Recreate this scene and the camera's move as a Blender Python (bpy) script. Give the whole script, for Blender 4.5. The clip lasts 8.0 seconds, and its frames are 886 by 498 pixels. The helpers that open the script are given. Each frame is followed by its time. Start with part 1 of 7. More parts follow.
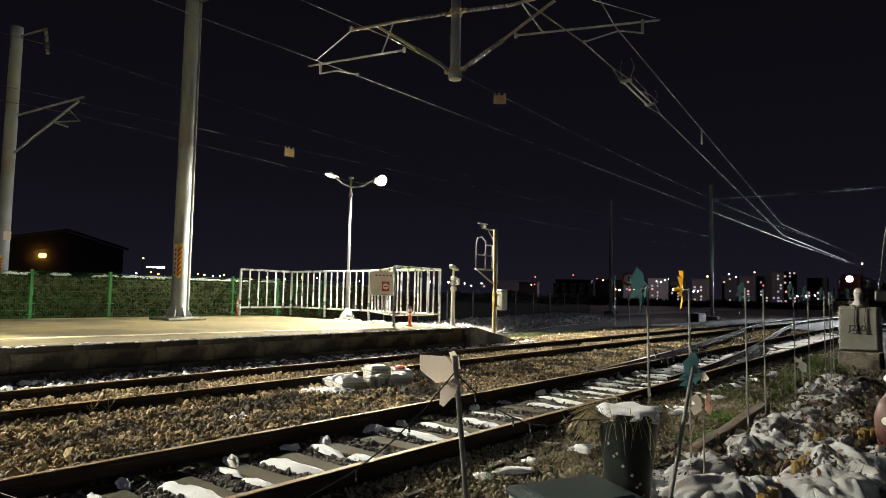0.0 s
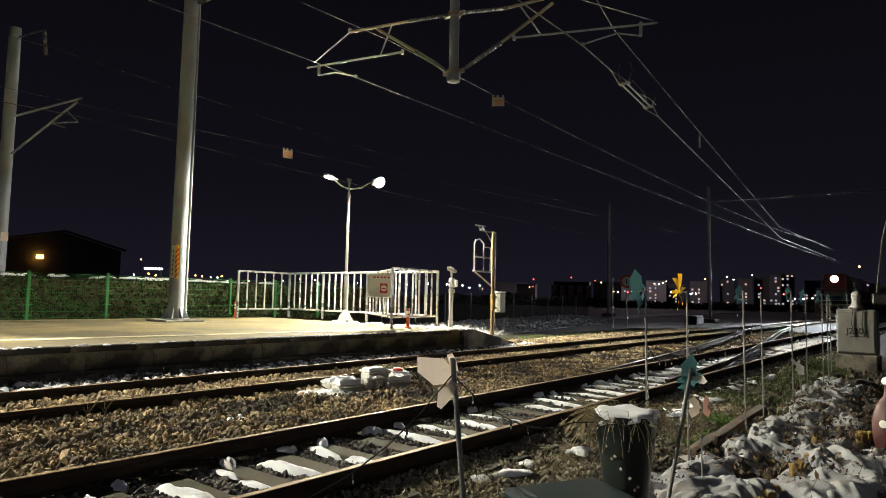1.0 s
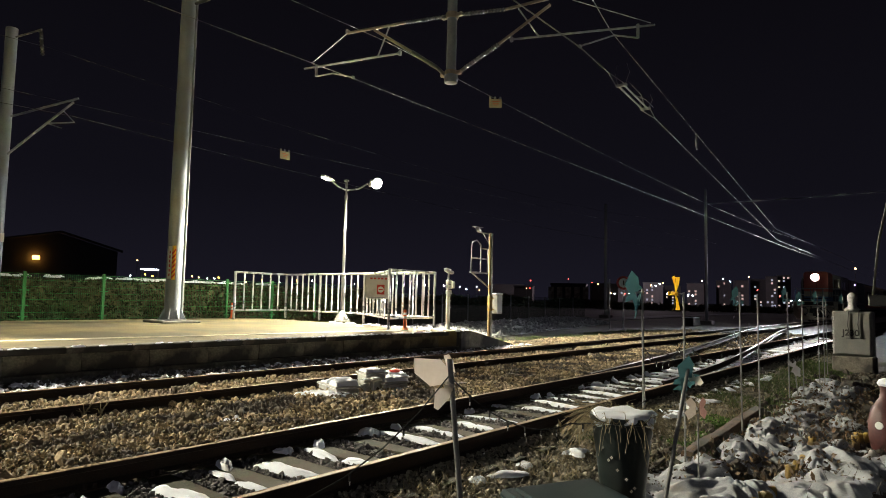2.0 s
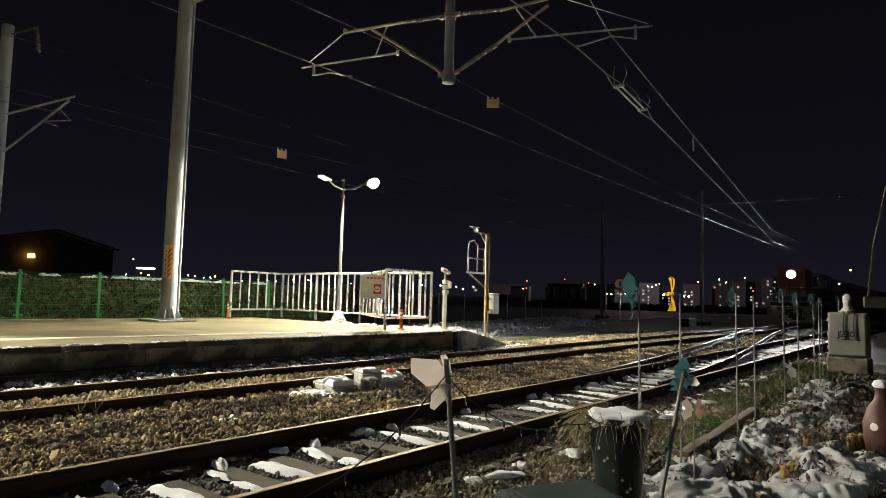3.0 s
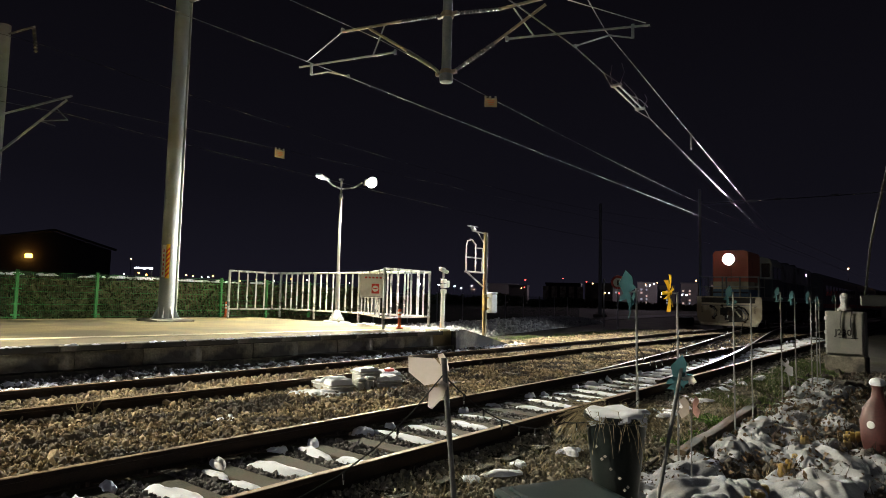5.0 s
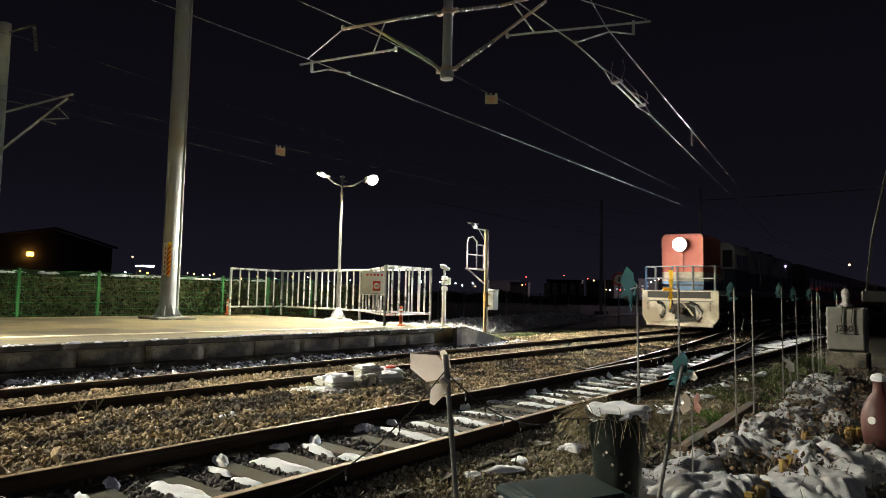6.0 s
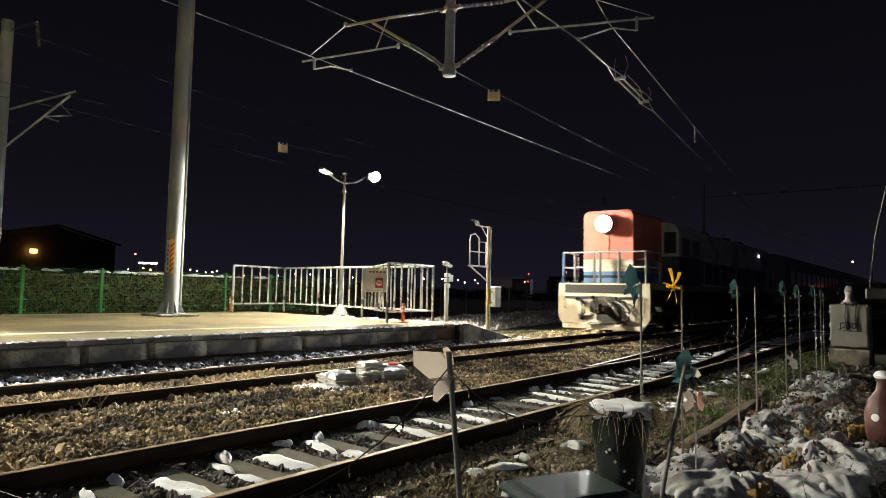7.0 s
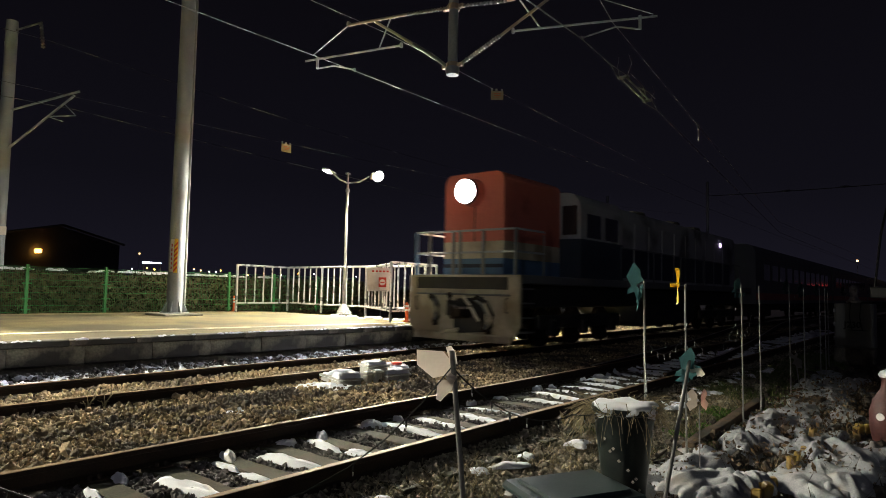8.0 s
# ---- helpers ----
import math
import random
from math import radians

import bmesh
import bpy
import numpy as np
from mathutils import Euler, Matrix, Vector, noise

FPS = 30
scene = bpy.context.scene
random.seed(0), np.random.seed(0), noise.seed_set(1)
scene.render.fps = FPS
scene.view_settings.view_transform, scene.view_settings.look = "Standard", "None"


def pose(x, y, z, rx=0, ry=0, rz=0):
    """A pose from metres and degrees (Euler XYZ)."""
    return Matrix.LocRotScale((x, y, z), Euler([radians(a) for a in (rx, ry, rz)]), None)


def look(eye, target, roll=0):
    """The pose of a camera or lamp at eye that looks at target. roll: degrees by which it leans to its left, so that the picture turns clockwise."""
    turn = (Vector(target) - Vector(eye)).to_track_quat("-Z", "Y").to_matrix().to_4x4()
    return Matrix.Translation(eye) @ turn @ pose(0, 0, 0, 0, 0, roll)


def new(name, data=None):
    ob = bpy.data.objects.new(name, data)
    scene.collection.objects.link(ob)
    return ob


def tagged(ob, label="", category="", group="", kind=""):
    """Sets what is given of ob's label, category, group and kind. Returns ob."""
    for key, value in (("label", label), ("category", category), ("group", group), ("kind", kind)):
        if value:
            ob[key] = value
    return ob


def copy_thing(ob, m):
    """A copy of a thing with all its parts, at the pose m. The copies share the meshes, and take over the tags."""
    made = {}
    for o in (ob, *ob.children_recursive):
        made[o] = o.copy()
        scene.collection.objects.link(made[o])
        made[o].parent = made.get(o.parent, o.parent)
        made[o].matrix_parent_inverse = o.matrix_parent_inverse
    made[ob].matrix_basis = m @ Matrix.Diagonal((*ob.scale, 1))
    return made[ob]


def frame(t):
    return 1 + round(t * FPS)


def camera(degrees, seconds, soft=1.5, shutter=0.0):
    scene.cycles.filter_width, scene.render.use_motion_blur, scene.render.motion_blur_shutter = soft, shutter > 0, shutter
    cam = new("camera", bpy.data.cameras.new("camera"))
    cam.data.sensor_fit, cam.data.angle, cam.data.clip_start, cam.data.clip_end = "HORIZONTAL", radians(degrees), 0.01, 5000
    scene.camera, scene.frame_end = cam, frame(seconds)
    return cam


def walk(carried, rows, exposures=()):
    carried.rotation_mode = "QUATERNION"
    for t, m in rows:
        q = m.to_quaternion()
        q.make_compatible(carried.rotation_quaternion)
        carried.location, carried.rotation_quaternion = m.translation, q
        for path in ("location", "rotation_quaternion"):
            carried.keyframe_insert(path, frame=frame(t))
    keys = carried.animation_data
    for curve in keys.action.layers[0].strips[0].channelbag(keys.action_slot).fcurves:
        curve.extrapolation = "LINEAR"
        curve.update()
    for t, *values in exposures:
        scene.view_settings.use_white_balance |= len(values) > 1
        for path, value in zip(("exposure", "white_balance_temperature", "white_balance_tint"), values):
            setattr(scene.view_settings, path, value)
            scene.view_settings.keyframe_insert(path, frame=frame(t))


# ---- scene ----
cam = camera(70, 8.0, soft=0.6, shutter=0.6)
# seconds, eye (x, y, z), heading from +X towards +Y, upward tilt, lean
PATH = [
    (0.0, -0.0056, -0.0031, 1.3546, 39.405, 4.050, 1.093),
    (0.5, -0.0033, -0.0037, 1.3549, 39.349, 4.185, 1.135),
    (1.0, 0.0001, -0.0002, 1.3553, 39.242, 4.232, 1.204),
    (1.5, 0.0000, 0.0000, 1.3530, 39.138, 4.319, 1.215),
    (3.0, 0.0038, 0.0038, 1.3539, 38.693, 4.364, 1.496),
    (3.5, 0.0036, 0.0070, 1.3543, 38.654, 4.384, 1.557),
    (4.0, 0.0033, 0.0063, 1.3542, 38.614, 4.412, 1.534),
    (4.5, 0.0044, 0.0012, 1.3537, 38.559, 4.378, 1.483),
    (6.0, -0.0055, -0.0059, 1.3491, 38.607, 4.052, 1.228),
    (6.5, -0.0052, -0.0020, 1.3515, 38.709, 3.898, 1.250),
    (7.0, -0.0058, -0.0008, 1.3500, 38.816, 3.775, 1.230),
    (7.5, -0.0068, -0.0019, 1.3484, 38.960, 3.702, 1.265),
    (8.0, -0.0055, -0.0005, 1.3476, 39.108, 3.714, 1.198),
]


def eye_pose(x, y, z, heading, tilt, lean):
    h, t = radians(heading), radians(tilt)
    way = Vector((math.cos(h) * math.cos(t), math.sin(h) * math.cos(t), math.sin(t)))
    return look((x, y, z), Vector((x, y, z)) + way, lean)


walk(cam, [(r[0], eye_pose(*r[1:])) for r in PATH], exposures=[(0.0, 0.0), (1.5, 0.0), (3.0, -0.14), (4.5, -0.12), (6.0, -0.2), (7.0, -0.12), (8.0, -0.14)])

# ---- plan, metres: X runs along the tracks, Y away over them, rail tops at z = 0 ----
TRACK_A, TRACK_B = 4.489, 8.805
BED = -0.20
PLAT = 0.46
TAU = 2 * math.pi

# ---- world: a dark night sky with a faint glow of the town along the horizon ----
world = bpy.data.worlds.new("night_sky")
scene.world = world
world.use_nodes = True
wn = world.node_tree
wn.nodes.clear()
w_out = wn.nodes.new("ShaderNodeOutputWorld")
w_bg = wn.nodes.new("ShaderNodeBackground")
w_geo = wn.nodes.new("ShaderNodeTexCoord")
w_sep = wn.nodes.new("ShaderNodeSeparateXYZ")
w_ramp = wn.nodes.new("ShaderNodeValToRGB")
w_ramp.color_ramp.elements[0].position = 0.0
w_ramp.color_ramp.elements[0].color = (0.0095, 0.0088, 0.0152, 1)
w_ramp.color_ramp.elements[1].position = 0.45
w_ramp.color_ramp.elements[1].color = (0.0034, 0.0030, 0.0046, 1)
mid = w_ramp.color_ramp.elements.new(0.16)
mid.color = (0.0054, 0.0050, 0.0083, 1)
wn.links.new(w_geo.outputs["Generated"], w_sep.inputs[0])
wn.links.new(w_sep.outputs["Z"], w_ramp.inputs[0])
wn.links.new(w_ramp.outputs[0], w_bg.inputs["Color"])
w_bg.inputs["Strength"].default_value = 1.0
wn.links.new(w_bg.outputs[0], w_out.inputs[0])

LAMP_COLOUR = (1.0, 0.925, 0.71)


def lamp_light(x, y, z, power, aim, colour=LAMP_COLOUR, spread=165, blend=0.35):
    """The light of one street lamp head."""
    data = bpy.data.lights.new("lamp_light", "SPOT")
    data.energy, data.color = power, colour
    data.spot_size, data.spot_blend, data.shadow_soft_size = radians(spread), blend, 0.07
    ob = new("lamp_light", data)
    ob.matrix_basis = look((x, y, z), aim)
    return ob


# the platform's row of twin lamps; all but one stand out of sight along the platform
LAMP_ROW = [14.36, -3.4, -21.2]
POWER = 9500
lamp_light(LAMP_ROW[0] - 1.14, 15.6, 4.93, POWER * 0.17, (LAMP_ROW[0] - 3.4, 14.6, 0))
lamp_light(LAMP_ROW[0] + 1.08, 15.17, 5.10, POWER * 1.2, (LAMP_ROW[0] - 1.2, 8.8, 0), spread=170, blend=0.15)
for lx in LAMP_ROW[1:]:
    lamp_light(lx - 1.14, 15.6, 4.93, POWER * 0.24, (lx - 1.0, 17.0, 0), spread=148)
    lamp_light(lx + 1.08, 15.17, 5.10, POWER * 1.3, (lx - 1.0, 12.0, 0), spread=150, blend=0.15)

# an unseen lamp behind the viewer, added as cool fill for the near sides
lamp_light(-14.0, -4.5, 5.0, 700, (8, 4, 0), (0.88, 0.90, 1.0))

# an added lamp without a body brightens the far town's walls
town = bpy.data.lights.new("town_light", "POINT")
town.energy, town.color, town.shadow_soft_size = 60000, (1.0, 0.80, 0.92), 0.5
new("town_light", town).location = (255.0, 100.0, 16.0)

# ---- materials ----


def mat(name, c1, c2, rough=0.8, metal=0.0, scale=6.0, fine=60.0, bump=0.2, c3=None, amount=0.35, spec=0.5, island=0.0, piece=0.0, coat=0.0):
    """A surface of two blended colours in large and fine patches, with stains of a third, fine relief and uneven gloss."""
    m = bpy.data.materials.new(name)
    m.use_nodes = True
    nt = m.node_tree
    bsdf = nt.nodes["Principled BSDF"]
    co = nt.nodes.new("ShaderNodeTexCoord")
    big = nt.nodes.new("ShaderNodeTexNoise")
    big.inputs["Scale"].default_value, big.inputs["Detail"].default_value = scale, 5
    small = nt.nodes.new("ShaderNodeTexNoise")
    small.inputs["Scale"].default_value, small.inputs["Detail"].default_value = fine, 4
    for n in (big, small):
        nt.links.new(co.outputs["Object"], n.inputs["Vector"])
    add = nt.nodes.new("ShaderNodeMath")
    add.operation = "MULTIPLY_ADD"
    add.inputs[1].default_value, add.inputs[2].default_value = 0.5, 0.0
    nt.links.new(small.outputs["Fac"], add.inputs[0])
    half = nt.nodes.new("ShaderNodeMath")
    half.operation = "MULTIPLY_ADD"
    half.inputs[1].default_value = 0.5
    nt.links.new(big.outputs["Fac"], half.inputs[0])
    nt.links.new(add.outputs[0], half.inputs[2])
    ramp = nt.nodes.new("ShaderNodeValToRGB")
    ramp.color_ramp.elements[0].position, ramp.color_ramp.elements[1].position = 0.36, 0.64
    ramp.color_ramp.elements[0].color, ramp.color_ramp.elements[1].color = (*c1, 1), (*c2, 1)
    nt.links.new(half.outputs[0], ramp.inputs[0])
    colour = ramp.outputs[0]
    if island or piece:
        src = nt.nodes.new("ShaderNodeNewGeometry" if island else "ShaderNodeObjectInfo")
        r2 = nt.nodes.new("ShaderNodeValToRGB")
        r2.color_ramp.interpolation = "LINEAR"
        k = island or piece
        r2.color_ramp.elements[0].color, r2.color_ramp.elements[1].color = (1 - k, 1 - k, 1 - k, 1), (1 + k, 1 + k * 0.9, 1 + k * 0.75, 1)
        nt.links.new(src.outputs["Random Per Island" if island else "Random"], r2.inputs[0])
        mul = nt.nodes.new("ShaderNodeMix")
        mul.data_type, mul.blend_type = "RGBA", "MULTIPLY"
        mul.inputs[0].default_value = 1.0
        nt.links.new(colour, mul.inputs[6])
        nt.links.new(r2.outputs[0], mul.inputs[7])
        colour = mul.outputs[2]
    if c3:
        stain = nt.nodes.new("ShaderNodeTexNoise")
        stain.inputs["Scale"].default_value, stain.inputs["Detail"].default_value = scale * 0.45, 7
        nt.links.new(co.outputs["Object"], stain.inputs["Vector"])
        r3 = nt.nodes.new("ShaderNodeValToRGB")
        r3.color_ramp.elements[0].position, r3.color_ramp.elements[1].position = 0.62 - amount * 0.4, 0.74 - amount * 0.4
        nt.links.new(stain.outputs["Fac"], r3.inputs[0])
        mix = nt.nodes.new("ShaderNodeMix")
        mix.data_type = "RGBA"
        nt.links.new(r3.outputs[0], mix.inputs[0])
        nt.links.new(colour, mix.inputs[6])
        mix.inputs[7].default_value = (*c3, 1)
        colour = mix.outputs[2]
    nt.links.new(colour, bsdf.inputs["Base Color"])
    rr = nt.nodes.new("ShaderNodeMapRange")
    rr.inputs["To Min"].default_value, rr.inputs["To Max"].default_value = max(0.04, rough - 0.14), min(1.0, rough + 0.12)
    nt.links.new(big.outputs["Fac"], rr.inputs["Value"])
    nt.links.new(rr.outputs[0], bsdf.inputs["Roughness"])
    bsdf.inputs["Metallic"].default_value = metal
    bsdf.inputs["Specular IOR Level"].default_value = spec
    bsdf.inputs["Coat Weight"].default_value = coat
    if bump:
        b = nt.nodes.new("ShaderNodeBump")
        b.inputs["Strength"].default_value, b.inputs["Distance"].default_value = bump, 0.01
        nt.links.new(half.outputs[0], b.inputs["Height"])
        nt.links.new(b.outputs[0], bsdf.inputs["Normal"])
    return m


def thin_plastic(name, c1, c2):
    """Thin coloured plastic that lets some light through."""
    m = mat(name, c1, c2, 0.45, scale=6, fine=40, bump=0.03)
    nt = m.node_tree
    bsdf, out = nt.nodes["Principled BSDF"], nt.nodes["Material Output"]
    tr, mx = nt.nodes.new("ShaderNodeBsdfTranslucent"), nt.nodes.new("ShaderNodeMixShader")
    tr.inputs[0].default_value = (*c2, 1)
    mx.inputs[0].default_value = 0.45
    nt.links.new(bsdf.outputs[0], mx.inputs[1])
    nt.links.new(tr.outputs[0], mx.inputs[2])
    nt.links.new(mx.outputs[0], out.inputs[0])
    return m


def glow(name, colour, strength):
    m = bpy.data.materials.new(name)
    m.use_nodes = True
    nt = m.node_tree
    nt.nodes.clear()
    out, em = nt.nodes.new("ShaderNodeOutputMaterial"), nt.nodes.new("ShaderNodeEmission")
    em.inputs[0].default_value, em.inputs[1].default_value = (*colour, 1), strength
    nt.links.new(em.outputs[0], out.inputs[0])
    return m


M_SOIL = mat("soil", (0.028, 0.025, 0.02), (0.08, 0.07, 0.055), 0.95, scale=1.2, fine=30, bump=0.6, c3=(0.075, 0.078, 0.045), amount=0.3)
M_STONE = mat("ballast_stone", (0.165, 0.132, 0.083), (0.40, 0.325, 0.215), 0.9, scale=3, fine=40, bump=0.3, c3=(0.09, 0.078, 0.066), amount=0.4, island=0.72, spec=0.3)
M_TANSTONE = mat("tan_stone", (0.23, 0.185, 0.115), (0.47, 0.39, 0.265), 0.9, scale=3, fine=40, bump=0.3, c3=(0.16, 0.13, 0.10), amount=0.3, island=0.5, spec=0.3)
M_SHOULDER = mat("shoulder_stone", (0.13, 0.12, 0.095), (0.28, 0.26, 0.21), 0.9, scale=3, fine=40, bump=0.3, island=0.5, spec=0.3)
M_GREYSTONE = mat("grey_stone", (0.42, 0.44, 0.47), (0.68, 0.70, 0.74), 0.9, scale=3, fine=40, bump=0.3, island=0.35, spec=0.3)
# dark ballast; below the platform wall it also stands for shade
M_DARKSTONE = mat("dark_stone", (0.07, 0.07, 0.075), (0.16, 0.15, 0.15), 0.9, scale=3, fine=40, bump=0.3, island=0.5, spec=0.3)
M_SNOW = mat("snow", (0.71, 0.74, 0.82), (0.81, 0.84, 0.91), 0.75, scale=9, fine=120, bump=0.35, c3=(0.60, 0.58, 0.56), amount=0.15, spec=0.25)
M_DIRTYSNOW = mat("dirty_snow", (0.32, 0.32, 0.335), (0.64, 0.64, 0.66), 0.85, scale=11, fine=70, bump=1.0, c3=(0.16, 0.145, 0.125), amount=0.3, spec=0.2)
M_OLDSNOW = mat("old_snow", (0.25, 0.262, 0.285), (0.40, 0.418, 0.45), 0.9, scale=5, fine=70, bump=0.3, c3=(0.34, 0.32, 0.30), amount=0.10, spec=0.2)
M_RUST = mat("rail_rust", (0.022, 0.015, 0.011), (0.055, 0.034, 0.022), 0.8, metal=0.2, scale=4, fine=70, bump=0.25)
M_STEEL = mat("rail_steel", (0.36, 0.34, 0.32), (0.60, 0.57, 0.54), 0.32, metal=1.0, scale=2, fine=80, bump=0.05)
M_DULLSTEEL = mat("dull_rail_steel", (0.15, 0.09, 0.042), (0.29, 0.185, 0.095), 0.66, metal=0.3, scale=2, fine=80, bump=0.08)
M_WOOD = mat("sleeper_wood", (0.030, 0.031, 0.020), (0.080, 0.079, 0.050), 0.88, spec=0.12, scale=5, fine=50, bump=0.5, c3=(0.07, 0.055, 0.04), amount=0.35, piece=0.25)
M_CONCRETE = mat("concrete", (0.20, 0.19, 0.17), (0.33, 0.315, 0.29), 0.9, scale=2.2, fine=45, bump=0.3, c3=(0.11, 0.10, 0.09), amount=0.35)
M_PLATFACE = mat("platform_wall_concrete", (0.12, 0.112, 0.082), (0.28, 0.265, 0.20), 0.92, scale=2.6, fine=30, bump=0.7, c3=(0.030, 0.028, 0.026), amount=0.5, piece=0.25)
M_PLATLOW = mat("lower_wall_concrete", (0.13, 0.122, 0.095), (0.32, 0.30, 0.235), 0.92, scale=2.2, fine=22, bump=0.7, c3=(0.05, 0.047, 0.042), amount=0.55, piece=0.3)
M_COPING = mat("coping_concrete", (0.11, 0.10, 0.088), (0.24, 0.22, 0.185), 0.92, scale=3, fine=30, bump=0.6, c3=(0.05, 0.047, 0.042), amount=0.5, piece=0.25)
M_PLATTOP = mat("platform_paving", (0.14, 0.113, 0.05), (0.27, 0.222, 0.10), 0.9, scale=1.3, fine=26, bump=0.7, c3=(0.11, 0.092, 0.05), amount=0.42)
M_LINE = mat("worn_line_paint", (0.62, 0.56, 0.36), (0.78, 0.72, 0.50), 0.7, scale=3, fine=30, bump=0.15, c3=(0.36, 0.32, 0.24), amount=0.3)
M_ZINC = mat("zinc_stick", (0.17, 0.17, 0.168), (0.27, 0.27, 0.265), 0.42, metal=0.3, scale=5, fine=60, bump=0.06, c3=(0.24, 0.22, 0.2), amount=0.2)
M_GALV = mat("galvanised_steel", (0.34, 0.35, 0.35), (0.50, 0.51, 0.51), 0.5, metal=0.45, scale=3, fine=40, bump=0.06)
M_MAST = mat("mast_paint_grey", (0.24, 0.265, 0.30), (0.33, 0.36, 0.40), 0.55, metal=0.2, scale=1.5, fine=30, bump=0.06, c3=(0.26, 0.24, 0.21), amount=0.2)
M_STAINLESS = mat("stainless_steel", (0.56, 0.57, 0.57), (0.70, 0.71, 0.71), 0.3, metal=0.55, scale=3, fine=60, bump=0.03)
M_CHROME = mat("polished_steel_cover", (0.58, 0.58, 0.57), (0.74, 0.74, 0.72), 0.26, metal=0.6, scale=9, fine=30, bump=0.5)
M_WHITE = mat("white_paint", (0.70, 0.70, 0.67), (0.80, 0.80, 0.78), 0.5, scale=4, fine=40, bump=0.05, c3=(0.5, 0.47, 0.42), amount=0.1)
M_GREEN = mat("green_fence_paint", (0.04, 0.20, 0.055), (0.065, 0.28, 0.09), 0.5, scale=4, fine=40, bump=0.05)
M_HEDGE = mat("dry_hedge", (0.045, 0.041, 0.021), (0.115, 0.102, 0.053), 0.95, scale=4, fine=40, bump=0.4, island=0.5)
M_SIGPOST = mat("weathered_yellow_steel", (0.19, 0.145, 0.075), (0.30, 0.24, 0.14), 0.65, scale=4, fine=40, bump=0.08, c3=(0.20, 0.12, 0.06), amount=0.3)
M_ARM = mat("weathered_bracket", (0.30, 0.24, 0.17), (0.44, 0.37, 0.29), 0.6, metal=0.35, scale=4, fine=40, bump=0.08)
M_INSUL = mat("insulator_grey", (0.09, 0.085, 0.085), (0.16, 0.15, 0.145), 0.5, scale=6, fine=50, bump=0.02)
M_WIRE = mat("copper_wire", (0.24, 0.235, 0.23), (0.36, 0.35, 0.345), 0.4, metal=0.6, scale=3, fine=40, bump=0.0)
M_FARWIRE = mat("dark_wire", (0.05, 0.05, 0.05), (0.08, 0.08, 0.08), 0.6, metal=0.2, scale=3, fine=40, bump=0.0)
M_PLATE = mat("wire_plate_paint", (0.48, 0.38, 0.24), (0.60, 0.50, 0.34), 0.6, scale=8, fine=40, bump=0.05)
M_RED = mat("red_paint", (0.50, 0.045, 0.03), (0.62, 0.07, 0.045), 0.5, scale=4, fine=40, bump=0.05)
M_PINK = mat("faded_pink_plastic", (0.52, 0.34, 0.30), (0.64, 0.46, 0.41), 0.5, scale=6, fine=40, bump=0.04)
M_ORANGE = mat("orange_plastic", (0.75, 0.13, 0.03), (0.85, 0.20, 0.06), 0.45, scale=6, fine=40, bump=0.03)
M_OCHRE = mat("faded_yellow_plastic", (0.22, 0.14, 0.03), (0.38, 0.255, 0.06), 0.6, scale=8, fine=40, bump=0.1, c3=(0.18, 0.13, 0.06), amount=0.3)
M_PETAL = thin_plastic("yellow_thin_plastic", (0.80, 0.50, 0.03), (0.90, 0.62, 0.06))
M_DULLVANE = thin_plastic("dull_teal_plastic", (0.03, 0.075, 0.08), (0.05, 0.11, 0.115))
M_TEALVANE = thin_plastic("teal_thin_plastic", (0.045, 0.115, 0.125), (0.07, 0.165, 0.175))
M_GREYVANE = thin_plastic("grey_thin_plastic", (0.24, 0.23, 0.22), (0.32, 0.31, 0.30))
M_CREAMVANE = thin_plastic("cream_thin_plastic", (0.62, 0.56, 0.50), (0.72, 0.66, 0.60))
M_YELLOW = mat("yellow_plastic", (0.72, 0.46, 0.03), (0.86, 0.58, 0.06), 0.5, scale=6, fine=40, bump=0.05)
M_TEAL = mat("teal_plastic", (0.02, 0.22, 0.23), (0.035, 0.32, 0.33), 0.45, scale=6, fine=40, bump=0.03)
M_CREAM = mat("cream_plastic", (0.52, 0.46, 0.40), (0.62, 0.56, 0.50), 0.5, scale=6, fine=40, bump=0.04)
M_BLACK = mat("black_rubber", (0.015, 0.015, 0.015), (0.03, 0.03, 0.03), 0.6, scale=8, fine=60, bump=0.05)
M_POT = mat("dark_green_pot", (0.008, 0.013, 0.013), (0.014, 0.022, 0.021), 0.4, scale=6, fine=60, bump=0.05)
M_LID = mat("green_plastic_lid", (0.018, 0.034, 0.038), (0.034, 0.058, 0.064), 0.34, scale=5, fine=60, bump=0.04, spec=0.9)
M_CAB = mat("grey_cabinet_paint", (0.18, 0.18, 0.172), (0.26, 0.26, 0.248), 0.5, scale=3, fine=40, bump=0.05, c3=(0.30, 0.27, 0.22), amount=0.2)
M_BOXGREY = mat("pale_box_plastic", (0.36, 0.36, 0.34), (0.50, 0.50, 0.47), 0.6, scale=4, fine=40, bump=0.1, c3=(0.24, 0.23, 0.21), amount=0.25)
M_LOG = mat("driftwood_log", (0.06, 0.037, 0.02), (0.13, 0.082, 0.044), 0.92, scale=6, fine=50, bump=1.0, c3=(0.05, 0.045, 0.03), amount=0.4)
M_ROCK = mat("rubble_rock", (0.035, 0.03, 0.026), (0.10, 0.085, 0.07), 0.92, scale=5, fine=40, bump=0.6, island=0.4)
M_GRASS = mat("short_grass", (0.055, 0.085, 0.026), (0.11, 0.15, 0.05), 0.9, scale=3, fine=40, bump=0.0, island=0.5)
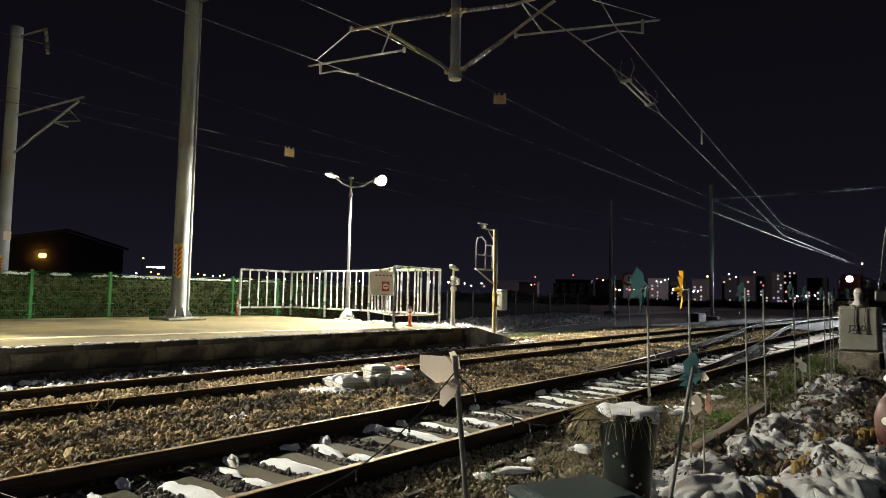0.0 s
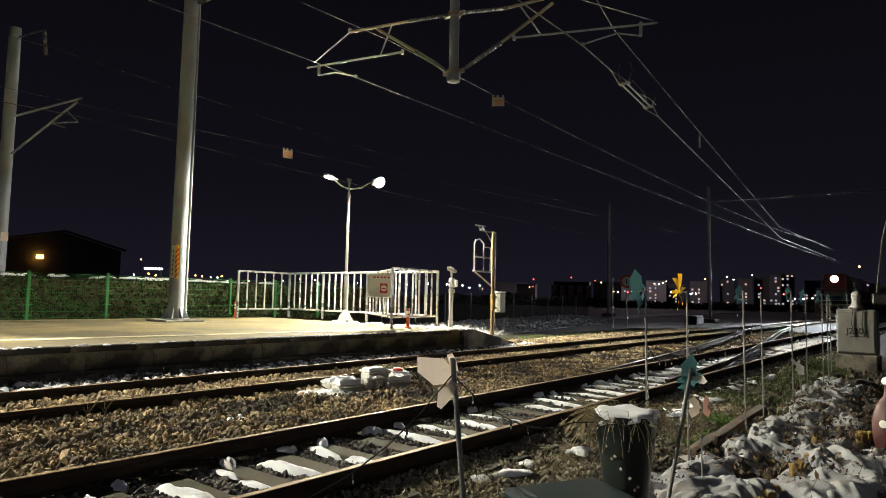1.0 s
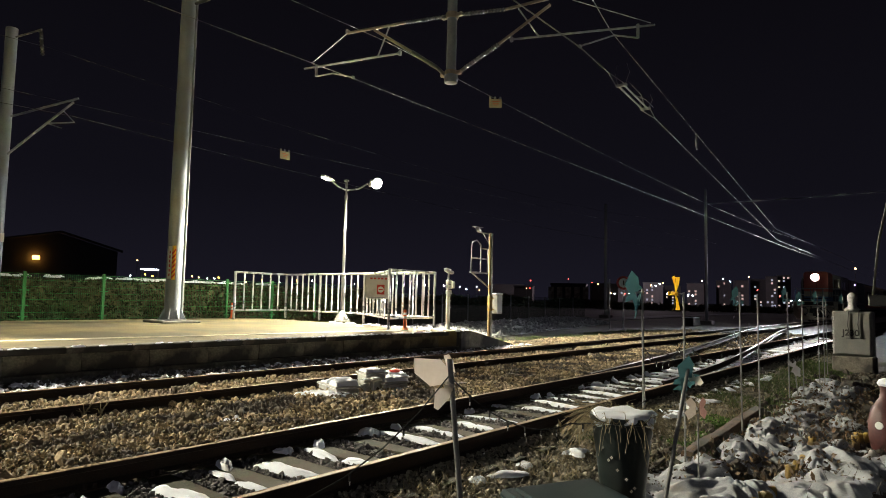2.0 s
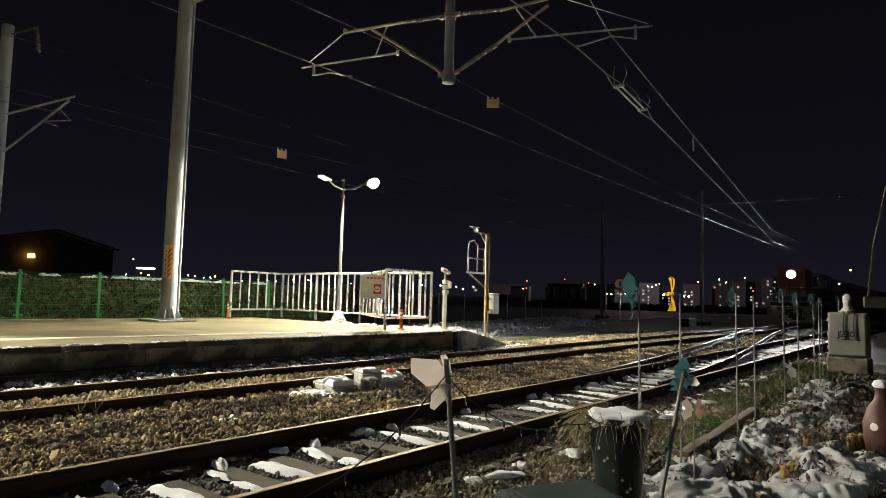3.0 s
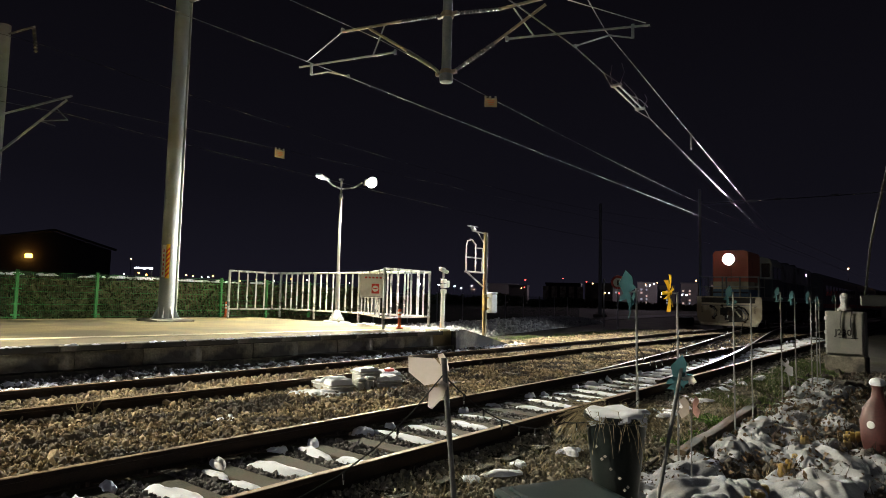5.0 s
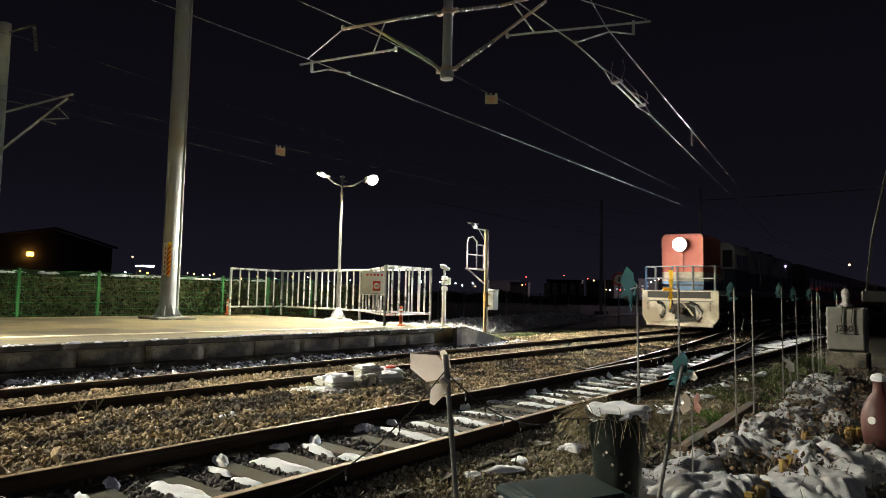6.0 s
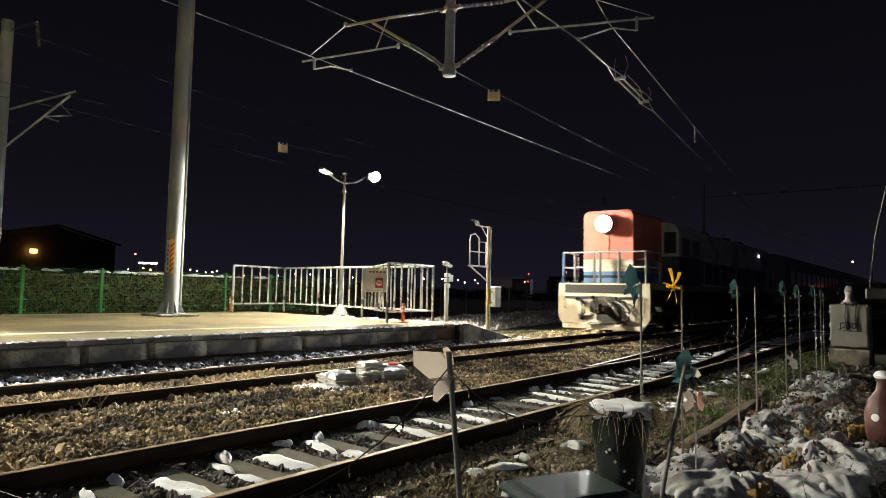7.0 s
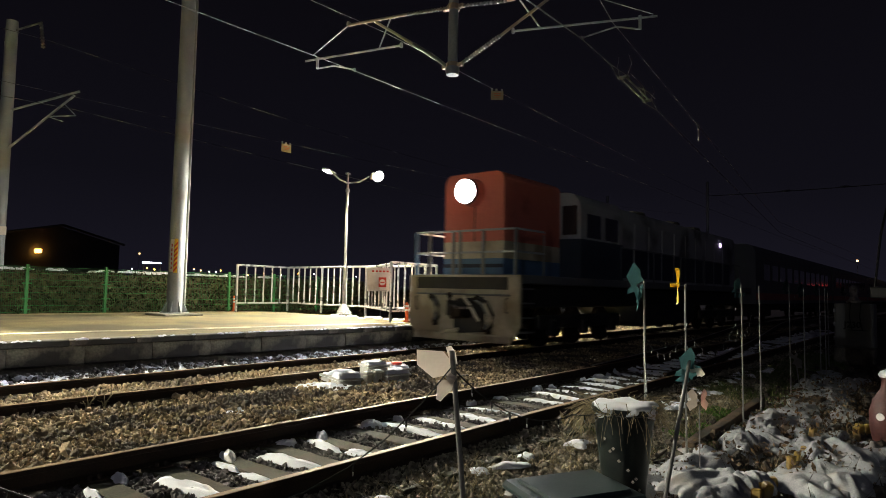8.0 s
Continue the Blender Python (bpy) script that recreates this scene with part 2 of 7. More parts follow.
M_STRAW = mat("dry_straw", (0.20, 0.165, 0.10), (0.36, 0.31, 0.20), 0.9, scale=3, fine=40, bump=0.0, island=0.45)
M_VASE = mat("pink_glazed_clay", (0.06, 0.018, 0.018), (0.10, 0.03, 0.029), 0.55, scale=5, fine=40, bump=0.1)
M_HOOD = mat("loco_red_paint", (0.58, 0.15, 0.115), (0.66, 0.19, 0.15), 0.55, scale=1.5, fine=30, bump=0.04, c3=(0.30, 0.05, 0.035), amount=0.15)
M_LBLUE = mat("loco_blue_paint", (0.07, 0.16, 0.34), (0.10, 0.21, 0.42), 0.5, scale=1.5, fine=30, bump=0.04)
M_LWHITE = mat("loco_white_paint", (0.52, 0.48, 0.38), (0.64, 0.60, 0.50), 0.6, scale=1.8, fine=24, bump=0.08, c3=(0.30, 0.25, 0.18), amount=0.4)
M_NAVY = mat("loco_navy_paint", (0.012, 0.02, 0.05), (0.02, 0.03, 0.07), 0.5, scale=1.5, fine=30, bump=0.04)
M_LNAVY = mat("loco_lower_blue", (0.02, 0.035, 0.06), (0.035, 0.055, 0.09), 0.5, scale=1.5, fine=30, bump=0.04)
M_RAILPALE = mat("loco_rail_paint", (0.34, 0.39, 0.44), (0.46, 0.51, 0.56), 0.4, scale=1.5, fine=30, bump=0.04)
M_LGREY = mat("loco_grey_paint", (0.15, 0.16, 0.17), (0.22, 0.23, 0.245), 0.55, scale=1.5, fine=30, bump=0.04)
M_HOODGREY = mat("loco_hood_grey", (0.46, 0.48, 0.50), (0.58, 0.60, 0.62), 0.55, scale=1.5, fine=30, bump=0.05, c3=(0.18, 0.18, 0.18), amount=0.3)
M_LDARK = mat("loco_underframe", (0.02, 0.02, 0.02), (0.045, 0.042, 0.04), 0.7, scale=3, fine=40, bump=0.1)
M_ROOFDARK = mat("dark_roof", (0.03, 0.032, 0.036), (0.05, 0.052, 0.056), 0.8, scale=1, fine=10, bump=0.1)
M_FARWALL = mat("far_wall", (0.05, 0.05, 0.052), (0.085, 0.082, 0.08), 0.9, scale=0.2, fine=3, bump=0.0, piece=0.3)
M_ROAD = mat("service_road", (0.10, 0.10, 0.10), (0.16, 0.155, 0.15), 0.9, scale=1.0, fine=25, bump=0.2)
M_LED = glow("lamp_lens_glow", (1.0, 0.93, 0.74), 55)
M_HEAD = glow("headlight_glow", (0.92, 0.95, 1.0), 600)
M_BEAM = glow("headlight_beam", (0.88, 0.93, 1.0), 90000)
M_FARWHITE = glow("far_white_light", (0.85, 0.93, 1.0), 9)
M_FARWARM = glow("far_warm_light", (1.0, 0.55, 0.22), 8)
M_FARORANGE = glow("sodium_light", (1.0, 0.42, 0.06), 14)
M_FARRED = glow("far_red_light", (1.0, 0.08, 0.07), 5)
M_WINDOWLIT = glow("lit_window_strip", (1.0, 0.72, 0.62), 0.55)
M_WINDOWCOOL = glow("cool_window_strip", (0.80, 0.85, 1.0), 0.35)
M_MARKER = glow("marker_lamp_glow", (0.75, 0.55, 1.0), 5)
M_GLASS = mat("dark_window_glass", (0.012, 0.013, 0.015), (0.02, 0.022, 0.025), 0.08, scale=1, fine=10, bump=0.0, spec=0.8)

# ---- building helpers ----


def finish(name, bm, materials, smooth=False):
    me = bpy.data.meshes.new(name)
    bm.normal_update()
    bm.to_mesh(me)
    bm.free()
    for m in materials if isinstance(materials, (list, tuple)) else [materials]:
        me.materials.append(m)
    if smooth:
        me.shade_smooth()
        me.set_sharp_from_angle(angle=radians(40))
    return me


def part(name, bm, material, parent, label="", smooth=False):
    ob = new(name, finish(name, bm, material, smooth))
    ob.parent = parent
    return tagged(ob, label)


def thing(name, label, category, group="", kind="", at=None):
    ob = new(name)
    ob.empty_display_size = 0.2
    if at is not None:
        ob.matrix_basis = at if isinstance(at, Matrix) else Matrix.Translation(at)
    return tagged(ob, label, category, group, kind)


def solid(name, bm, material, label, category="", group="", kind="", at=None, smooth=False):
    ob = new(name, finish(name, bm, material, smooth))
    if at is not None:
        ob.matrix_basis = at if isinstance(at, Matrix) else Matrix.Translation(at)
    return tagged(ob, label, category, group, kind)


def box(bm, c, s, m=None, bevel=0.0, idx=0):
    """A box with centre c and size s, turned by m."""
    made = bmesh.ops.create_cube(bm, size=1.0)["verts"]
    faces = list({f for v in made for f in v.link_faces})
    bmesh.ops.scale(bm, vec=s, verts=made)
    if bevel:
        edges = list({e for v in made for e in v.link_edges})
        res = bmesh.ops.bevel(bm, geom=edges, offset=bevel, segments=1, affect="EDGES", profile=0.5)
        made = list({v for f in res["faces"] for v in f.verts} | {v for v in made if v.is_valid})
        faces = list({f for v in made for f in v.link_faces})
    for f in faces:
        f.material_index = idx
    if m is not None:
        bmesh.ops.transform(bm, matrix=m.to_4x4(), verts=made)
    bmesh.ops.translate(bm, vec=c, verts=made)
    return made


def rod(bm, a, b, r0, r1=None, seg=8, idx=0, caps=True):
    """A round bar from a to b."""
    a, b = Vector(a), Vector(b)
    r1 = r0 if r1 is None else r1
    d = b - a
    q = d.to_track_quat("Z", "Y").to_matrix()
    rings = []
    for p, r in ((a, r0), (b, r1)):
        rings.append([bm.verts.new(p + q @ Vector((r * math.cos(TAU * i / seg), r * math.sin(TAU * i / seg), 0))) for i in range(seg)])
    fs = [bm.faces.new((rings[0][i], rings[0][(i + 1) % seg], rings[1][(i + 1) % seg], rings[1][i])) for i in range(seg)]
    if caps:
        fs += [bm.faces.new(rings[0][::-1]), bm.faces.new(rings[1])]
    for f in fs:
        f.material_index = idx


def pipe(bm, pts, r, seg=6, idx=0):
    """A round bar along several points."""
    pts = [Vector(p) for p in pts]
    rings = []
    for i, p in enumerate(pts):
        d = (pts[min(i + 1, len(pts) - 1)] - pts[max(i - 1, 0)]).normalized()
        q = d.to_track_quat("Z", "Y").to_matrix()
        rings.append([bm.verts.new(p + q @ Vector((r * math.cos(TAU * k / seg), r * math.sin(TAU * k / seg), 0))) for k in range(seg)])
    for a, b in zip(rings, rings[1:]):
        for k in range(seg):
            bm.faces.new((a[k], a[(k + 1) % seg], b[(k + 1) % seg], b[k])).material_index = idx
    bm.faces.new(rings[0][::-1]).material_index = idx
    bm.faces.new(rings[-1]).material_index = idx


def lathe(bm, prof, a=(0, 0, 0), axis=(0, 0, 1), seg=16, idx=0, wobble=0.0, caps=True):
    """Turns a profile of (radius, height) round an axis that starts at a."""
    a = Vector(a)
    q = Vector(axis).to_track_quat("Z", "Y").to_matrix()
    rings = []
    for r, z in prof:
        rings.append([bm.verts.new(a + q @ Vector((r * (1 + wobble * noise.noise((math.cos(TAU * k / seg) * 2, math.sin(TAU * k / seg) * 2, z * 3))) * math.cos(TAU * k / seg),
                                                   r * math.sin(TAU * k / seg), z))) for k in range(seg)])
    for u, v in zip(rings, rings[1:]):
        for k in range(seg):
            bm.faces.new((u[k], u[(k + 1) % seg], v[(k + 1) % seg], v[k])).material_index = idx
    if caps:
        bm.faces.new(rings[0][::-1]).material_index = idx
        bm.faces.new(rings[-1]).material_index = idx


def insulator(bm, a, b, r, n):
    """A ribbed insulator between two points."""
    a, b = Vector(a), Vector(b)
    length = (b - a).length
    prof = []
    for i in range(n):
        z = length * (i + 0.5) / n
        w = length / n
        prof += [(r * 0.45, z - w * 0.45), (r, z - w * 0.1), (r, z + w * 0.1), (r * 0.45, z + w * 0.4)]
    lathe(bm, prof, a, b - a, seg=10)


def sweep(bm, prof, path, top_faces=()):
    """Carries a profile of (across, up) along a path; the profile's sides named in top_faces take the second material."""
    rings = []
    n = len(prof)
    for i, p in enumerate(path):
        d = Vector(path[min(i + 1, len(path) - 1)]) - Vector(path[max(i - 1, 0)])
        side = Vector((-d.y, d.x, 0)).normalized()
        rings.append([bm.verts.new(Vector(p) + side * u + Vector((0, 0, v))) for u, v in prof])
    for a, b in zip(rings, rings[1:]):
        for k in range(n):
            f = bm.faces.new((a[k], b[k], b[(k + 1) % n], a[(k + 1) % n]))
            f.material_index = 1 if k in top_faces else 0
    bm.faces.new(rings[0])
    bm.faces.new(rings[-1][::-1])


def raw_mesh(name, verts, faces, material, smooth=False):
    """A large mesh of triangles or quads from arrays."""
    me = bpy.data.meshes.new(name)
    k = faces.shape[1]
    me.vertices.add(len(verts))
    me.vertices.foreach_set("co", np.ascontiguousarray(verts, dtype=np.float32).ravel())
    me.loops.add(faces.size)
    me.loops.foreach_set("vertex_index", np.ascontiguousarray(faces, dtype=np.int32).ravel())
    me.polygons.add(len(faces))
    me.polygons.foreach_set("loop_start", np.arange(0, faces.size, k, dtype=np.int32))
    me.polygons.foreach_set("use_smooth", np.full(len(faces), smooth))
    me.materials.append(material)
    me.update(calc_edges=True)
    me.validate()
    return me


def value_noise(x, y, seed):
    """Smooth noise from 0 to 1 on arrays, one lump a unit."""
    xi, yi = np.floor(x).astype(np.int64), np.floor(y).astype(np.int64)
    u, v = x - xi, y - yi
    u, v = u * u * (3 - 2 * u), v * v * (3 - 2 * v)

    def corner(i, j):
        h = (i * 374761393 + j * 668265263 + seed * 974711) & 0x7FFFFFFF
        h = ((h ^ (h >> 13)) * 1274126177) & 0x7FFFFFFF
        return ((h ^ (h >> 16)) & 0xFFFF) / 65535.0

    return (corner(xi, yi) * (1 - u) + corner(xi + 1, yi) * u) * (1 - v) + (corner(xi, yi + 1) * (1 - u) + corner(xi + 1, yi + 1) * u) * v


def fractal(x, y, seed, n=4):
    total, amp, out = 0.0, 1.0, 0.0
    for i in range(n):
        out = out + amp * value_noise(x * 2 ** i, y * 2 ** i, seed + i * 17)
        total += amp
        amp *= 0.5
    return out / total


def ground_z(x, y):
    """The height of the ground on arrays."""
    x, y = np.asarray(x, float), np.asarray(y, float)
    lumps = (fractal(x * 1.3, y * 1.3, 5) - 0.5) * 0.22 * np.clip((2.7 - y) / 0.8, 0, 1) * np.clip(1.4 - np.hypot(x - 8, y) / 30, 0, 1)
    z = np.where(y < 3.72, -0.32 + (np.clip((y - 2.3) / 1.3, 0, 1)) * 0.16, BED)
    z = np.where(y > 10.2, BED - np.clip((y - 10.2) / 3.0, 0, 1) * 0.05, z)
    return z + lumps


def sheet(name, xs, ys, zfun, material, smooth=True):
    gx, gy = np.meshgrid(xs, ys, indexing="ij")
    gz = zfun(gx, gy)
    verts = np.stack([gx, gy, gz], -1).reshape(-1, 3)
    n, m = len(xs), len(ys)
    i = (np.arange(n - 1)[:, None] * m + np.arange(m - 1)[None, :]).ravel()
    faces = np.stack([i, i + m, i + m + 1, i + 1], -1)
    return raw_mesh(name, verts, faces, material, smooth)


rng = np.random.default_rng(7)
# ---- ground and road ----
near_x = np.concatenate([np.array([-2500, -900, -300, -120, -60, -30, -15, -8]), np.arange(-4, 24, 0.14), np.arange(24, 60, 0.8), np.array([62, 75, 95, 130, 200, 400, 1000, 3000])])
near_y = np.concatenate([np.array([-2500, -900, -300, -100, -40, -15, -6]), np.arange(-3, 3.6, 0.14), np.arange(3.6, 14, 0.6), np.array([15, 20, 30, 45, 70, 120, 250, 600, 1500, 3000])])
ground = new("ground", sheet("ground", near_x, near_y, ground_z, M_SOIL))
tagged(ground, "dark soil with thin grass beside the railway", "ground", kind="structure")

bm = bmesh.new()
sweep(bm, [(-1.6, 0.0), (1.6, 0.0), (1.6, 0.05), (-1.6, 0.05)], [(18, 19.0, -0.26), (40, 22.6, -0.26), (75, 25.5, -0.26), (160, 30, -0.26)])
solid("road", bm, M_ROAD, "grey service road behind the tracks", "road", kind="structure")

def edge_y(x):
    return 10.62 - 0.035 * (x - 3.0)


# ---- railway tracks ----
RAIL = [(-0.065, -0.153), (0.065, -0.153), (0.065, -0.142), (0.012, -0.125), (0.012, -0.045), (0.0335, -0.036), (0.0335, -0.004), (0.028, 0.0), (-0.028, 0.0), (-0.0335, -0.004), (-0.0335, -0.036), (-0.012, -0.045), (-0.012, -0.125), (-0.065, -0.142)]


def crossover_y(x):
    s = min(1.0, max(0.0, (x - 6.0) / 44.0))
    return TRACK_A + (TRACK_B - TRACK_A) * (s * s * (3 - 2 * s))


def rail(parent, path, top):
    bm = bmesh.new()
    sweep(bm, RAIL, path, top_faces=(6, 7, 8))
    return part("rail", bm, [M_RUST, top], parent)


def sleeper_mesh(length, seed):
    bm = bmesh.new()
    box(bm, (0, 0, -0.235), (0.23, length, 0.15), bevel=0.012)
    for v in bm.verts:
        v.co.x += 0.006 * noise.noise((v.co.y * 3, seed, v.co.z))
        v.co.z += 0.008 * noise.noise((v.co.y * 2, seed + 5, v.co.x * 4))
    for s in (-0.75, 0.75):
        box(bm, (0, s, -0.153), (0.17, 0.30, 0.014), idx=1)
        for e in (-0.105, 0.105):
            rod(bm, (0.035, s + e, -0.15), (0.035, s + e, -0.112), 0.017, seg=6, idx=1)
            rod(bm, (-0.035, s + e, -0.15), (-0.035, s + e, -0.112), 0.017, seg=6, idx=1)
    return finish("sleeper", bm, [M_WOOD, M_RUST])


SLEEPER_MESHES = [sleeper_mesh(2.5, k * 3.1) for k in range(4)]
STEP = 0.52


def track(name, label, y, x0, x1, top):
    t = thing(name, label, "railway track", kind="structure")
    for s in (-0.75, 0.75):
        rail(t, [(x0 + k * 3.0, y + s, 0) for k in range(int((x1 - x0) / 3) + 1)], top)
    return t


track_a = track("railway_track_near", "rusty railway track on wooden sleepers dusted with snow", TRACK_A, -14, 190, M_DULLSTEEL)
track_b = track("railway_track_far", "railway track in brown ballast beside the platform", TRACK_B, -14, 190, M_DULLSTEEL)
crossing = thing("railway_crossover", "crossover rails joining two tracks", "railway track", kind="structure")
for s in (-0.75, 0.75):
    rail(crossing, [(x, crossover_y(x) + s + (0.09 if s < 0 else -0.09) * max(0, 1 - (x - 9) / 6) , 0.004) for x in np.arange(11.0, 51.0, 1.0).tolist()], M_STEEL)
# check rails and switch gear at the crossover
for x0, y0 in ((24.0, TRACK_A - 0.67), (31.0, TRACK_B + 0.67)):
    rail(crossing, [(x0 + k, y0, 0) for k in range(5)], M_STEEL)


def snow_blob(out, x, y, z, lx, ly, h, turn=0.0, seed=0.0, lumps=0.0):
    """Adds one rounded drift of snow to the lists in out."""
    nu, nv = (37, 27) if lumps else (19, 13)
    us, vs = np.linspace(-1, 1, nu), np.linspace(-1, 1, nv)
    gu, gv = np.meshgrid(us, vs, indexing="ij")
    ang = np.arctan2(gv, gu)
    edge = 0.82 + 0.30 * (value_noise(np.cos(ang) * 1.6 + seed * 7 + 9, np.sin(ang) * 1.6 + 9, int(seed * 31)) - 0.35) + 0.14 * (value_noise(np.cos(ang) * 4 + seed * 5 + 9, np.sin(ang) * 4 + 9, 8) - 0.5)
    rr = np.maximum(np.abs(gu), np.abs(gv))
    nrm = np.hypot(gu, gv) + 1e-6
    px, py = gu / nrm * rr * edge, gv / nrm * rr * edge
    hz = h * np.sqrt(np.clip(1 - rr ** 2.6, 0, 1)) * (0.45 + 0.8 * value_noise(gu * 1.9 + seed * 3 + 20, gv * 1.9 + seed * 5 + 20, 3) + 0.22 * (value_noise(gu * 4 + seed * 3 + 20, gv * 3 + seed * 5 + 20, 4) - 0.3)) - 0.012
    if lumps:
        folds = np.abs(value_noise(gu * 3.1 + seed * 7 + 30, gv * 2.3 + seed * 3 + 30, 6) - 0.5) * 2
        hz = hz * (1 + lumps * (folds - 0.45)) + lumps * h * 0.22 * (value_noise(gu * 8 + seed * 3 + 40, gv * 6 + seed + 40, 7) - 0.5) * (1 - rr)
        px, py = px * (1 + 0.22 * (folds - 0.4) * rr), py * (1 + 0.22 * (folds - 0.4) * rr)
    c, s = math.cos(turn), math.sin(turn)
    vx, vy = px * lx, py * ly
    base = out["n"]
    out["v"].append(np.stack([x + vx * c - vy * s, y + vx * s + vy * c, z + hz], -1).reshape(-1, 3))
    i = (np.arange(nu - 1)[:, None] * nv + np.arange(nv - 1)[None, :]).ravel() + base
    out["f"].append(np.stack([i, i + nv, i + nv + 1, i + 1], -1))
    out["n"] += nu * nv


def blob_object(name, out, material, label, category="snow"):
    ob = new(name, raw_mesh(name, np.concatenate(out["v"]), np.concatenate(out["f"]), material, True))
    return tagged(ob, label, category, kind="stuff")


# snow along the sleepers of the near track
drifts = {"v": [], "f": [], "n": 0}
x = 0.6
while x < 34:
    if rng.random() < 0.85:
        w = 0.03 + 0.03 * rng.random()
        y0 = TRACK_A - 0.62 + 0.25 * rng.random()
        y1 = TRACK_A + 0.30 + 0.38 * rng.random()
        if x > 8:
            y0, y1, w = TRACK_A - 0.66, TRACK_A + 0.64, 0.062
        parts = 1 + int(rng.random() * 2.4)
        for k in range(parts):
            a, b = y0 + (y1 - y0) * k / parts, y0 + (y1 - y0) * (k + 0.95) / parts
            snow_blob(drifts, x - (0.15 if x < 8 else 0.12) + 0.02 * rng.standard_normal(), (a + b) / 2, -0.163, (b - a) / 2 + 0.04, w * (0.8 + 0.5 * rng.random()), 0.028 + 0.035 * rng.random(), math.pi / 2 + 0.12 * rng.standard_normal(), rng.random() * 9)
    if rng.random() < 0.75:
        snow_blob(drifts, x + 0.25 * rng.random(), TRACK_A + 0.48 + 0.12 * rng.random(), -0.17, 0.10 + 0.08 * rng.random(), 0.07, 0.05 + 0.05 * rng.random(), rng.random() * 3, rng.random() * 9)
    x += STEP
# the two large drifts on the nearest sleepers
for sx, sy, ln in ((2.55, 4.42, 0.52), (3.50, 4.50, 0.50)):
    snow_blob(drifts, sx, sy, -0.165, ln, 0.085, 0.07, math.pi / 2 + 0.1, sx)
# snow beside the near rail and over the ballast
for k in range(46):
    bx = 2.2 + 13 * rng.random() ** 1.3
    snow_blob(drifts, bx, 3.45 - 0.42 * rng.random(), -0.185, 0.08 + 0.16 * rng.random(), 0.05 + 0.07 * rng.random(), 0.03 + 0.025 * rng.random(), rng.random() * 3, rng.random() * 9)
for k in range(60):
    snow_blob(drifts, 10 + 26 * rng.random(), TRACK_A - 0.6 + 4.8 * rng.random(), -0.19, 0.12 + 0.2 * rng.random(), 0.05 + 0.06 * rng.random(), 0.035, rng.random() * 0.6, rng.random() * 9)
for bx, by in ((4.25, 6.62), (4.45, 6.72), (4.35, 6.5)):
    snow_blob(drifts, bx, by, -0.15, 0.13, 0.06, 0.05, 0.8, bx)
blob_object("snow_drifts", drifts, M_SNOW, "white snow lying on sleepers and ballast")

strip = {"v": [], "f": [], "n": 0}
for k in range(600):
    bx = 2 + 15 * rng.random()
    yy = 9.74 + 0.66 * rng.random()
    snow_blob(strip, bx, yy, -0.125 + 0.10 * (yy - 9.64) / 0.9, 0.05 + 0.10 * rng.random(), 0.04 + 0.05 * rng.random(), 0.034 + 0.04 * rng.random(), rng.random() * 3, rng.random() * 9)
for k in range(26):
    snow_blob(strip, 6.5 + 2.5 * rng.random(), 9.60 + 0.1 * rng.random(), -0.06, 0.2, 0.05, 0.05, 0, rng.random() * 9)
blob_object("snow_crumbs", strip, M_SNOW, "broken frozen snow along the platform wall")

# ---- ballast stones ----
PHI = (1 + 5 ** 0.5) / 2
ICO = np.array([(-1, PHI, 0), (1, PHI, 0), (-1, -PHI, 0), (1, -PHI, 0), (0, -1, PHI), (0, 1, PHI), (0, -1, -PHI), (0, 1, -PHI), (PHI, 0, -1), (PHI, 0, 1), (-PHI, 0, -1), (-PHI, 0, 1)], float) / math.hypot(1, PHI)
ICO_F = []
for ia in range(12):
    for ib in range(ia + 1, 12):
        for ic in range(ib + 1, 12):
            pa, pb, pc = ICO[ia], ICO[ib], ICO[ic]
            if max(np.linalg.norm(pa - pb), np.linalg.norm(pb - pc), np.linalg.norm(pa - pc)) < 1.06:
                ICO_F.append((ia, ib, ic) if np.dot(np.cross(pb - pa, pc - pa), pa) > 0 else (ia, ic, ib))
ICO_F = np.array(ICO_F)


def stones(name, label, spots, radius, material, sink=0.25, spread=0.45):
    """Scatters broken stones at the given (x, y, z) spots, as one mesh."""
    n = len(spots)
    shapes = ICO[None] * (1 + 0.13 * rng.standard_normal((24, 12, 1)))
    v = shapes[rng.integers(0, 24, n)]
    v = v * (np.array([1.28, 0.95, 0.68]) * (1 + 0.2 * rng.standard_normal((n, 1, 3))))
    q = rng.standard_normal((n, 4))
    q[:, 0] += 0.3
    q /= np.linalg.norm(q, axis=1, keepdims=True)
    w, a, b, c = q.T
    rot = np.stack([1 - 2 * (b * b + c * c), 2 * (a * b - w * c), 2 * (a * c + w * b), 2 * (a * b + w * c), 1 - 2 * (a * a + c * c), 2 * (b * c - w * a), 2 * (a * c - w * b), 2 * (b * c + w * a), 1 - 2 * (a * a + b * b)], -1).reshape(n, 3, 3)
    v = np.einsum("nij,nkj->nki", rot, v)
    r = radius * np.exp(spread * rng.standard_normal((n, 1, 1)) * 0.6)
    v = v * r + np.asarray(spots)[:, None, :] + np.array([0, 0, 1]) * r * (0.55 - sink)
    f = ICO_F[None] + (np.arange(n) * 12)[:, None, None]
    ob = new(name, raw_mesh(name, v.reshape(-1, 3), f.reshape(-1, 3), material))
    return tagged(ob, label, "gravel", kind="stuff")


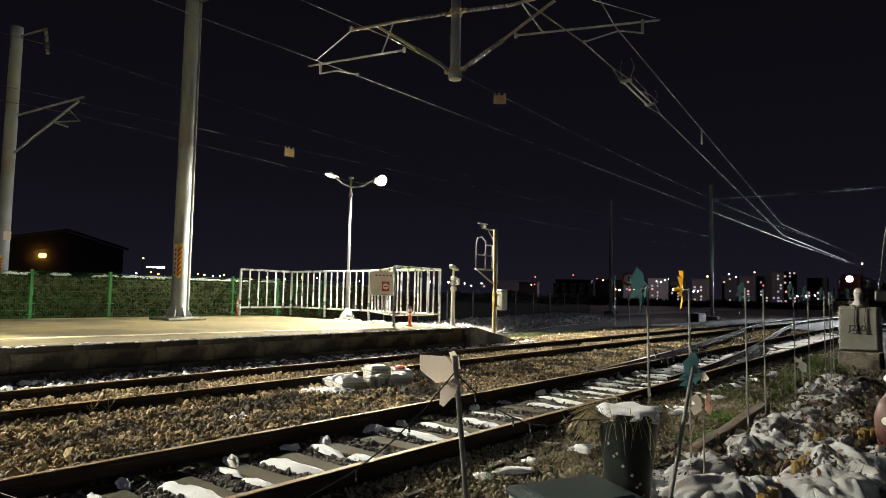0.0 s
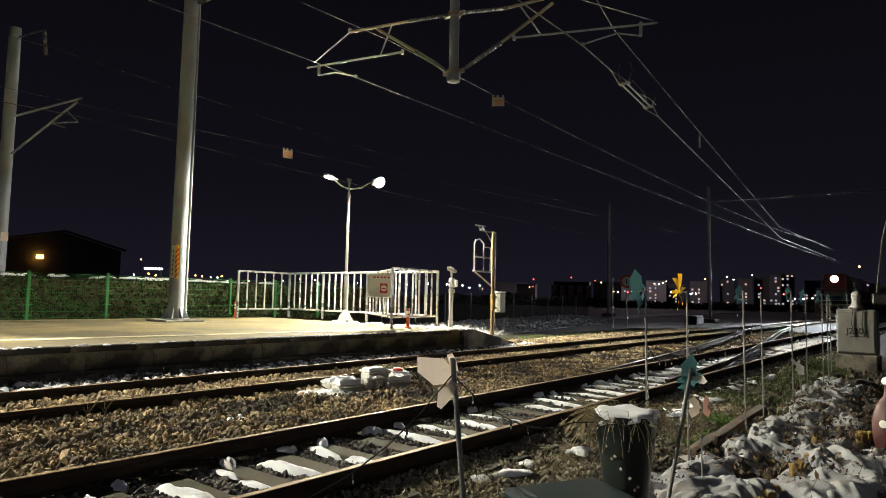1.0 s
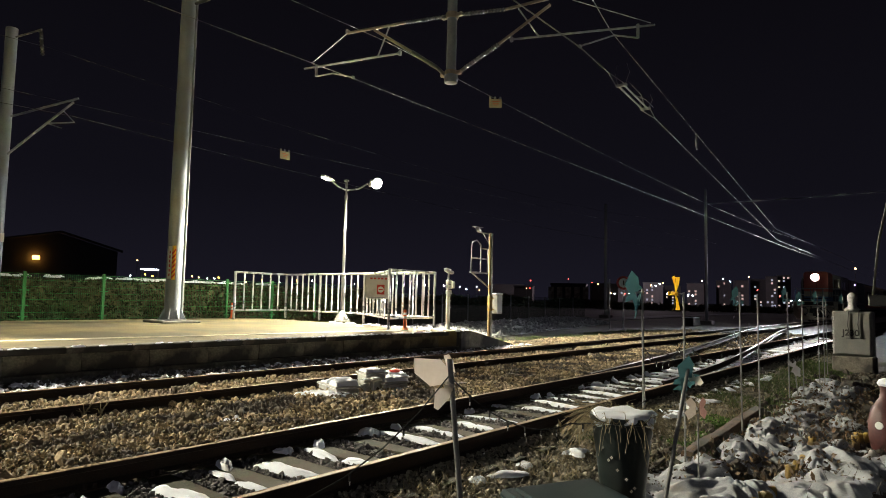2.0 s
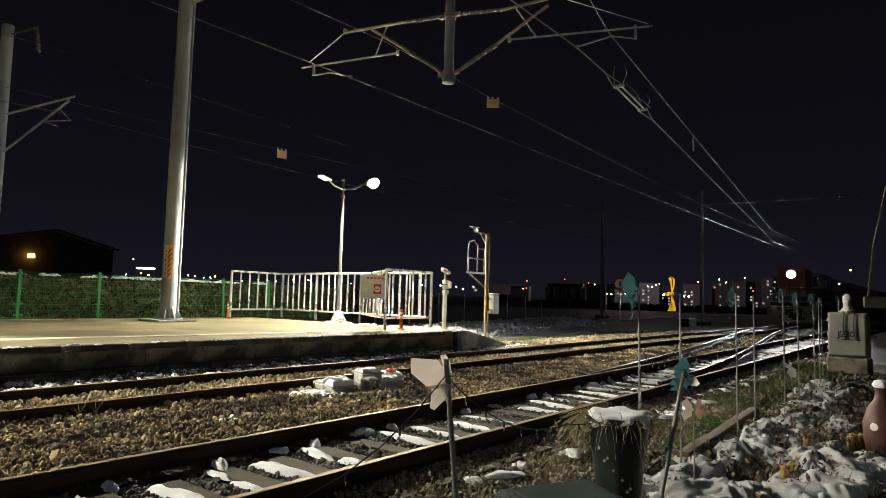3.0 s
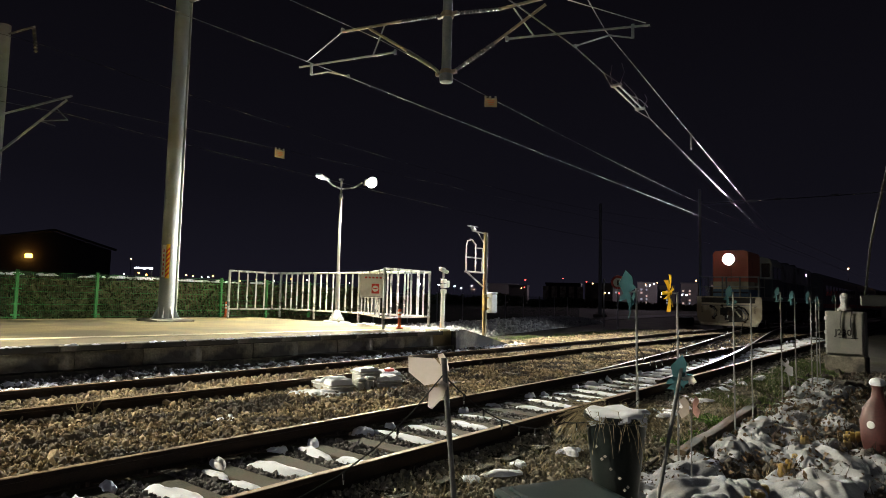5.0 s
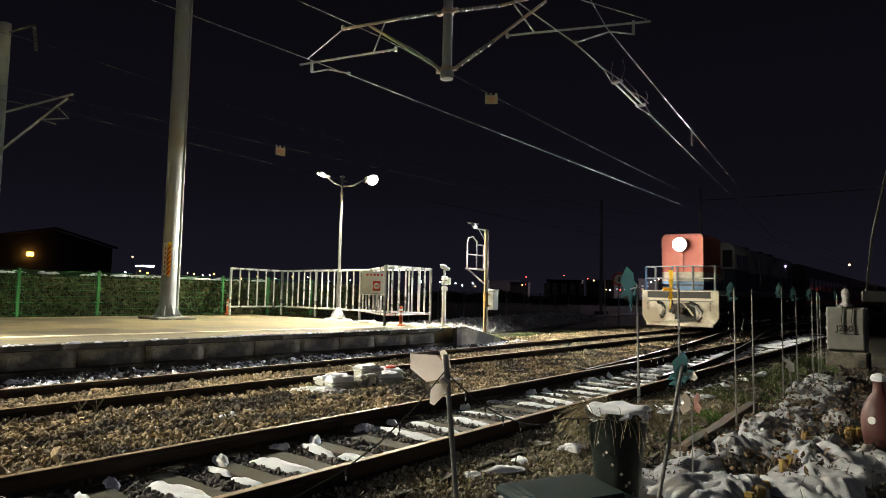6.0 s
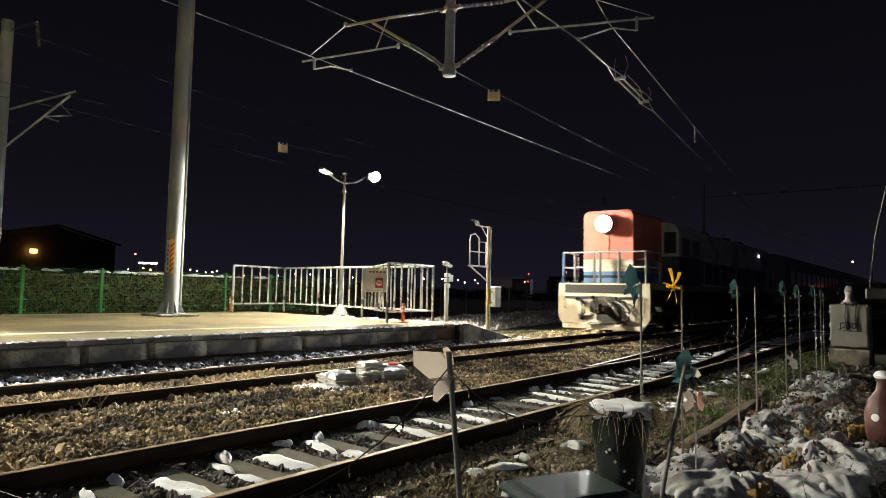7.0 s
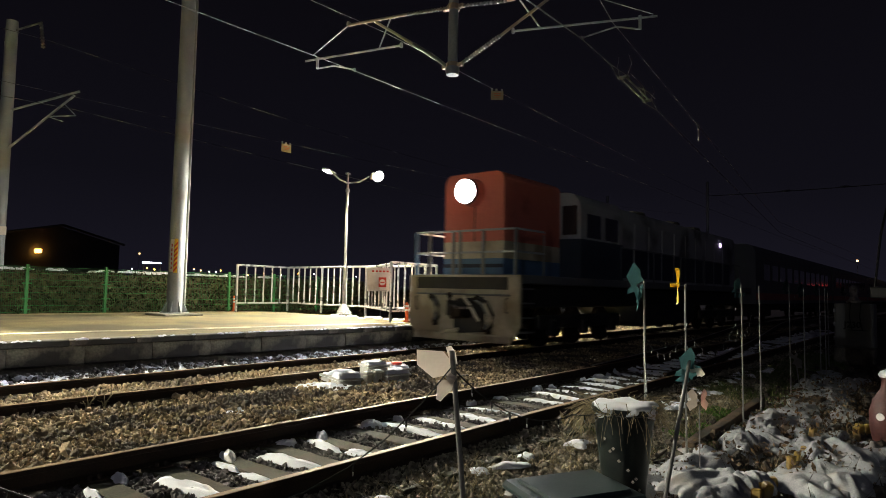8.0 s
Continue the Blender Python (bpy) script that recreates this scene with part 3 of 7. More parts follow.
def field(x0, x1, y0, y1, density, z, bump=0.03):
    n = int((x1 - x0) * (y1 - y0) * density)
    x, y = x0 + (x1 - x0) * rng.random(n), y0 + (y1 - y0) * rng.random(n)
    return np.stack([x, y, z + bump * (fractal(x * 1.5, y * 1.5, 3) - 0.4) * 2], -1)


def jitter(p):
    """Lifts and sinks stones at random, which opens dark gaps."""
    p[:, 2] += 0.021 * rng.standard_normal(len(p))
    return p


def wedge(p):
    """Keeps the stones of the stretch that the visitor at the crossing can see."""
    return p[p[:, 0] > p[:, 1] * 0.22 - 0.4]


between = np.concatenate([wedge(jitter(field(0.6, 12, 5.36, 7.98, 1000, BED + 0.03, 0.06))), field(12, 22, 5.36, 7.98, 450, BED + 0.035, 0.05), field(22, 38, 5.6, 7.9, 90, BED + 0.02)])
stones("ballast_between_tracks", "brown crushed stone ballast between the tracks", between, 0.0198, M_STONE, spread=0.55)
inner_b = np.concatenate([wedge(jitter(field(1.5, 14, 8.16, 9.44, 480, BED + 0.05))), field(14, 34, 8.16, 9.44, 160, BED + 0.04)])
stones("ballast_in_far_track", "tan ballast between the rails of the far track", inner_b, 0.025, M_TANSTONE, spread=0.3)
inner_a = np.concatenate([field(0.8, 9, 3.85, 5.13, 560, BED + 0.005, 0.02), field(9, 24, 3.85, 5.13, 200, BED + 0.005, 0.02)])
phase = ((inner_a[:, 0] - 0.6 + STEP / 2) % STEP) - STEP / 2
inner_a = inner_a[np.abs(phase) > 0.125]
stones("ballast_in_near_track", "dark oily ballast between the sleepers of the near track", inner_a, 0.026, M_DARKSTONE, spread=0.3)
shoulder = np.concatenate([field(1.6, 10, 2.55, 3.66, 1300, -0.235, 0.03), field(10, 18, 2.55, 3.66, 520, -0.24, 0.03), field(18, 26, 2.75, 3.66, 140, -0.24, 0.03)])
shoulder[:, 2] = ground_z(shoulder[:, 0], shoulder[:, 1]) + 0.004
stones("ballast_shoulder", "brown and grey ballast beside the near rail", shoulder, 0.017, M_SHOULDER, spread=0.55)
# the platform's shadow on this strip is put into the dark stone colour
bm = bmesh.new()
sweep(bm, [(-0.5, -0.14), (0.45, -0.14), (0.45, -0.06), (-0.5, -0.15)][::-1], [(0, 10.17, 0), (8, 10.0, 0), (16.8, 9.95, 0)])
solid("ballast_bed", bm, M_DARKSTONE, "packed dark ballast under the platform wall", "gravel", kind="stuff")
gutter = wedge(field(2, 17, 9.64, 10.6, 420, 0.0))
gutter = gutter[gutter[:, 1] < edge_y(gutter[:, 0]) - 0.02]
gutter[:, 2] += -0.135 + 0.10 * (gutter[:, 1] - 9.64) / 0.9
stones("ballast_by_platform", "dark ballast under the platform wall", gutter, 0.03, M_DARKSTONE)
beyond = np.concatenate([field(15.5, 34, 9.62, 11.0, 220, -0.09), field(16.6, 34, 10.8, 12.4, 130, BED + 0.01)])
stones("ballast_beyond_platform", "pale tan ballast beyond the platform ramp", beyond, 0.034, M_TANSTONE)

# pale heaped stone bank beyond the platform


def bank_z(x, y):
    y0 = 13.8 + (x - 17.5) * 0.20
    width = 3.6 + np.clip(x - 17.5, 0, 30) * 0.03
    d = (y - y0) / width
    rise = np.clip(np.minimum(d * 2.6, (1.25 - d) * 3), 0, 1)
    ends = np.clip((x - 15.2) / 1.5, 0, 1) * np.clip((46 - x) / 5, 0, 1)
    return BED - 0.12 + 0.42 * rise * ends + 0.06 * (fractal(x, y, 9) - 0.5) * (rise > 0)


bank_x, bank_y = np.arange(15, 47, 0.4), np.arange(13, 24.5, 0.4)
bank = tagged(new("stone_bank", sheet("stone_bank", bank_x, bank_y, bank_z, M_GREYSTONE)), "long low bank of pale grey crushed stone and snow", "stone bank", kind="stuff")
n = 9000
bx, by = 15.5 + 30 * rng.random(n) ** 1.2, 13.2 + 10.5 * rng.random(n)
spots = np.stack([bx, by, bank_z(bx, by)], -1)
spots = spots[spots[:, 2] > BED - 0.05]
stones("bank_stones", "pale grey crushed stones of the bank", spots, 0.06, M_GREYSTONE)

# ---- platform ----


platform = thing("platform", "low concrete railway platform with a worn sandy surface", "platform", kind="structure")
bm = bmesh.new()
x_end, x_ramp = 13.7, 16.9
outline = [(-40, edge_y(-40) + 0.14), (x_end, edge_y(x_end) + 0.14), (x_end, 19.9), (-40, 19.9)]
top = [bm.verts.new((px, py, PLAT)) for px, py in outline]
low = [bm.verts.new((px, py, -0.3)) for px, py in outline]
bm.faces.new(top)
for i in range(4):
    bm.faces.new((top[i], low[i], low[(i + 1) % 4], top[(i + 1) % 4]))
part("surface", bm, M_PLATTOP, platform)
bm = bmesh.new()
ry = edge_y(x_end) + 0.14
a = [(x_end + 0.003, ry, PLAT), (x_end + 0.003, 19.9, PLAT), (x_ramp + 1.2, 19.9, -0.25), (x_ramp, ry + 0.35, -0.2)]
tv = [bm.verts.new(p) for p in a]
lv = [bm.verts.new((p[0], p[1], -0.34)) for p in a]
bm.faces.new(tv[::-1])
for i in range(4):
    bm.faces.new((tv[i], tv[(i + 1) % 4], lv[(i + 1) % 4], lv[i]))
part("ramp", bm, M_PLATTOP, platform, "sloping end of the platform")
bm = bmesh.new()
sweep(bm, [(-0.17, 0.0), (0.17, 0.0), (0.17, 0.006), (-0.17, 0.006)], [(-30, 15.4, PLAT), (3.6, 12.4, PLAT), (7.0, 12.02, PLAT), (10.4, 11.66, PLAT), (12.6, 11.45, PLAT)])
part("edge_line", bm, M_LINE, platform, "worn pale yellow line")

# wall blocks and coping stones
wall_meshes, cap_meshes = [], []


def rough_block(name, lx, ly, lz, material, seed):
    """A cast block with chipped, uneven edges; its front is at -y."""
    bm = bmesh.new()
    nx = int(lx / 0.11)
    prof = [(0.5, 0.5), (-0.44, 0.5), (-0.5, 0.44), (-0.5, 0.15), (-0.5, -0.18), (-0.5, -0.44), (-0.44, -0.5), (0.5, -0.5)]
    rings = []
    for i in range(nx + 1):
        x = lx * (i / nx - 0.5)
        end = 0.25 if i in (0, nx) else 0.0
        ring = []
        for u, w in prof:
            chip = 0.004 * noise.noise((x * 4 + seed * 7, w * 2.5, seed)) + 0.007 * noise.noise((x * 15 + seed * 3, w * 9, 4))
            ring.append(bm.verts.new((x, u * ly + (chip + end * 0.05 if u < 0 else 0), w * lz * (1 - 0.04 * end) + (0.5 * chip if w < 0.4 else 0))))
        rings.append(ring)
    m = len(prof)
    for a, b in zip(rings, rings[1:]):
        for i in range(m):
            bm.faces.new((a[i], a[(i + 1) % m], b[(i + 1) % m], b[i]))
    bm.faces.new(rings[0][::-1])
    bm.faces.new(rings[-1])
    bmesh.ops.recalc_face_normals(bm, faces=bm.faces[:])
    return finish(name, bm, material)


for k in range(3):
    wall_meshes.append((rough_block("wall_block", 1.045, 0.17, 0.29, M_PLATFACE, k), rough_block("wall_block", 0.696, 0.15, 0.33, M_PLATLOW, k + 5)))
    bm = bmesh.new()
    box(bm, (0, 0, 0), (0.99, 0.34, 0.10), bevel=0.015)
    for v in bm.verts:
        v.co.y += 0.012 * noise.noise((v.co.x * 6 + k * 9, v.co.z * 9, k + 3))
    cap_meshes.append(finish("coping_stone", bm, M_COPING))
for k in range(26):
    bx = -11.5 + k
    if bx > 13.4:
        continue
    turn = -0.035
    o = new("coping_stone", cap_meshes[(k * 2) % 3])
    o.parent, o.matrix_basis = platform, Matrix.Translation((bx, edge_y(bx) + 0.15, PLAT - 0.045)) @ Matrix.Rotation(turn, 4, "Z")
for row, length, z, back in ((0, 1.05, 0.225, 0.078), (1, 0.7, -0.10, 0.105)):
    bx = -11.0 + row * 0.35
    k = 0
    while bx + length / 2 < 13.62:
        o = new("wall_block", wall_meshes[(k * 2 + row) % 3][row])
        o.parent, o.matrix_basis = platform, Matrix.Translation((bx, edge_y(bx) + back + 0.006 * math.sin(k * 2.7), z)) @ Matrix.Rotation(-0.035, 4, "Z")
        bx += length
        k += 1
bm = bmesh.new()
ey = edge_y(x_end)
prof = [(x_end - 0.2, -0.3), (x_end - 0.2, PLAT + 0.004), (x_end + 0.25, PLAT + 0.004), (x_ramp, -0.16), (x_ramp, -0.3)]
fr = [bm.verts.new((px, ey - 0.01 + (px - x_end) * 0.03, pz)) for px, pz in prof]
bk = [bm.verts.new((px, ey + 0.25 + (px - x_end) * 0.03, pz)) for px, pz in prof]
bm.faces.new(fr)
bm.faces.new(bk[::-1])
for i in range(5):
    bm.faces.new((fr[i], bk[i], bk[(i + 1) % 5], fr[(i + 1) % 5]))
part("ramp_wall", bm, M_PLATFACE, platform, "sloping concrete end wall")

rim = {"v": [], "f": [], "n": 0}
for k in range(260):
    bx = 1.8 + 11.8 * rng.random()
    if fractal(np.array([bx * 1.1]), np.array([2.0]), 66)[0] > 0.43 or rng.random() < 0.15:
        snow_blob(rim, bx, edge_y(bx) - 0.008 + 0.05 * rng.random(), PLAT + 0.008, 0.025 + 0.08 * rng.random(), 0.018 + 0.022 * rng.random(), 0.02 + 0.012 * rng.random(), 0.4 * rng.standard_normal(), rng.random() * 9)
for k in range(20):
    snow_blob(rim, 12.9 + 1.1 * rng.random(), 10.7 + 3.2 * rng.random(), PLAT, 0.08 + 0.16 * rng.random(), 0.06 + 0.10 * rng.random(), 0.03, rng.random() * 3, rng.random() * 9)
for k in range(12):
    snow_blob(rim, 13.6 + 0.6 * rng.random(), 13.5 + 2.6 * rng.random(), PLAT, 0.12, 0.08, 0.04, rng.random() * 3, rng.random() * 9)
blob_object("platform_snow", rim, M_SNOW, "thin snow along the platform edge and end")

# ---- overhead line: drop tube with two brackets ----


def bracket(pole_hi, pole_lo, top_ins, top_end, diag_ins0, diag_ins1, diag_up, reg_in, reg_out, brace_lo, brace_up, post_hi, post_lo, knee, steady, tie, parent):
    bm = bmesh.new()
    rod(bm, top_ins, top_end, 0.026)
    part("top_tube", bm, M_ARM, parent, smooth=True)
    bm = bmesh.new()
    rod(bm, diag_ins1, diag_up, 0.026)
    part("diagonal_tube", bm, M_ARM, parent, smooth=True)
    bm = bmesh.new()
    insulator(bm, pole_hi, top_ins, 0.034, 14)
    part("top_insulator", bm, M_INSUL, parent, smooth=True)
    bm = bmesh.new()
    rod(bm, pole_lo, diag_ins0, 0.03)
    insulator(bm, diag_ins0, diag_ins1, 0.040, 14)
    part("diagonal_insulator", bm, M_INSUL, parent, smooth=True)
    bm = bmesh.new()
    rod(bm, reg_in, reg_out, 0.019)
    rod(bm, brace_lo, brace_up, 0.013)
    part("registration_tube", bm, M_GALV, parent, smooth=True)
    bm = bmesh.new()
    rod(bm, post_hi, post_lo, 0.026)
    pipe(bm, [post_lo, knee, steady], 0.013)
    box(bm, steady, (0.05, 0.03, 0.05))
    part("steady_arm", bm, M_GALV, parent, smooth=True)
    bm = bmesh.new()
    rod(bm, top_end, tie, 0.007, seg=5)
    part("tie_rod", bm, M_GALV, parent)
    for c, sz in ((Vector(top_end) + Vector((0, 0, 0.03)), (0.07, 0.05, 0.07)), (reg_in, (0.05, 0.05, 0.09))):
        bm = bmesh.new()
        box(bm, c, sz, bevel=0.01)
        part("fitting", bm, M_GALV, parent)


drop = thing("catenary_drop_support", "hanging steel tube with two overhead line brackets", "catenary support", at=(8.33, 6.65, 5.06))
drop_inv = Matrix.Translation((-8.33, -6.65, -5.06))
SHIFT = Vector((8.33, 6.65, 5.06))


def rel(*p):
    return tuple(Vector(p) - SHIFT)


bm = bmesh.new()
rod(bm, (0, 0, 0.03), (0, 0, 3.2), 0.085, seg=16)
part("drop_tube", bm, M_MAST, drop, smooth=True)
bm = bmesh.new()
lathe(bm, [(0.06, -0.03), (0.11, -0.02), (0.12, 0.05), (0.12, 0.10), (0.09, 0.14)], seg=16)
part("tube_foot", bm, M_MAST, drop, smooth=True)
for z in (0.14, 1.17):
    bm = bmesh.new()
    lathe(bm, [(0.105, z - 0.05), (0.11, z - 0.04), (0.11, z + 0.04), (0.105, z + 0.05)], seg=14)
    box(bm, (-0.02, 0.14, z), (0.06, 0.12, 0.06))
    box(bm, (0.02, -0.14, z), (0.06, 0.12, 0.06))
    part("clamp", bm, M_ARM, drop)
left = thing("bracket", "", "")
left.parent = drop
bracket(rel(8.30, 6.74, 6.24), rel(8.29, 6.75, 5.20), rel(8.03, 7.47, 6.22), rel(7.65, 8.57, 6.17), rel(8.23, 6.90, 5.34), rel(8.08, 7.35, 5.67), rel(7.83, 8.05, 6.16), rel(8.0, 7.56, 5.67), rel(7.36, 9.41, 5.59),
        rel(7.86, 7.98, 5.65), rel(7.93, 7.78, 6.18), rel(7.44, 9.17, 5.64), rel(7.45, 9.17, 5.42), rel(7.56, 8.84, 5.44), rel(7.70, 8.43, 5.32), rel(7.41, 9.27, 5.68), left)
right = thing("bracket", "", "")
right.parent = drop
bracket(rel(8.36, 6.54, 6.24), rel(8.35, 6.55, 5.19), rel(8.64, 5.75, 6.22), rel(8.93, 4.90, 6.32), rel(8.40, 6.42, 5.27), rel(8.60, 5.85, 5.63), rel(8.88, 5.03, 6.19), rel(8.67, 5.64, 5.68), rel(9.42, 3.49, 5.64),
        rel(8.82, 5.22, 5.69), rel(8.71, 5.54, 6.2), rel(9.33, 3.73, 5.68), rel(9.33, 3.73, 5.46), rel(9.22, 4.07, 5.55), rel(9.04, 4.57, 5.43), rel(9.40, 3.55, 5.68), right)


def wire(name, label, pts, r, material=M_WIRE):
    bm = bmesh.new()
    pipe(bm, pts, r, seg=6)
    return solid(name, bm, material, label, "overhead wire", smooth=True)


def sagging(a, b, n, sag):
    a, b = Vector(a), Vector(b)
    return [a.lerp(b, k / n) - Vector((0, 0, sag * 4 * (k / n) * (1 - k / n))) for k in range(n + 1)]


wire("contact_wire", "taut copper contact wire over the far track", [(-40, 8.9, 5.32), (7.70, 8.43, 5.30), (50, 8.95, 5.30), (110, 8.6, 5.3), (170, 8.9, 5.3)], 0.0065)
wire("contact_wire", "taut copper contact wire over the near track", [(-40, 4.2, 5.4), (9.04, 4.57, 5.41), (10.55, 4.772, 5.49)], 0.010)
wire("contact_wire", "taut copper contact wire leading to the crossover", [(13.9, 5.154, 5.49), (43, 8.40, 5.32), (90, 8.7, 5.3)], 0.011)
wire("messenger_wire", "sagging bearer wire above the far track", sagging((-42, 8.8, 6.5), (7.91, 7.83, 5.92), 12, 0.3) + sagging((7.91, 7.83, 5.92), (57, 8.8, 6.3), 14, 0.45)[1:] + [Vector((110, 8.7, 6.4)), Vector((170, 8.8, 6.4))], 0.0042)
wire("messenger_wire", "sagging bearer wire above the near track", sagging((-42, 4.4, 6.9), (9.1, 4.45, 6.30), 12, 0.2) + [Vector((10.5, 4.70, 6.22))] + sagging((10.5, 4.70, 6.22), (43, 8.45, 6.0), 12, 0.02)[1:] + [Vector((90, 8.7, 6.3))], 0.009)
# section insulator in the near contact wire
sec = thing("section_insulator", "long diamond-shaped section insulator in the contact wire", "insulator", at=(12.2, 4.96, 5.49))
SLOPE = 0.114
for s in (-1, 1):
    for q, end in ((-1, 1.66), (1, 1.71)):
        bm = bmesh.new()
        pipe(bm, [(q * end, q * end * SLOPE, 0), (q * 0.85, s * 0.10 + q * 0.85 * SLOPE, -0.01)], 0.007)
        part("stay_wire", bm, M_WIRE, sec)
    bm = bmesh.new()
    rod(bm, (-0.9, s * 0.055 - 0.9 * SLOPE, -0.01), (0.9, s * 0.055 + 0.9 * SLOPE, -0.01), 0.016, seg=8)
    part("insulating_rod", bm, M_GALV, sec, smooth=True)
    bm = bmesh.new()
    pipe(bm, [(s * 0.9, s * 0.9 * SLOPE - 0.16, 0.02), (s * 0.2, s * 0.2 * SLOPE - 0.2, -0.03), (-s * 0.3, -s * 0.3 * SLOPE - 0.12, -0.06)], 0.006)
    part("runner", bm, M_WIRE, sec)
for s in (-0.85, 0.85):
    bm = bmesh.new()
    box(bm, (s, s * SLOPE, 0.0), (0.06, 0.22, 0.05), bevel=0.008)
    part("clamp", bm, M_GALV, sec)
    for q in (-1, 1):
        bm = bmesh.new()
        h = 0.42 if s < 0 else 0.30
        pipe(bm, [(s, s * SLOPE + q * 0.08, 0.02), (s + 0.05, s * SLOPE + q * 0.14, h * 0.6), (s + 0.02, s * SLOPE + q * 0.10, h)], 0.006)
        part("horn", bm, M_WIRE, sec)
bm = bmesh.new()
box(bm, (0, 0, -0.22), (0.16, 0.025, 0.42), bevel=0.01)
box(bm, (0, 0, 0), (0.06, 0.05, 0.06), bevel=0.01)
solid("wire_tag", bm, M_INSUL, "small dark tag hanging from the bearer wire", "tag", at=pose(18.3, 5.60, 6.153, 0, 0, 10))


def wire_plate(x, y, z, turn, w):
    t = thing("wire_plate", "small pale warning plate clipped under an overhead wire", "sign", at=pose(x, y, z, 0, 0, turn))
    bm = bmesh.new()
    box(bm, (0, 0, 0), (w, 0.012, w * 0.72), bevel=0.004)
    part("plate", bm, M_PLATE, t)
    for s in (-0.42, -0.05, 0.38):
        bm = bmesh.new()
        box(bm, (s * w, 0, w * 0.44), (w * 0.16, 0.02, w * 0.2), bevel=0.004)
        part("clip", bm, M_GALV, t)
    for k in range(3):
        bm = bmesh.new()
        box(bm, (0.02 * w, -0.009, w * (0.14 - 0.14 * k)), (w * (0.6 - 0.1 * k), 0.004, w * 0.05))
        part("lettering_bar", bm, M_ORANGE, t)
    return t


wire_plate(11.55, 7.92, 5.735, -52, 0.28)
wire_plate(13.75, 18.5, 6.29, -4, 0.40)

# ---- masts ----


def curved_patch(r, a0, a1, z0, z1, rise=0.0, n=8):
    """A thin curved sheet on a round pole, between two angles."""
    bm = bmesh.new()
    cols = []
    for q in range(n + 1):
        ang = radians(a0 + (a1 - a0) * q / n)
        cols.append([bm.verts.new((r * math.cos(ang), r * math.sin(ang), z + rise * q / n)) for z in (z0, z1)])
    for c0, c1 in zip(cols, cols[1:]):
        bm.faces.new((c0[0], c1[0], c1[1], c0[1]))
    bmesh.ops.solidify(bm, geom=bm.faces[:], thickness=0.002)
    return bm


def tape_band(parent, r, z0, z1, facing):
    """A warning sticker: a white label with red lettering bars beside a yellow strip with red slanting stripes."""
    a = facing - 56
    part("warning_label", curved_patch(r, a, facing - 22, z0 + 0.03, z1 - 0.02), M_WHITE, parent, "white warning label")
    part("warning_strip", curved_patch(r, facing - 22, facing + 4, z0, z1), M_YELLOW, parent, "yellow strip with red hazard stripes")
    h = (z1 - z0) / 7
    for k in range(6):
        part("hazard_stripe", curved_patch(r + 0.004, facing - 21.5, facing + 3.5, z0 + h * k + 0.08 * h, z0 + h * k + 0.56 * h, h * 0.9, 6), M_RED, parent)
    for k in range(6):
        zz = z0 + 0.10 + (z1 - z0 - 0.2) * k / 6
        part("lettering_bar", curved_patch(r + 0.004, facing - 42, facing - 33, zz, zz + 0.6 * (z1 - z0 - 0.2) / 6, 0, 3), M_RED, parent)


def mast(name, x, y, z, h, r0, r1, label):
    t = thing(name, label, "catenary mast", at=(x, y, z))
    bm = bmesh.new()
    rod(bm, (0, 0, 0.1), (0, 0, h), r0, r1, seg=24)
    part("shaft", bm, M_MAST, t, smooth=True)
    bm = bmesh.new()
    box(bm, (0, 0, 0.03), (1.15, 1.15, 0.07), bevel=0.02)
    part("footing", bm, M_CONCRETE, t)
    bm = bmesh.new()
    lathe(bm, [(r0 * 1.75, 0.065), (r0 * 1.75, 0.1), (r0, 0.1)], seg=24)
    part("base_plate", bm, M_MAST, t)
    for k in range(8):
        bm = bmesh.new()
        a = TAU * k / 8
        m = Matrix.Rotation(a, 3, "Z")
        vs = [m @ Vector(p) for p in ((r0 * 0.98, -0.012, 0.1), (r0 * 1.7, -0.012, 0.1), (r0 * 0.98, -0.012, 0.42))]
        vt = [m @ Vector(p) for p in ((r0 * 0.98, 0.012, 0.1), (r0 * 1.7, 0.012, 0.1), (r0 * 0.98, 0.012, 0.42))]
        va, vb = [bm.verts.new(p) for p in vs], [bm.verts.new(p) for p in vt]
        bm.faces.new(va)
        bm.faces.new(vb[::-1])
        for i in range(3):
            bm.faces.new((va[i], vb[i], vb[(i + 1) % 3], va[(i + 1) % 3]))
        part("gusset", bm, M_MAST, t)
    return t


m1 = mast("catenary_mast", 9.36, 17.55, PLAT, 11.6, 0.225, 0.20, "tall grey steel catenary mast on the platform")
bm = bmesh.new()
rod(bm, (0.20, -0.16, 0.1), (0.18, -0.145, 11.0), 0.032, seg=8)
part("conduit", bm, M_GALV, m1, "pale cable conduit", smooth=True)
tape_band(m1, 0.229, 1.22, 2.20, -118)
bm = bmesh.new()
box(bm, (0.1, -0.3, 9.9), (0.9, 0.14, 0.16), bevel=0.01)
part("beam_bracket", bm, M_MAST, m1)
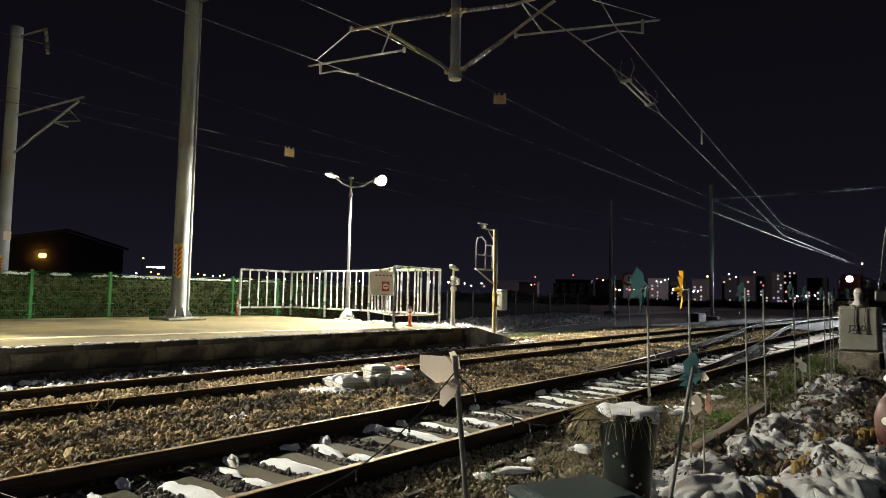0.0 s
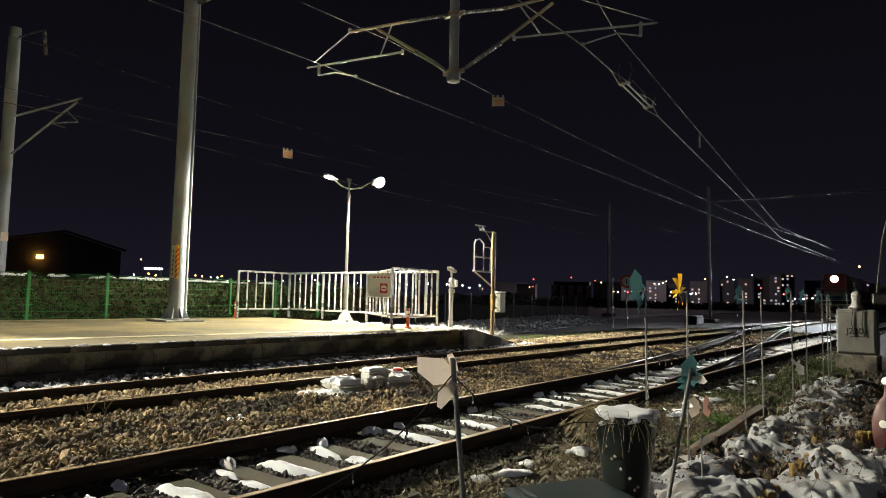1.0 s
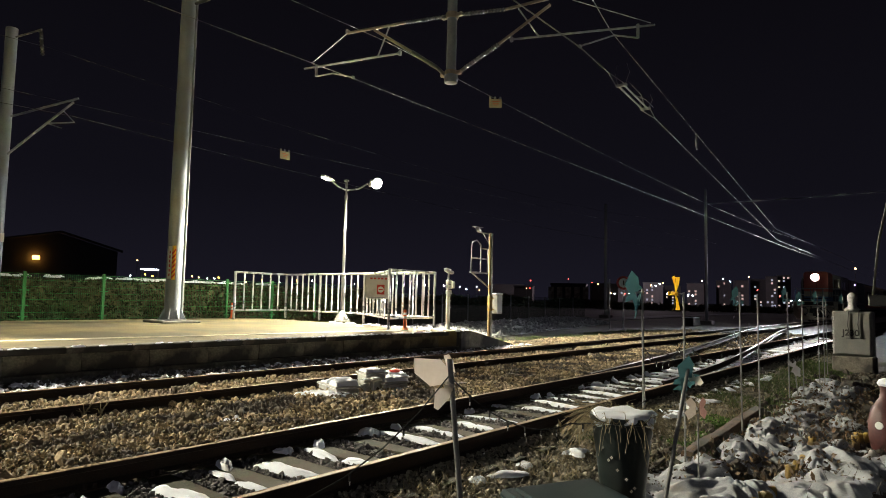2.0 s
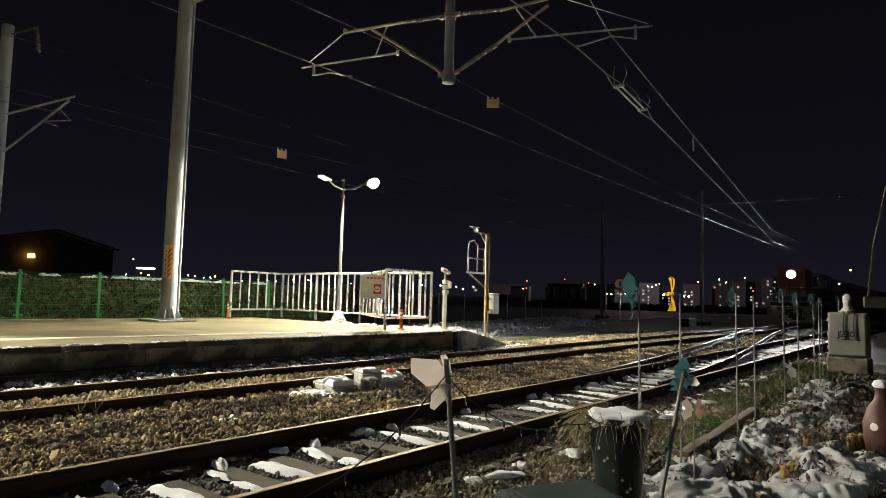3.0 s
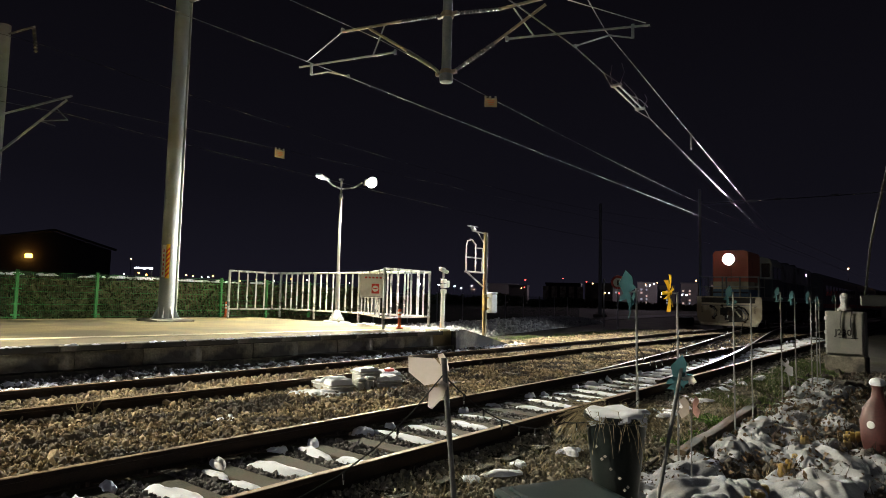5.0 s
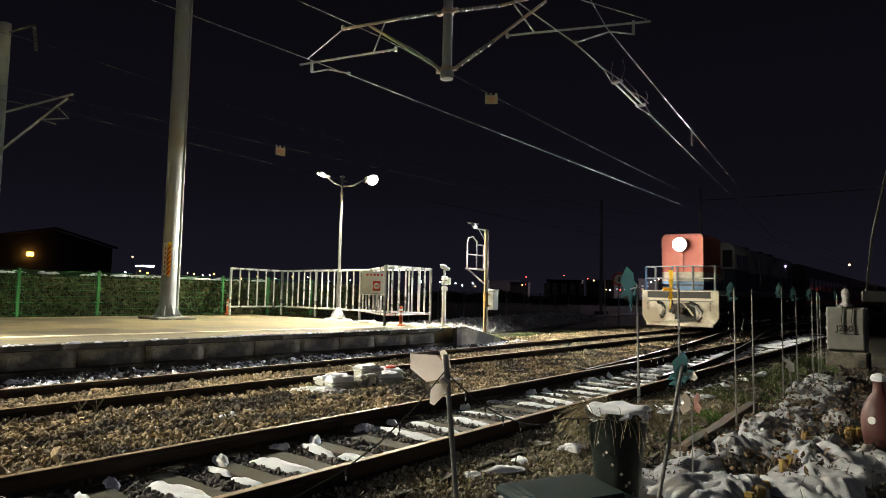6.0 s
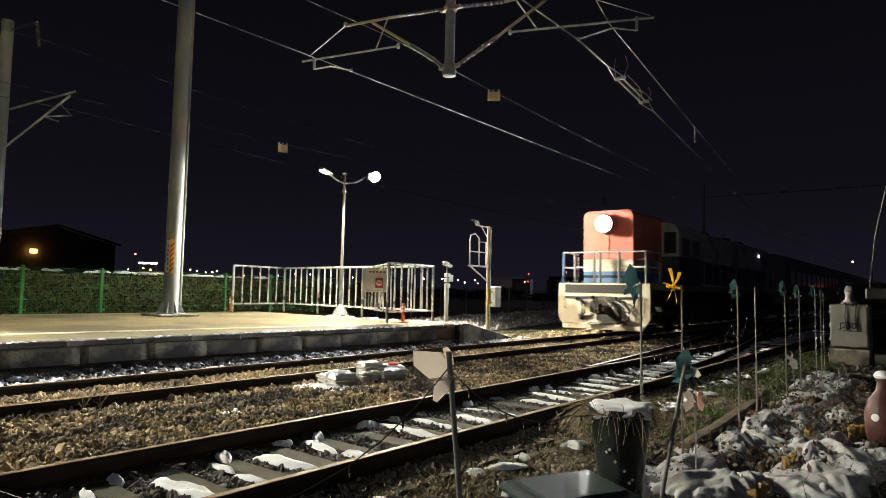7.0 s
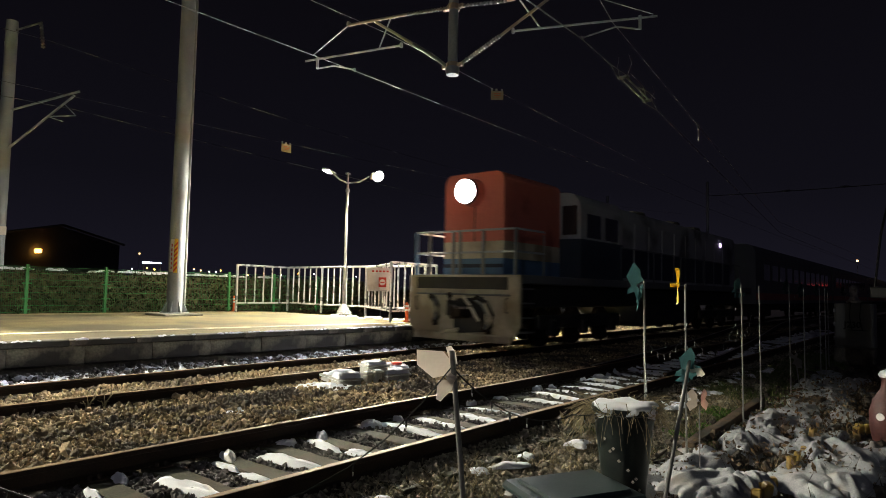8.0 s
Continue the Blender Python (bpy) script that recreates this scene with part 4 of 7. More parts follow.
# portal beam above both tracks that carries the drop tube
portal = thing("portal_beam", "steel lattice beam spanning the tracks overhead", "portal beam", at=(0, 0, 0))
bm = bmesh.new()
for dz in (0.0, 0.55):
    rod(bm, (9.45, 17.3, 9.9 + dz), (8.33, 6.65, 8.2 + dz), 0.05)
    rod(bm, (8.33, 6.65, 8.2 + dz), (7.6, -1.2, 8.2 + dz), 0.05)
part("chord", bm, M_MAST, portal)
bm = bmesh.new()
for k in range(14):
    p0, p1 = Vector((8.33, 6.65, 8.2)).lerp(Vector((7.6, -1.2, 8.2)), k / 14), Vector((8.33, 6.65, 8.2)).lerp(Vector((7.6, -1.2, 8.2)), (k + 1) / 14)
    rod(bm, p0 + Vector((0, 0, 0.55 * (k % 2))), p1 + Vector((0, 0, 0.55 * ((k + 1) % 2))), 0.025, seg=6)
part("lacing", bm, M_MAST, portal)
m_side = thing("catenary_mast", "grey steel mast behind the viewer's side of the tracks", "catenary mast", at=(7.6, -1.3, -0.32))
bm = bmesh.new()
rod(bm, (0, 0, 0), (0, 0, 9.3), 0.2, 0.18, seg=20)
part("shaft", bm, M_MAST, m_side, smooth=True)

m2 = mast("catenary_mast", 6.28, 22.35, -0.3, 9.62, 0.185, 0.165, "grey catenary mast behind the green fence")
tape_band(m2, 0.189, 1.85, 2.55, -106)
bm = bmesh.new()
box(bm, (0.05, -0.17, 3.15), (0.2, 0.02, 0.26))
part("number_plate", bm, M_CREAM, m2, "small pale plate")
bm = bmesh.new()
tip, root_hi, root_lo = Vector((1.36, -1.75, 7.45)), Vector((0.1, -0.15, 6.85)), Vector((0.08, -0.15, 5.68))
rod(bm, root_hi, tip, 0.035)
rod(bm, root_lo, root_lo.lerp(tip, 0.93), 0.035)
rod(bm, root_lo.lerp(tip, 0.55), tip + Vector((-0.05, 0.05, -0.75)), 0.02)
rod(bm, root_lo.lerp(tip, 0.78), tip + Vector((-0.05, 0.05, -0.75)), 0.015)
rod(bm, root_lo.lerp(tip, 0.55) + Vector((0, 0, 0)), tip + Vector((-0.3, 0.3, -0.95)), 0.015)
part("cantilever", bm, M_MAST, m2)
bm = bmesh.new()
rod(bm, (0.05, -0.1, 9.32), (0.55, -0.8, 9.57), 0.03)
insulator(bm, (0.53, -0.78, 9.52), (0.62, -0.8, 8.77), 0.06, 8)
part("feeder_arm", bm, M_INSUL, m2)
wire("feeder_wire", "faint overhead feeder wire behind the platform", sagging((-30, 23.0, 9.4), (7.05, 21.5, 8.75), 8, 0.3) + sagging((7.05, 21.5, 8.75), (60, 20, 9.0), 14, 1.0)[1:], 0.008, M_FARWIRE)
wire("feeder_wire", "faint overhead wire behind the platform", sagging((-30, 22.0, 6.5), (7.5, 20.55, 6.55), 8, 0.2) + sagging((7.5, 20.55, 6.55), (60, 20, 6.3), 14, 0.5)[1:], 0.010, M_FARWIRE)
wire("feeder_wire", "faint overhead wire above the platform", [(-20, 20.5, 6.6), (13.75, 18.5, 6.46), (57, 15.9, 6.5)], 0.006, M_FARWIRE)

# ---- distant masts and portal ----


def far_mast(x, y, h, r, label):
    t = thing("catenary_mast", label, "catenary mast", at=(x, y, -0.3))
    bm = bmesh.new()
    rod(bm, (0, 0, 0.05), (0, 0, h), r, r * 0.85, seg=12)
    part("shaft", bm, M_GALV, t, smooth=True)
    bm = bmesh.new()
    box(bm, (0, 0, 0.12), (1.0, 1.0, 0.45), bevel=0.04)
    part("footing", bm, M_CONCRETE, t)
    return t


far_mast(50.3, 14.75, 10.4, 0.12, "slender grey mast beyond the platform with snow at its foot")
far_mast(57.0, 26.0, 11.0, 0.17, "dark distant catenary mast beside the service road")
far_mast(62.0, 1.0, 10.8, 0.2, "dark distant mast beside the crossover")
bm = bmesh.new()
pipe(bm, sagging((50.3, 14.75, 9.0), (50.0, -6.0, 9.1), 10, 0.15), 0.035, seg=6)
for yy in (2.0, 6.0, 9.5):
    insulator(bm, (50.1, yy, 8.93), (50.1, yy - 0.5, 8.93), 0.09, 5)
solid("cross_span", bm, M_GALV, "span wire across the tracks with insulators", "cross span")

# ---- street lamps on the platform ----


def street_lamp(x, y):
    t = thing("street_lamp", "stainless twin-arm street lamp shining on the platform", "street lamp", "platform lamps", at=(x, y, PLAT))
    bm = bmesh.new()
    rod(bm, (0, 0, 0.02), (0, 0, 1.55), 0.068, 0.068, seg=16)
    lathe(bm, [(0.068, 1.5), (0.082, 1.52), (0.082, 1.58), (0.05, 1.62)], seg=16)
    rod(bm, (0, 0, 1.6), (0, 0, 4.3), 0.048, 0.042, seg=16)
    lathe(bm, [(0.05, 4.1), (0.07, 4.12), (0.07, 4.2), (0.045, 4.24)], seg=16)
    rod(bm, (0, 0, 4.2), (0, 0, 4.72), 0.036, seg=14)
    part("pole", bm, M_ZINC, t, smooth=True)
    bm = bmesh.new()
    lathe(bm, [(0.26, 0.005), (0.27, 0.03), (0.22, 0.12), (0.15, 0.26), (0.10, 0.34), (0.085, 0.36)], seg=20)
    part("base_cover", bm, M_CHROME, t, "flared shiny base cover", smooth=True)
    bm = bmesh.new()
    lathe(bm, [(0.03, 4.70), (0.09, 4.73), (0.09, 4.76), (0.02, 4.8)], seg=14)
    part("finial", bm, M_STAINLESS, t, smooth=True)
    for s, up in ((-1, 0.02), (1, 0.20)):
        bm = bmesh.new()
        pipe(bm, [(0, 0, 4.42), (s * 0.45, -0.1, 4.46 + up * 0.3), (s * 0.80, -0.2, 4.55 + up)], 0.028, seg=8)
        arm = part("arm", bm, M_STAINLESS, t, smooth=True)
        bm = bmesh.new()
        m = Matrix.Rotation(s * radians(-14), 3, "Y") @ Matrix.Rotation(radians(-58 if s > 0 else 12), 3, "X")
        box(bm, (s * 1.06, -0.28, 4.62 + up), (0.56 if s > 0 else 0.46, 0.26, 0.07), m, bevel=0.03)
        head = part("lamp_head", bm, M_GALV, t)
        bm = bmesh.new()
        if s > 0:
            # a dome swells the glowing lens to the size of its glare
            lathe(bm, [(0.19, 0.0), (0.185, 0.05), (0.15, 0.10), (0.08, 0.135), (0.01, 0.145)], (1.12, -0.31, 4.60 + up), (-0.15, -0.72, -0.5), seg=20)
        else:
            box(bm, (-1.14, -0.28, 4.578 + up), (0.24, 0.20, 0.03), m, bevel=0.008)
        part("lens", bm, M_LED, head, "glowing white lens")
    return t


# post and head of the added fill lamp, out of view
bm = bmesh.new()
back_lamp = thing("road_lamp", "grey road lamp at the level crossing", "street lamp", at=(-14.0, -5.3, -0.35))
rod(bm, (0, 0, 0), (0, 0, 5.35), 0.07, 0.05, seg=12)
pipe(bm, [(0, 0, 5.3), (0, 0.4, 5.5), (0, 0.8, 5.51)], 0.03)
part("pole", bm, M_GALV, back_lamp)
bm = bmesh.new()
box(bm, (0, 0.95, 5.51), (0.26, 0.6, 0.08), bevel=0.03)
part("lamp_head", bm, M_GALV, back_lamp)
first = street_lamp(LAMP_ROW[0], 15.88)
for lx in LAMP_ROW[1:]:
    copy_thing(first, Matrix.Translation((lx, 15.88, PLAT)))

# ---- platform-end railing, panel by panel ----


def railing(a, b, n, label, h=1.62):
    a, b = Vector((*a, PLAT)), Vector((*b, PLAT))
    t = thing("railing_panel", label, "railing", "platform railing", at=a)
    d = b - a
    up = Vector((0, 0, 1))
    for k, p in enumerate((Vector(), d)):
        bm = bmesh.new()
        rod(bm, p, p + up * h, 0.042, seg=10)
        part("post", bm, M_STAINLESS, t, smooth=True)
    for z, r in ((h - 0.02, 0.036), (0.30, 0.032)):
        bm = bmesh.new()
        rod(bm, up * z, d + up * z, r, seg=10)
        part("rail", bm, M_STAINLESS, t, smooth=True)
    for k in range(1, n + 1):
        p = d * (k / (n + 1))
        bm = bmesh.new()
        rod(bm, p + up * 0.30, p + up * (h - 0.02), 0.026, seg=8)
        part("baluster", bm, M_STAINLESS, t, smooth=True)
    return t


railing((12.34, 19.05), (14.62, 19.25), 5, "stainless railing panel along the back of the platform")
railing((14.62, 19.25), (14.50, 17.2), 5, "stainless railing panel across the platform end")
railing((14.50, 17.2), (14.45, 14.95), 6, "stainless railing panel across the platform end")
gate = railing((14.45, 14.95), (12.28, 11.75), 6, "stainless gate panel carrying a white no-entry sign", h=1.58)
railing((12.28, 11.75), (14.36, 11.90), 6, "stainless railing panel beside the track")
railing((14.45, 14.95), (14.36, 11.90), 6, "stainless railing panel closing the platform end")

sign = thing("no_entry_sign", "white no-entry sign with a red pictogram on the railing", "sign", at=pose(11.99, 11.93, 1.59, 0, 0, -45))
bm = bmesh.new()
box(bm, (0, -0.05, 0), (0.60, 0.02, 0.62), bevel=0.01)
part("panel", bm, M_WHITE, sign)
for zz in (-0.2, 0.2):
    bm = bmesh.new()
    rod(bm, (0.24, -0.04, zz), (0.332, 0.078, zz), 0.014)
    part("mounting_bracket", bm, M_GALV, sign)
bm = bmesh.new()
box(bm, (0.10, -0.066, -0.07), (0.20, 0.006, 0.26), bevel=0.002)
part("red_square", bm, M_RED, sign, "red pictogram")
bm = bmesh.new()
lathe(bm, [(0.08, 0.0), (0.08, 0.006)], (0.10, -0.070, -0.07), (0, -1, 0), seg=24)
part("white_disc", bm, M_WHITE, sign)
bm = bmesh.new()
box(bm, (0.10, -0.079, -0.07), (0.11, 0.004, 0.03))
part("red_bar", bm, M_RED, sign)
for k in range(5):
    bm = bmesh.new()
    box(bm, (-0.15 + 0.095 * k, -0.063, 0.22), (0.06, 0.005, 0.045))
    part("lettering_bar", bm, M_RED, sign)
bm = bmesh.new()
box(bm, (0.0, -0.063, -0.28), (0.46, 0.005, 0.018))
part("small_print_bar", bm, M_GALV, sign)


def delineator(x, y, label):
    t = thing("traffic_post", label, "traffic post", at=(x, y, PLAT))
    bm = bmesh.new()
    lathe(bm, [(0.10, 0), (0.10, 0.03), (0.055, 0.05), (0.05, 0.10), (0.045, 0.50), (0.03, 0.54)], seg=14)
    part("post", bm, M_ORANGE, t, smooth=True)
    for z in (0.30, 0.40):
        bm = bmesh.new()
        lathe(bm, [(0.0505, z), (0.05, z + 0.06)], seg=14)
        part("reflective_band", bm, M_WHITE, t, smooth=True)
    return t


delineator(12.62, 19.6, "orange flexible traffic post by the fence")
delineator(12.74, 11.58, "orange traffic post with white bands by the railing")

# ---- lineside posts beyond the platform ----
post = thing("sensor_post", "white post with a sensor head and small boxes", "post", at=(14.35, 11.38, 0.3))
bm = bmesh.new()
rod(bm, (0, 0, -0.2), (0, 0, 1.28), 0.062, seg=16)
part("post", bm, M_WHITE, post, smooth=True)
bm = bmesh.new()
for z in (1.2, 1.36, 1.5):
    box(bm, (0.02, 0, z), (0.16, 0.13, 0.12), bevel=0.015)
part("junction_box", bm, M_WHITE, post)
bm = bmesh.new()
rod(bm, (0, 0, 1.3), (0, 0, 1.78), 0.03, seg=10)
part("neck", bm, M_GALV, post)
bm = bmesh.new()
box(bm, (0.02, 0, 1.80), (0.36, 0.14, 0.09), Matrix.Rotation(radians(12), 3, "Y"), bevel=0.03)
cap = part("sensor_head", bm, M_GALV, post)
bm = bmesh.new()
box(bm, (-0.05, 0, 1.86), (0.2, 0.15, 0.05), Matrix.Rotation(radians(12), 3, "Y"), bevel=0.02)
part("snow_cap", bm, M_SNOW, cap, "small cap of snow")
bm = bmesh.new()
box(bm, (0.18, -0.02, 1.42), (0.1, 0.1, 0.2), bevel=0.02)
part("side_lamp", bm, M_WHITE, post)

sig = thing("signal_post", "yellowish steel post with an empty ladder basket and box", "signal post", at=(16.85, 11.68, -0.25))
bm = bmesh.new()
rod(bm, (0, 0, 0), (0, 0, 3.72), 0.045, seg=12)
part("post", bm, M_SIGPOST, sig, smooth=True)
bm = bmesh.new()
rod(bm, (0.078, -0.04, 0.1), (0.078, -0.04, 3.7), 0.026, seg=10)
part("conduit", bm, M_GALV, sig, smooth=True)
bm = bmesh.new()
pipe(bm, [(-0.50, 0, 3.28), (-0.72, 0, 3.42), (-0.95, 0, 3.36), (-1.0, 0, 3.2), (-1.0, 0, 2.42)], 0.022)
rod(bm, (-0.5, 0, 3.30), (-0.5, 0, 2.42), 0.022)
rod(bm, (-0.12, 0, 3.18), (-0.12, 0, 2.42), 0.022)
rod(bm, (-0.5, 0, 3.18), (-0.1, 0, 3.18), 0.02)
rod(bm, (-1.0, 0, 2.85), (-0.1, 0, 2.85), 0.02)
part("basket_rail", bm, M_ZINC, sig, smooth=True)
bm = bmesh.new()
box(bm, (-0.55, 0.0, 2.40), (0.92, 0.14, 0.05), bevel=0.01)
rod(bm, (-0.95, 0, 2.38), (-0.05, 0, 1.95), 0.025)
part("basket_floor", bm, M_ZINC, sig)
bm = bmesh.new()
rod(bm, (0, 0, 3.68), (-0.72, 0, 3.70), 0.022)
rod(bm, (0, 0, 3.3), (-0.4, 0, 3.68), 0.015)
part("camera_arm", bm, M_ZINC, sig)
bm = bmesh.new()
rod(bm, (-0.85, -0.1, 3.78), (-0.5, 0.05, 3.75), 0.055, seg=12)
box(bm, (-0.72, -0.02, 3.835), (0.42, 0.13, 0.02), bevel=0.005)
part("camera_housing", bm, M_GALV, sig)
bm = bmesh.new()
box(bm, (0.32, -0.1, 1.42), (0.30, 0.22, 0.62), bevel=0.02)
cabinet_box = part("equipment_box", bm, M_CAB, sig, "grey equipment box")
bm = bmesh.new()
box(bm, (0.32, -0.1, 1.76), (0.34, 0.26, 0.05), bevel=0.02)
part("snow_cap", bm, M_SNOW, cabinet_box)
bm = bmesh.new()
box(bm, (-0.05, -0.07, 1.45), (0.16, 0.1, 0.5), bevel=0.01)
for z in (1.25, 1.6):
    box(bm, (0.1, -0.06, z), (0.5, 0.05, 0.05))
part("yellow_bracket", bm, M_OCHRE, sig, "yellow bracket")

# ---- green mesh fence with a dry hedge behind it ----


def fence_panel(x0, x1, y, z, h, material=M_GREEN):
    t = thing("fence_panel", "green wire mesh fence panel in front of a dry hedge", "fence", "green fence", at=(x0, y, z))
    bm = bmesh.new()
    box(bm, (0, 0, h / 2), (0.075, 0.075, h), bevel=0.006)
    part("post", bm, material, t)
    for zz in (h - 0.12, h - 0.52, h - 0.95, h - 1.25):
        bm = bmesh.new()
        box(bm, (0, -0.045, zz), (0.24, 0.02, 0.035))
        part("clamp", bm, material, t)
    w = x1 - x0
    bm = bmesh.new()
    for k in range(int(w / 0.055)):
        box(bm, (0.05 + 0.055 * k, -0.03, h / 2), (0.0036, 0.0036, h - 0.08))
    for k in range(8):
        box(bm, (w / 2, -0.024, 0.1 + (h - 0.16) * k / 7), (w, 0.008, 0.008))
    part("wire_mesh", bm, material, t)
    return t


FX = [-1.9, 0.2, 2.25, 4.3, 6.36, 8.46, 10.55, 12.64, 14.55, 16.6, 18.7]
for a, b in zip(FX, FX[1:]):
    fence_panel(a, b, 20.0, 0.40, 1.42)
M_DARKGREEN = mat("dark_green_mesh", (0.02, 0.06, 0.03), (0.03, 0.09, 0.045), 0.6, scale=3, fine=30, bump=0.0)
for k in range(12):
    a = (18.7 + 3.2 * k, 20.6 + 0.34 * k)
    t = thing("fence_panel", "dark green mesh fence panel beyond the platform", "fence", "green fence", at=pose(a[0], a[1] + 3.5, -0.3, 0, 0, 6))
    bm = bmesh.new()
    box(bm, (0, 0, 0.95), (0.07, 0.07, 1.9))
    part("post", bm, M_GALV, t)
    bm = bmesh.new()
    for q in range(30):
        box(bm, (0.1 + 0.105 * q, 0, 0.95), (0.012, 0.012, 1.8))
    for q in range(7):
        box(bm, (1.6, 0, 0.1 + 0.28 * q), (3.2, 0.012, 0.012))
    part("wire_mesh", bm, M_DARKGREEN, t)


def leaf_mass(name, label, material, spots, size, category):
    """Many small leaves as one mesh."""
    n = len(spots)
    a, b = rng.standard_normal((n, 3)), rng.standard_normal((n, 3))
    a /= np.linalg.norm(a, axis=1, keepdims=True)
    b -= a * (a * b).sum(1, keepdims=True)
    b /= np.linalg.norm(b, axis=1, keepdims=True)
    s = size * (0.6 + 0.9 * rng.random((n, 1)))
    p = np.asarray(spots)
    v = np.stack([p - a * s, p + b * s * 0.5, p + a * s, p - b * s * 0.5], 1).reshape(-1, 3)
    f = np.arange(n * 4).reshape(n, 4)
    return tagged(new(name, raw_mesh(name, v, f, material)), label, category, kind="stuff")


n = 26000
hx = -2 + 22 * rng.random(n)
hz = rng.random(n)
top_z = 1.36 + 0.16 * (fractal(hx * 0.8, hx * 0 + 3, 4) - 0.5)
leaf_mass("hedge", "dense dry brown-green hedge behind the fence", M_HEDGE, np.stack([hx, 20.35 + 0.6 * rng.random(n), 0.3 + hz * top_z], -1), 0.06, "hedge")
bm = bmesh.new()
box(bm, (9, 20.75, 0.85), (22, 0.35, 1.5))
solid("hedge_core", bm, M_HEDGE, "dark twiggy inside of the hedge", "hedge", kind="stuff")
tops = {"v": [], "f": [], "n": 0}
for k in range(42):
    sx = 6 + 8.8 * rng.random()
    snow_blob(tops, sx, 20.5 + 0.25 * rng.random(), 1.66 + 0.05 * rng.random(), 0.1 + 0.3 * rng.random() * (1.6 if 10 < sx < 13 else 0.5), 0.12, 0.06, 0, rng.random() * 9)
blob_object("hedge_snow", tops, M_SNOW, "snow lying along the top of the hedge")

# ---- lineside boxes between the tracks ----


def snowy_box(x, y, turn, sx, sy, sz, cap, label, lid=True):
    t = thing("trackside_box", label, "trackside box", "boxes between the tracks", at=pose(x, y, BED - 0.01, 0, 0, turn))
    bm = bmesh.new()
    box(bm, (0, 0, sz / 2), (sx, sy, sz), bevel=0.02)
    body = part("body", bm, M_BOXGREY, t)
    if lid:
        bm = bmesh.new()
        box(bm, (0, 0, sz + 0.015), (sx + 0.05, sy + 0.05, 0.04), bevel=0.015)
        part("lid", bm, M_BOXGREY, t)
    bm = bmesh.new()
    nu, nv = 12, 9
    grid = []
    for i in range(nu):
        row = []
        for j in range(nv):
            u, v = i / (nu - 1) * 2 - 1, j / (nv - 1) * 2 - 1
            r = max(abs(u), abs(v))
            z = sz + 0.03 + cap * math.sqrt(max(0, 1 - r ** 4)) * (0.8 + 0.7 * noise.noise((u * 1.7 + x * 5, v * 1.7, y)) + 0.35 * noise.noise((u * 5 + x * 5, v * 5, y)))
            e = 1.10 + 0.14 * noise.noise((u * 2, v * 2 + x, 3))
            row.append(bm.verts.new((u * sx / 2 * e, v * sy / 2 * e, z if r < 0.99 else sz + 0.0)))
        grid.append(row)
    for i in range(nu - 1):
        for j in range(nv - 1):
            bm.faces.new((grid[i][j], grid[i + 1][j], grid[i + 1][j + 1], grid[i][j + 1]))
    part("snow_cap", bm, M_SNOW, t, "rounded cap of snow", smooth=True)
    return t


snowy_box(6.76, 7.38, -20, 0.38, 0.34, 0.15, 0.09, "low grey cable box under thick snow")
snowy_box(6.92, 7.72, -12, 0.50, 0.28, 0.16, 0.06, "low concrete cable box under snow")
snowy_box(7.36, 7.38, -20, 0.36, 0.34, 0.31, 0.06, "upright grey cable box capped with snow")
snowy_box(7.06, 7.20, -20, 0.10, 0.12, 0.22, 0.02, "slim upright terminal post with snow")
snowy_box(7.19, 7.13, -20, 0.12, 0.12, 0.24, 0.02, "slim upright terminal box with snow")
snowy_box(7.64, 7.20, -20, 0.42, 0.34, 0.16, 0.08, "grey cable box with a round snow cap")
red_cap_box = snowy_box(7.98, 7.46, -20, 0.36, 0.32, 0.19, 0.08, "grey cable box with snow and a red cap")
bm = bmesh.new()
lathe(bm, [(0.09, 0.28), (0.09, 0.31), (0.06, 0.33), (0.02, 0.335)], seg=16)
part("red_cap", bm, M_RED, red_cap_box, "small red cap", smooth=True)
near_snow = {"v": [], "f": [], "n": 0}
for k in range(26):
    snow_blob(near_snow, 6.10 + 0.40 * rng.random(), 7.10 + 0.50 * rng.random(), BED + 0.05, 0.16 + 0.10 * rng.random(), 0.13 + 0.06 * rng.random(), 0.06 + 0.03 * rng.random(), rng.random() * 3, rng.random() * 9)
for k in range(10):
    snow_blob(near_snow, 6.5 + 0.4 * rng.random(), 7.02 + 0.12 * rng.random(), BED + 0.03, 0.07, 0.05, 0.05, rng.random() * 3, rng.random() * 9)
for k in range(9):
    snow_blob(near_snow, 7.2 + 0.42 * rng.random(), 6.95 + 0.12 * rng.random(), BED + 0.04, 0.10, 0.06, 0.06, rng.random() * 3, rng.random() * 9)
blob_object("snow_by_boxes", near_snow, M_SNOW, "lumpy snow round the cable boxes")

# ---- garden pinwheels on steel sticks ----


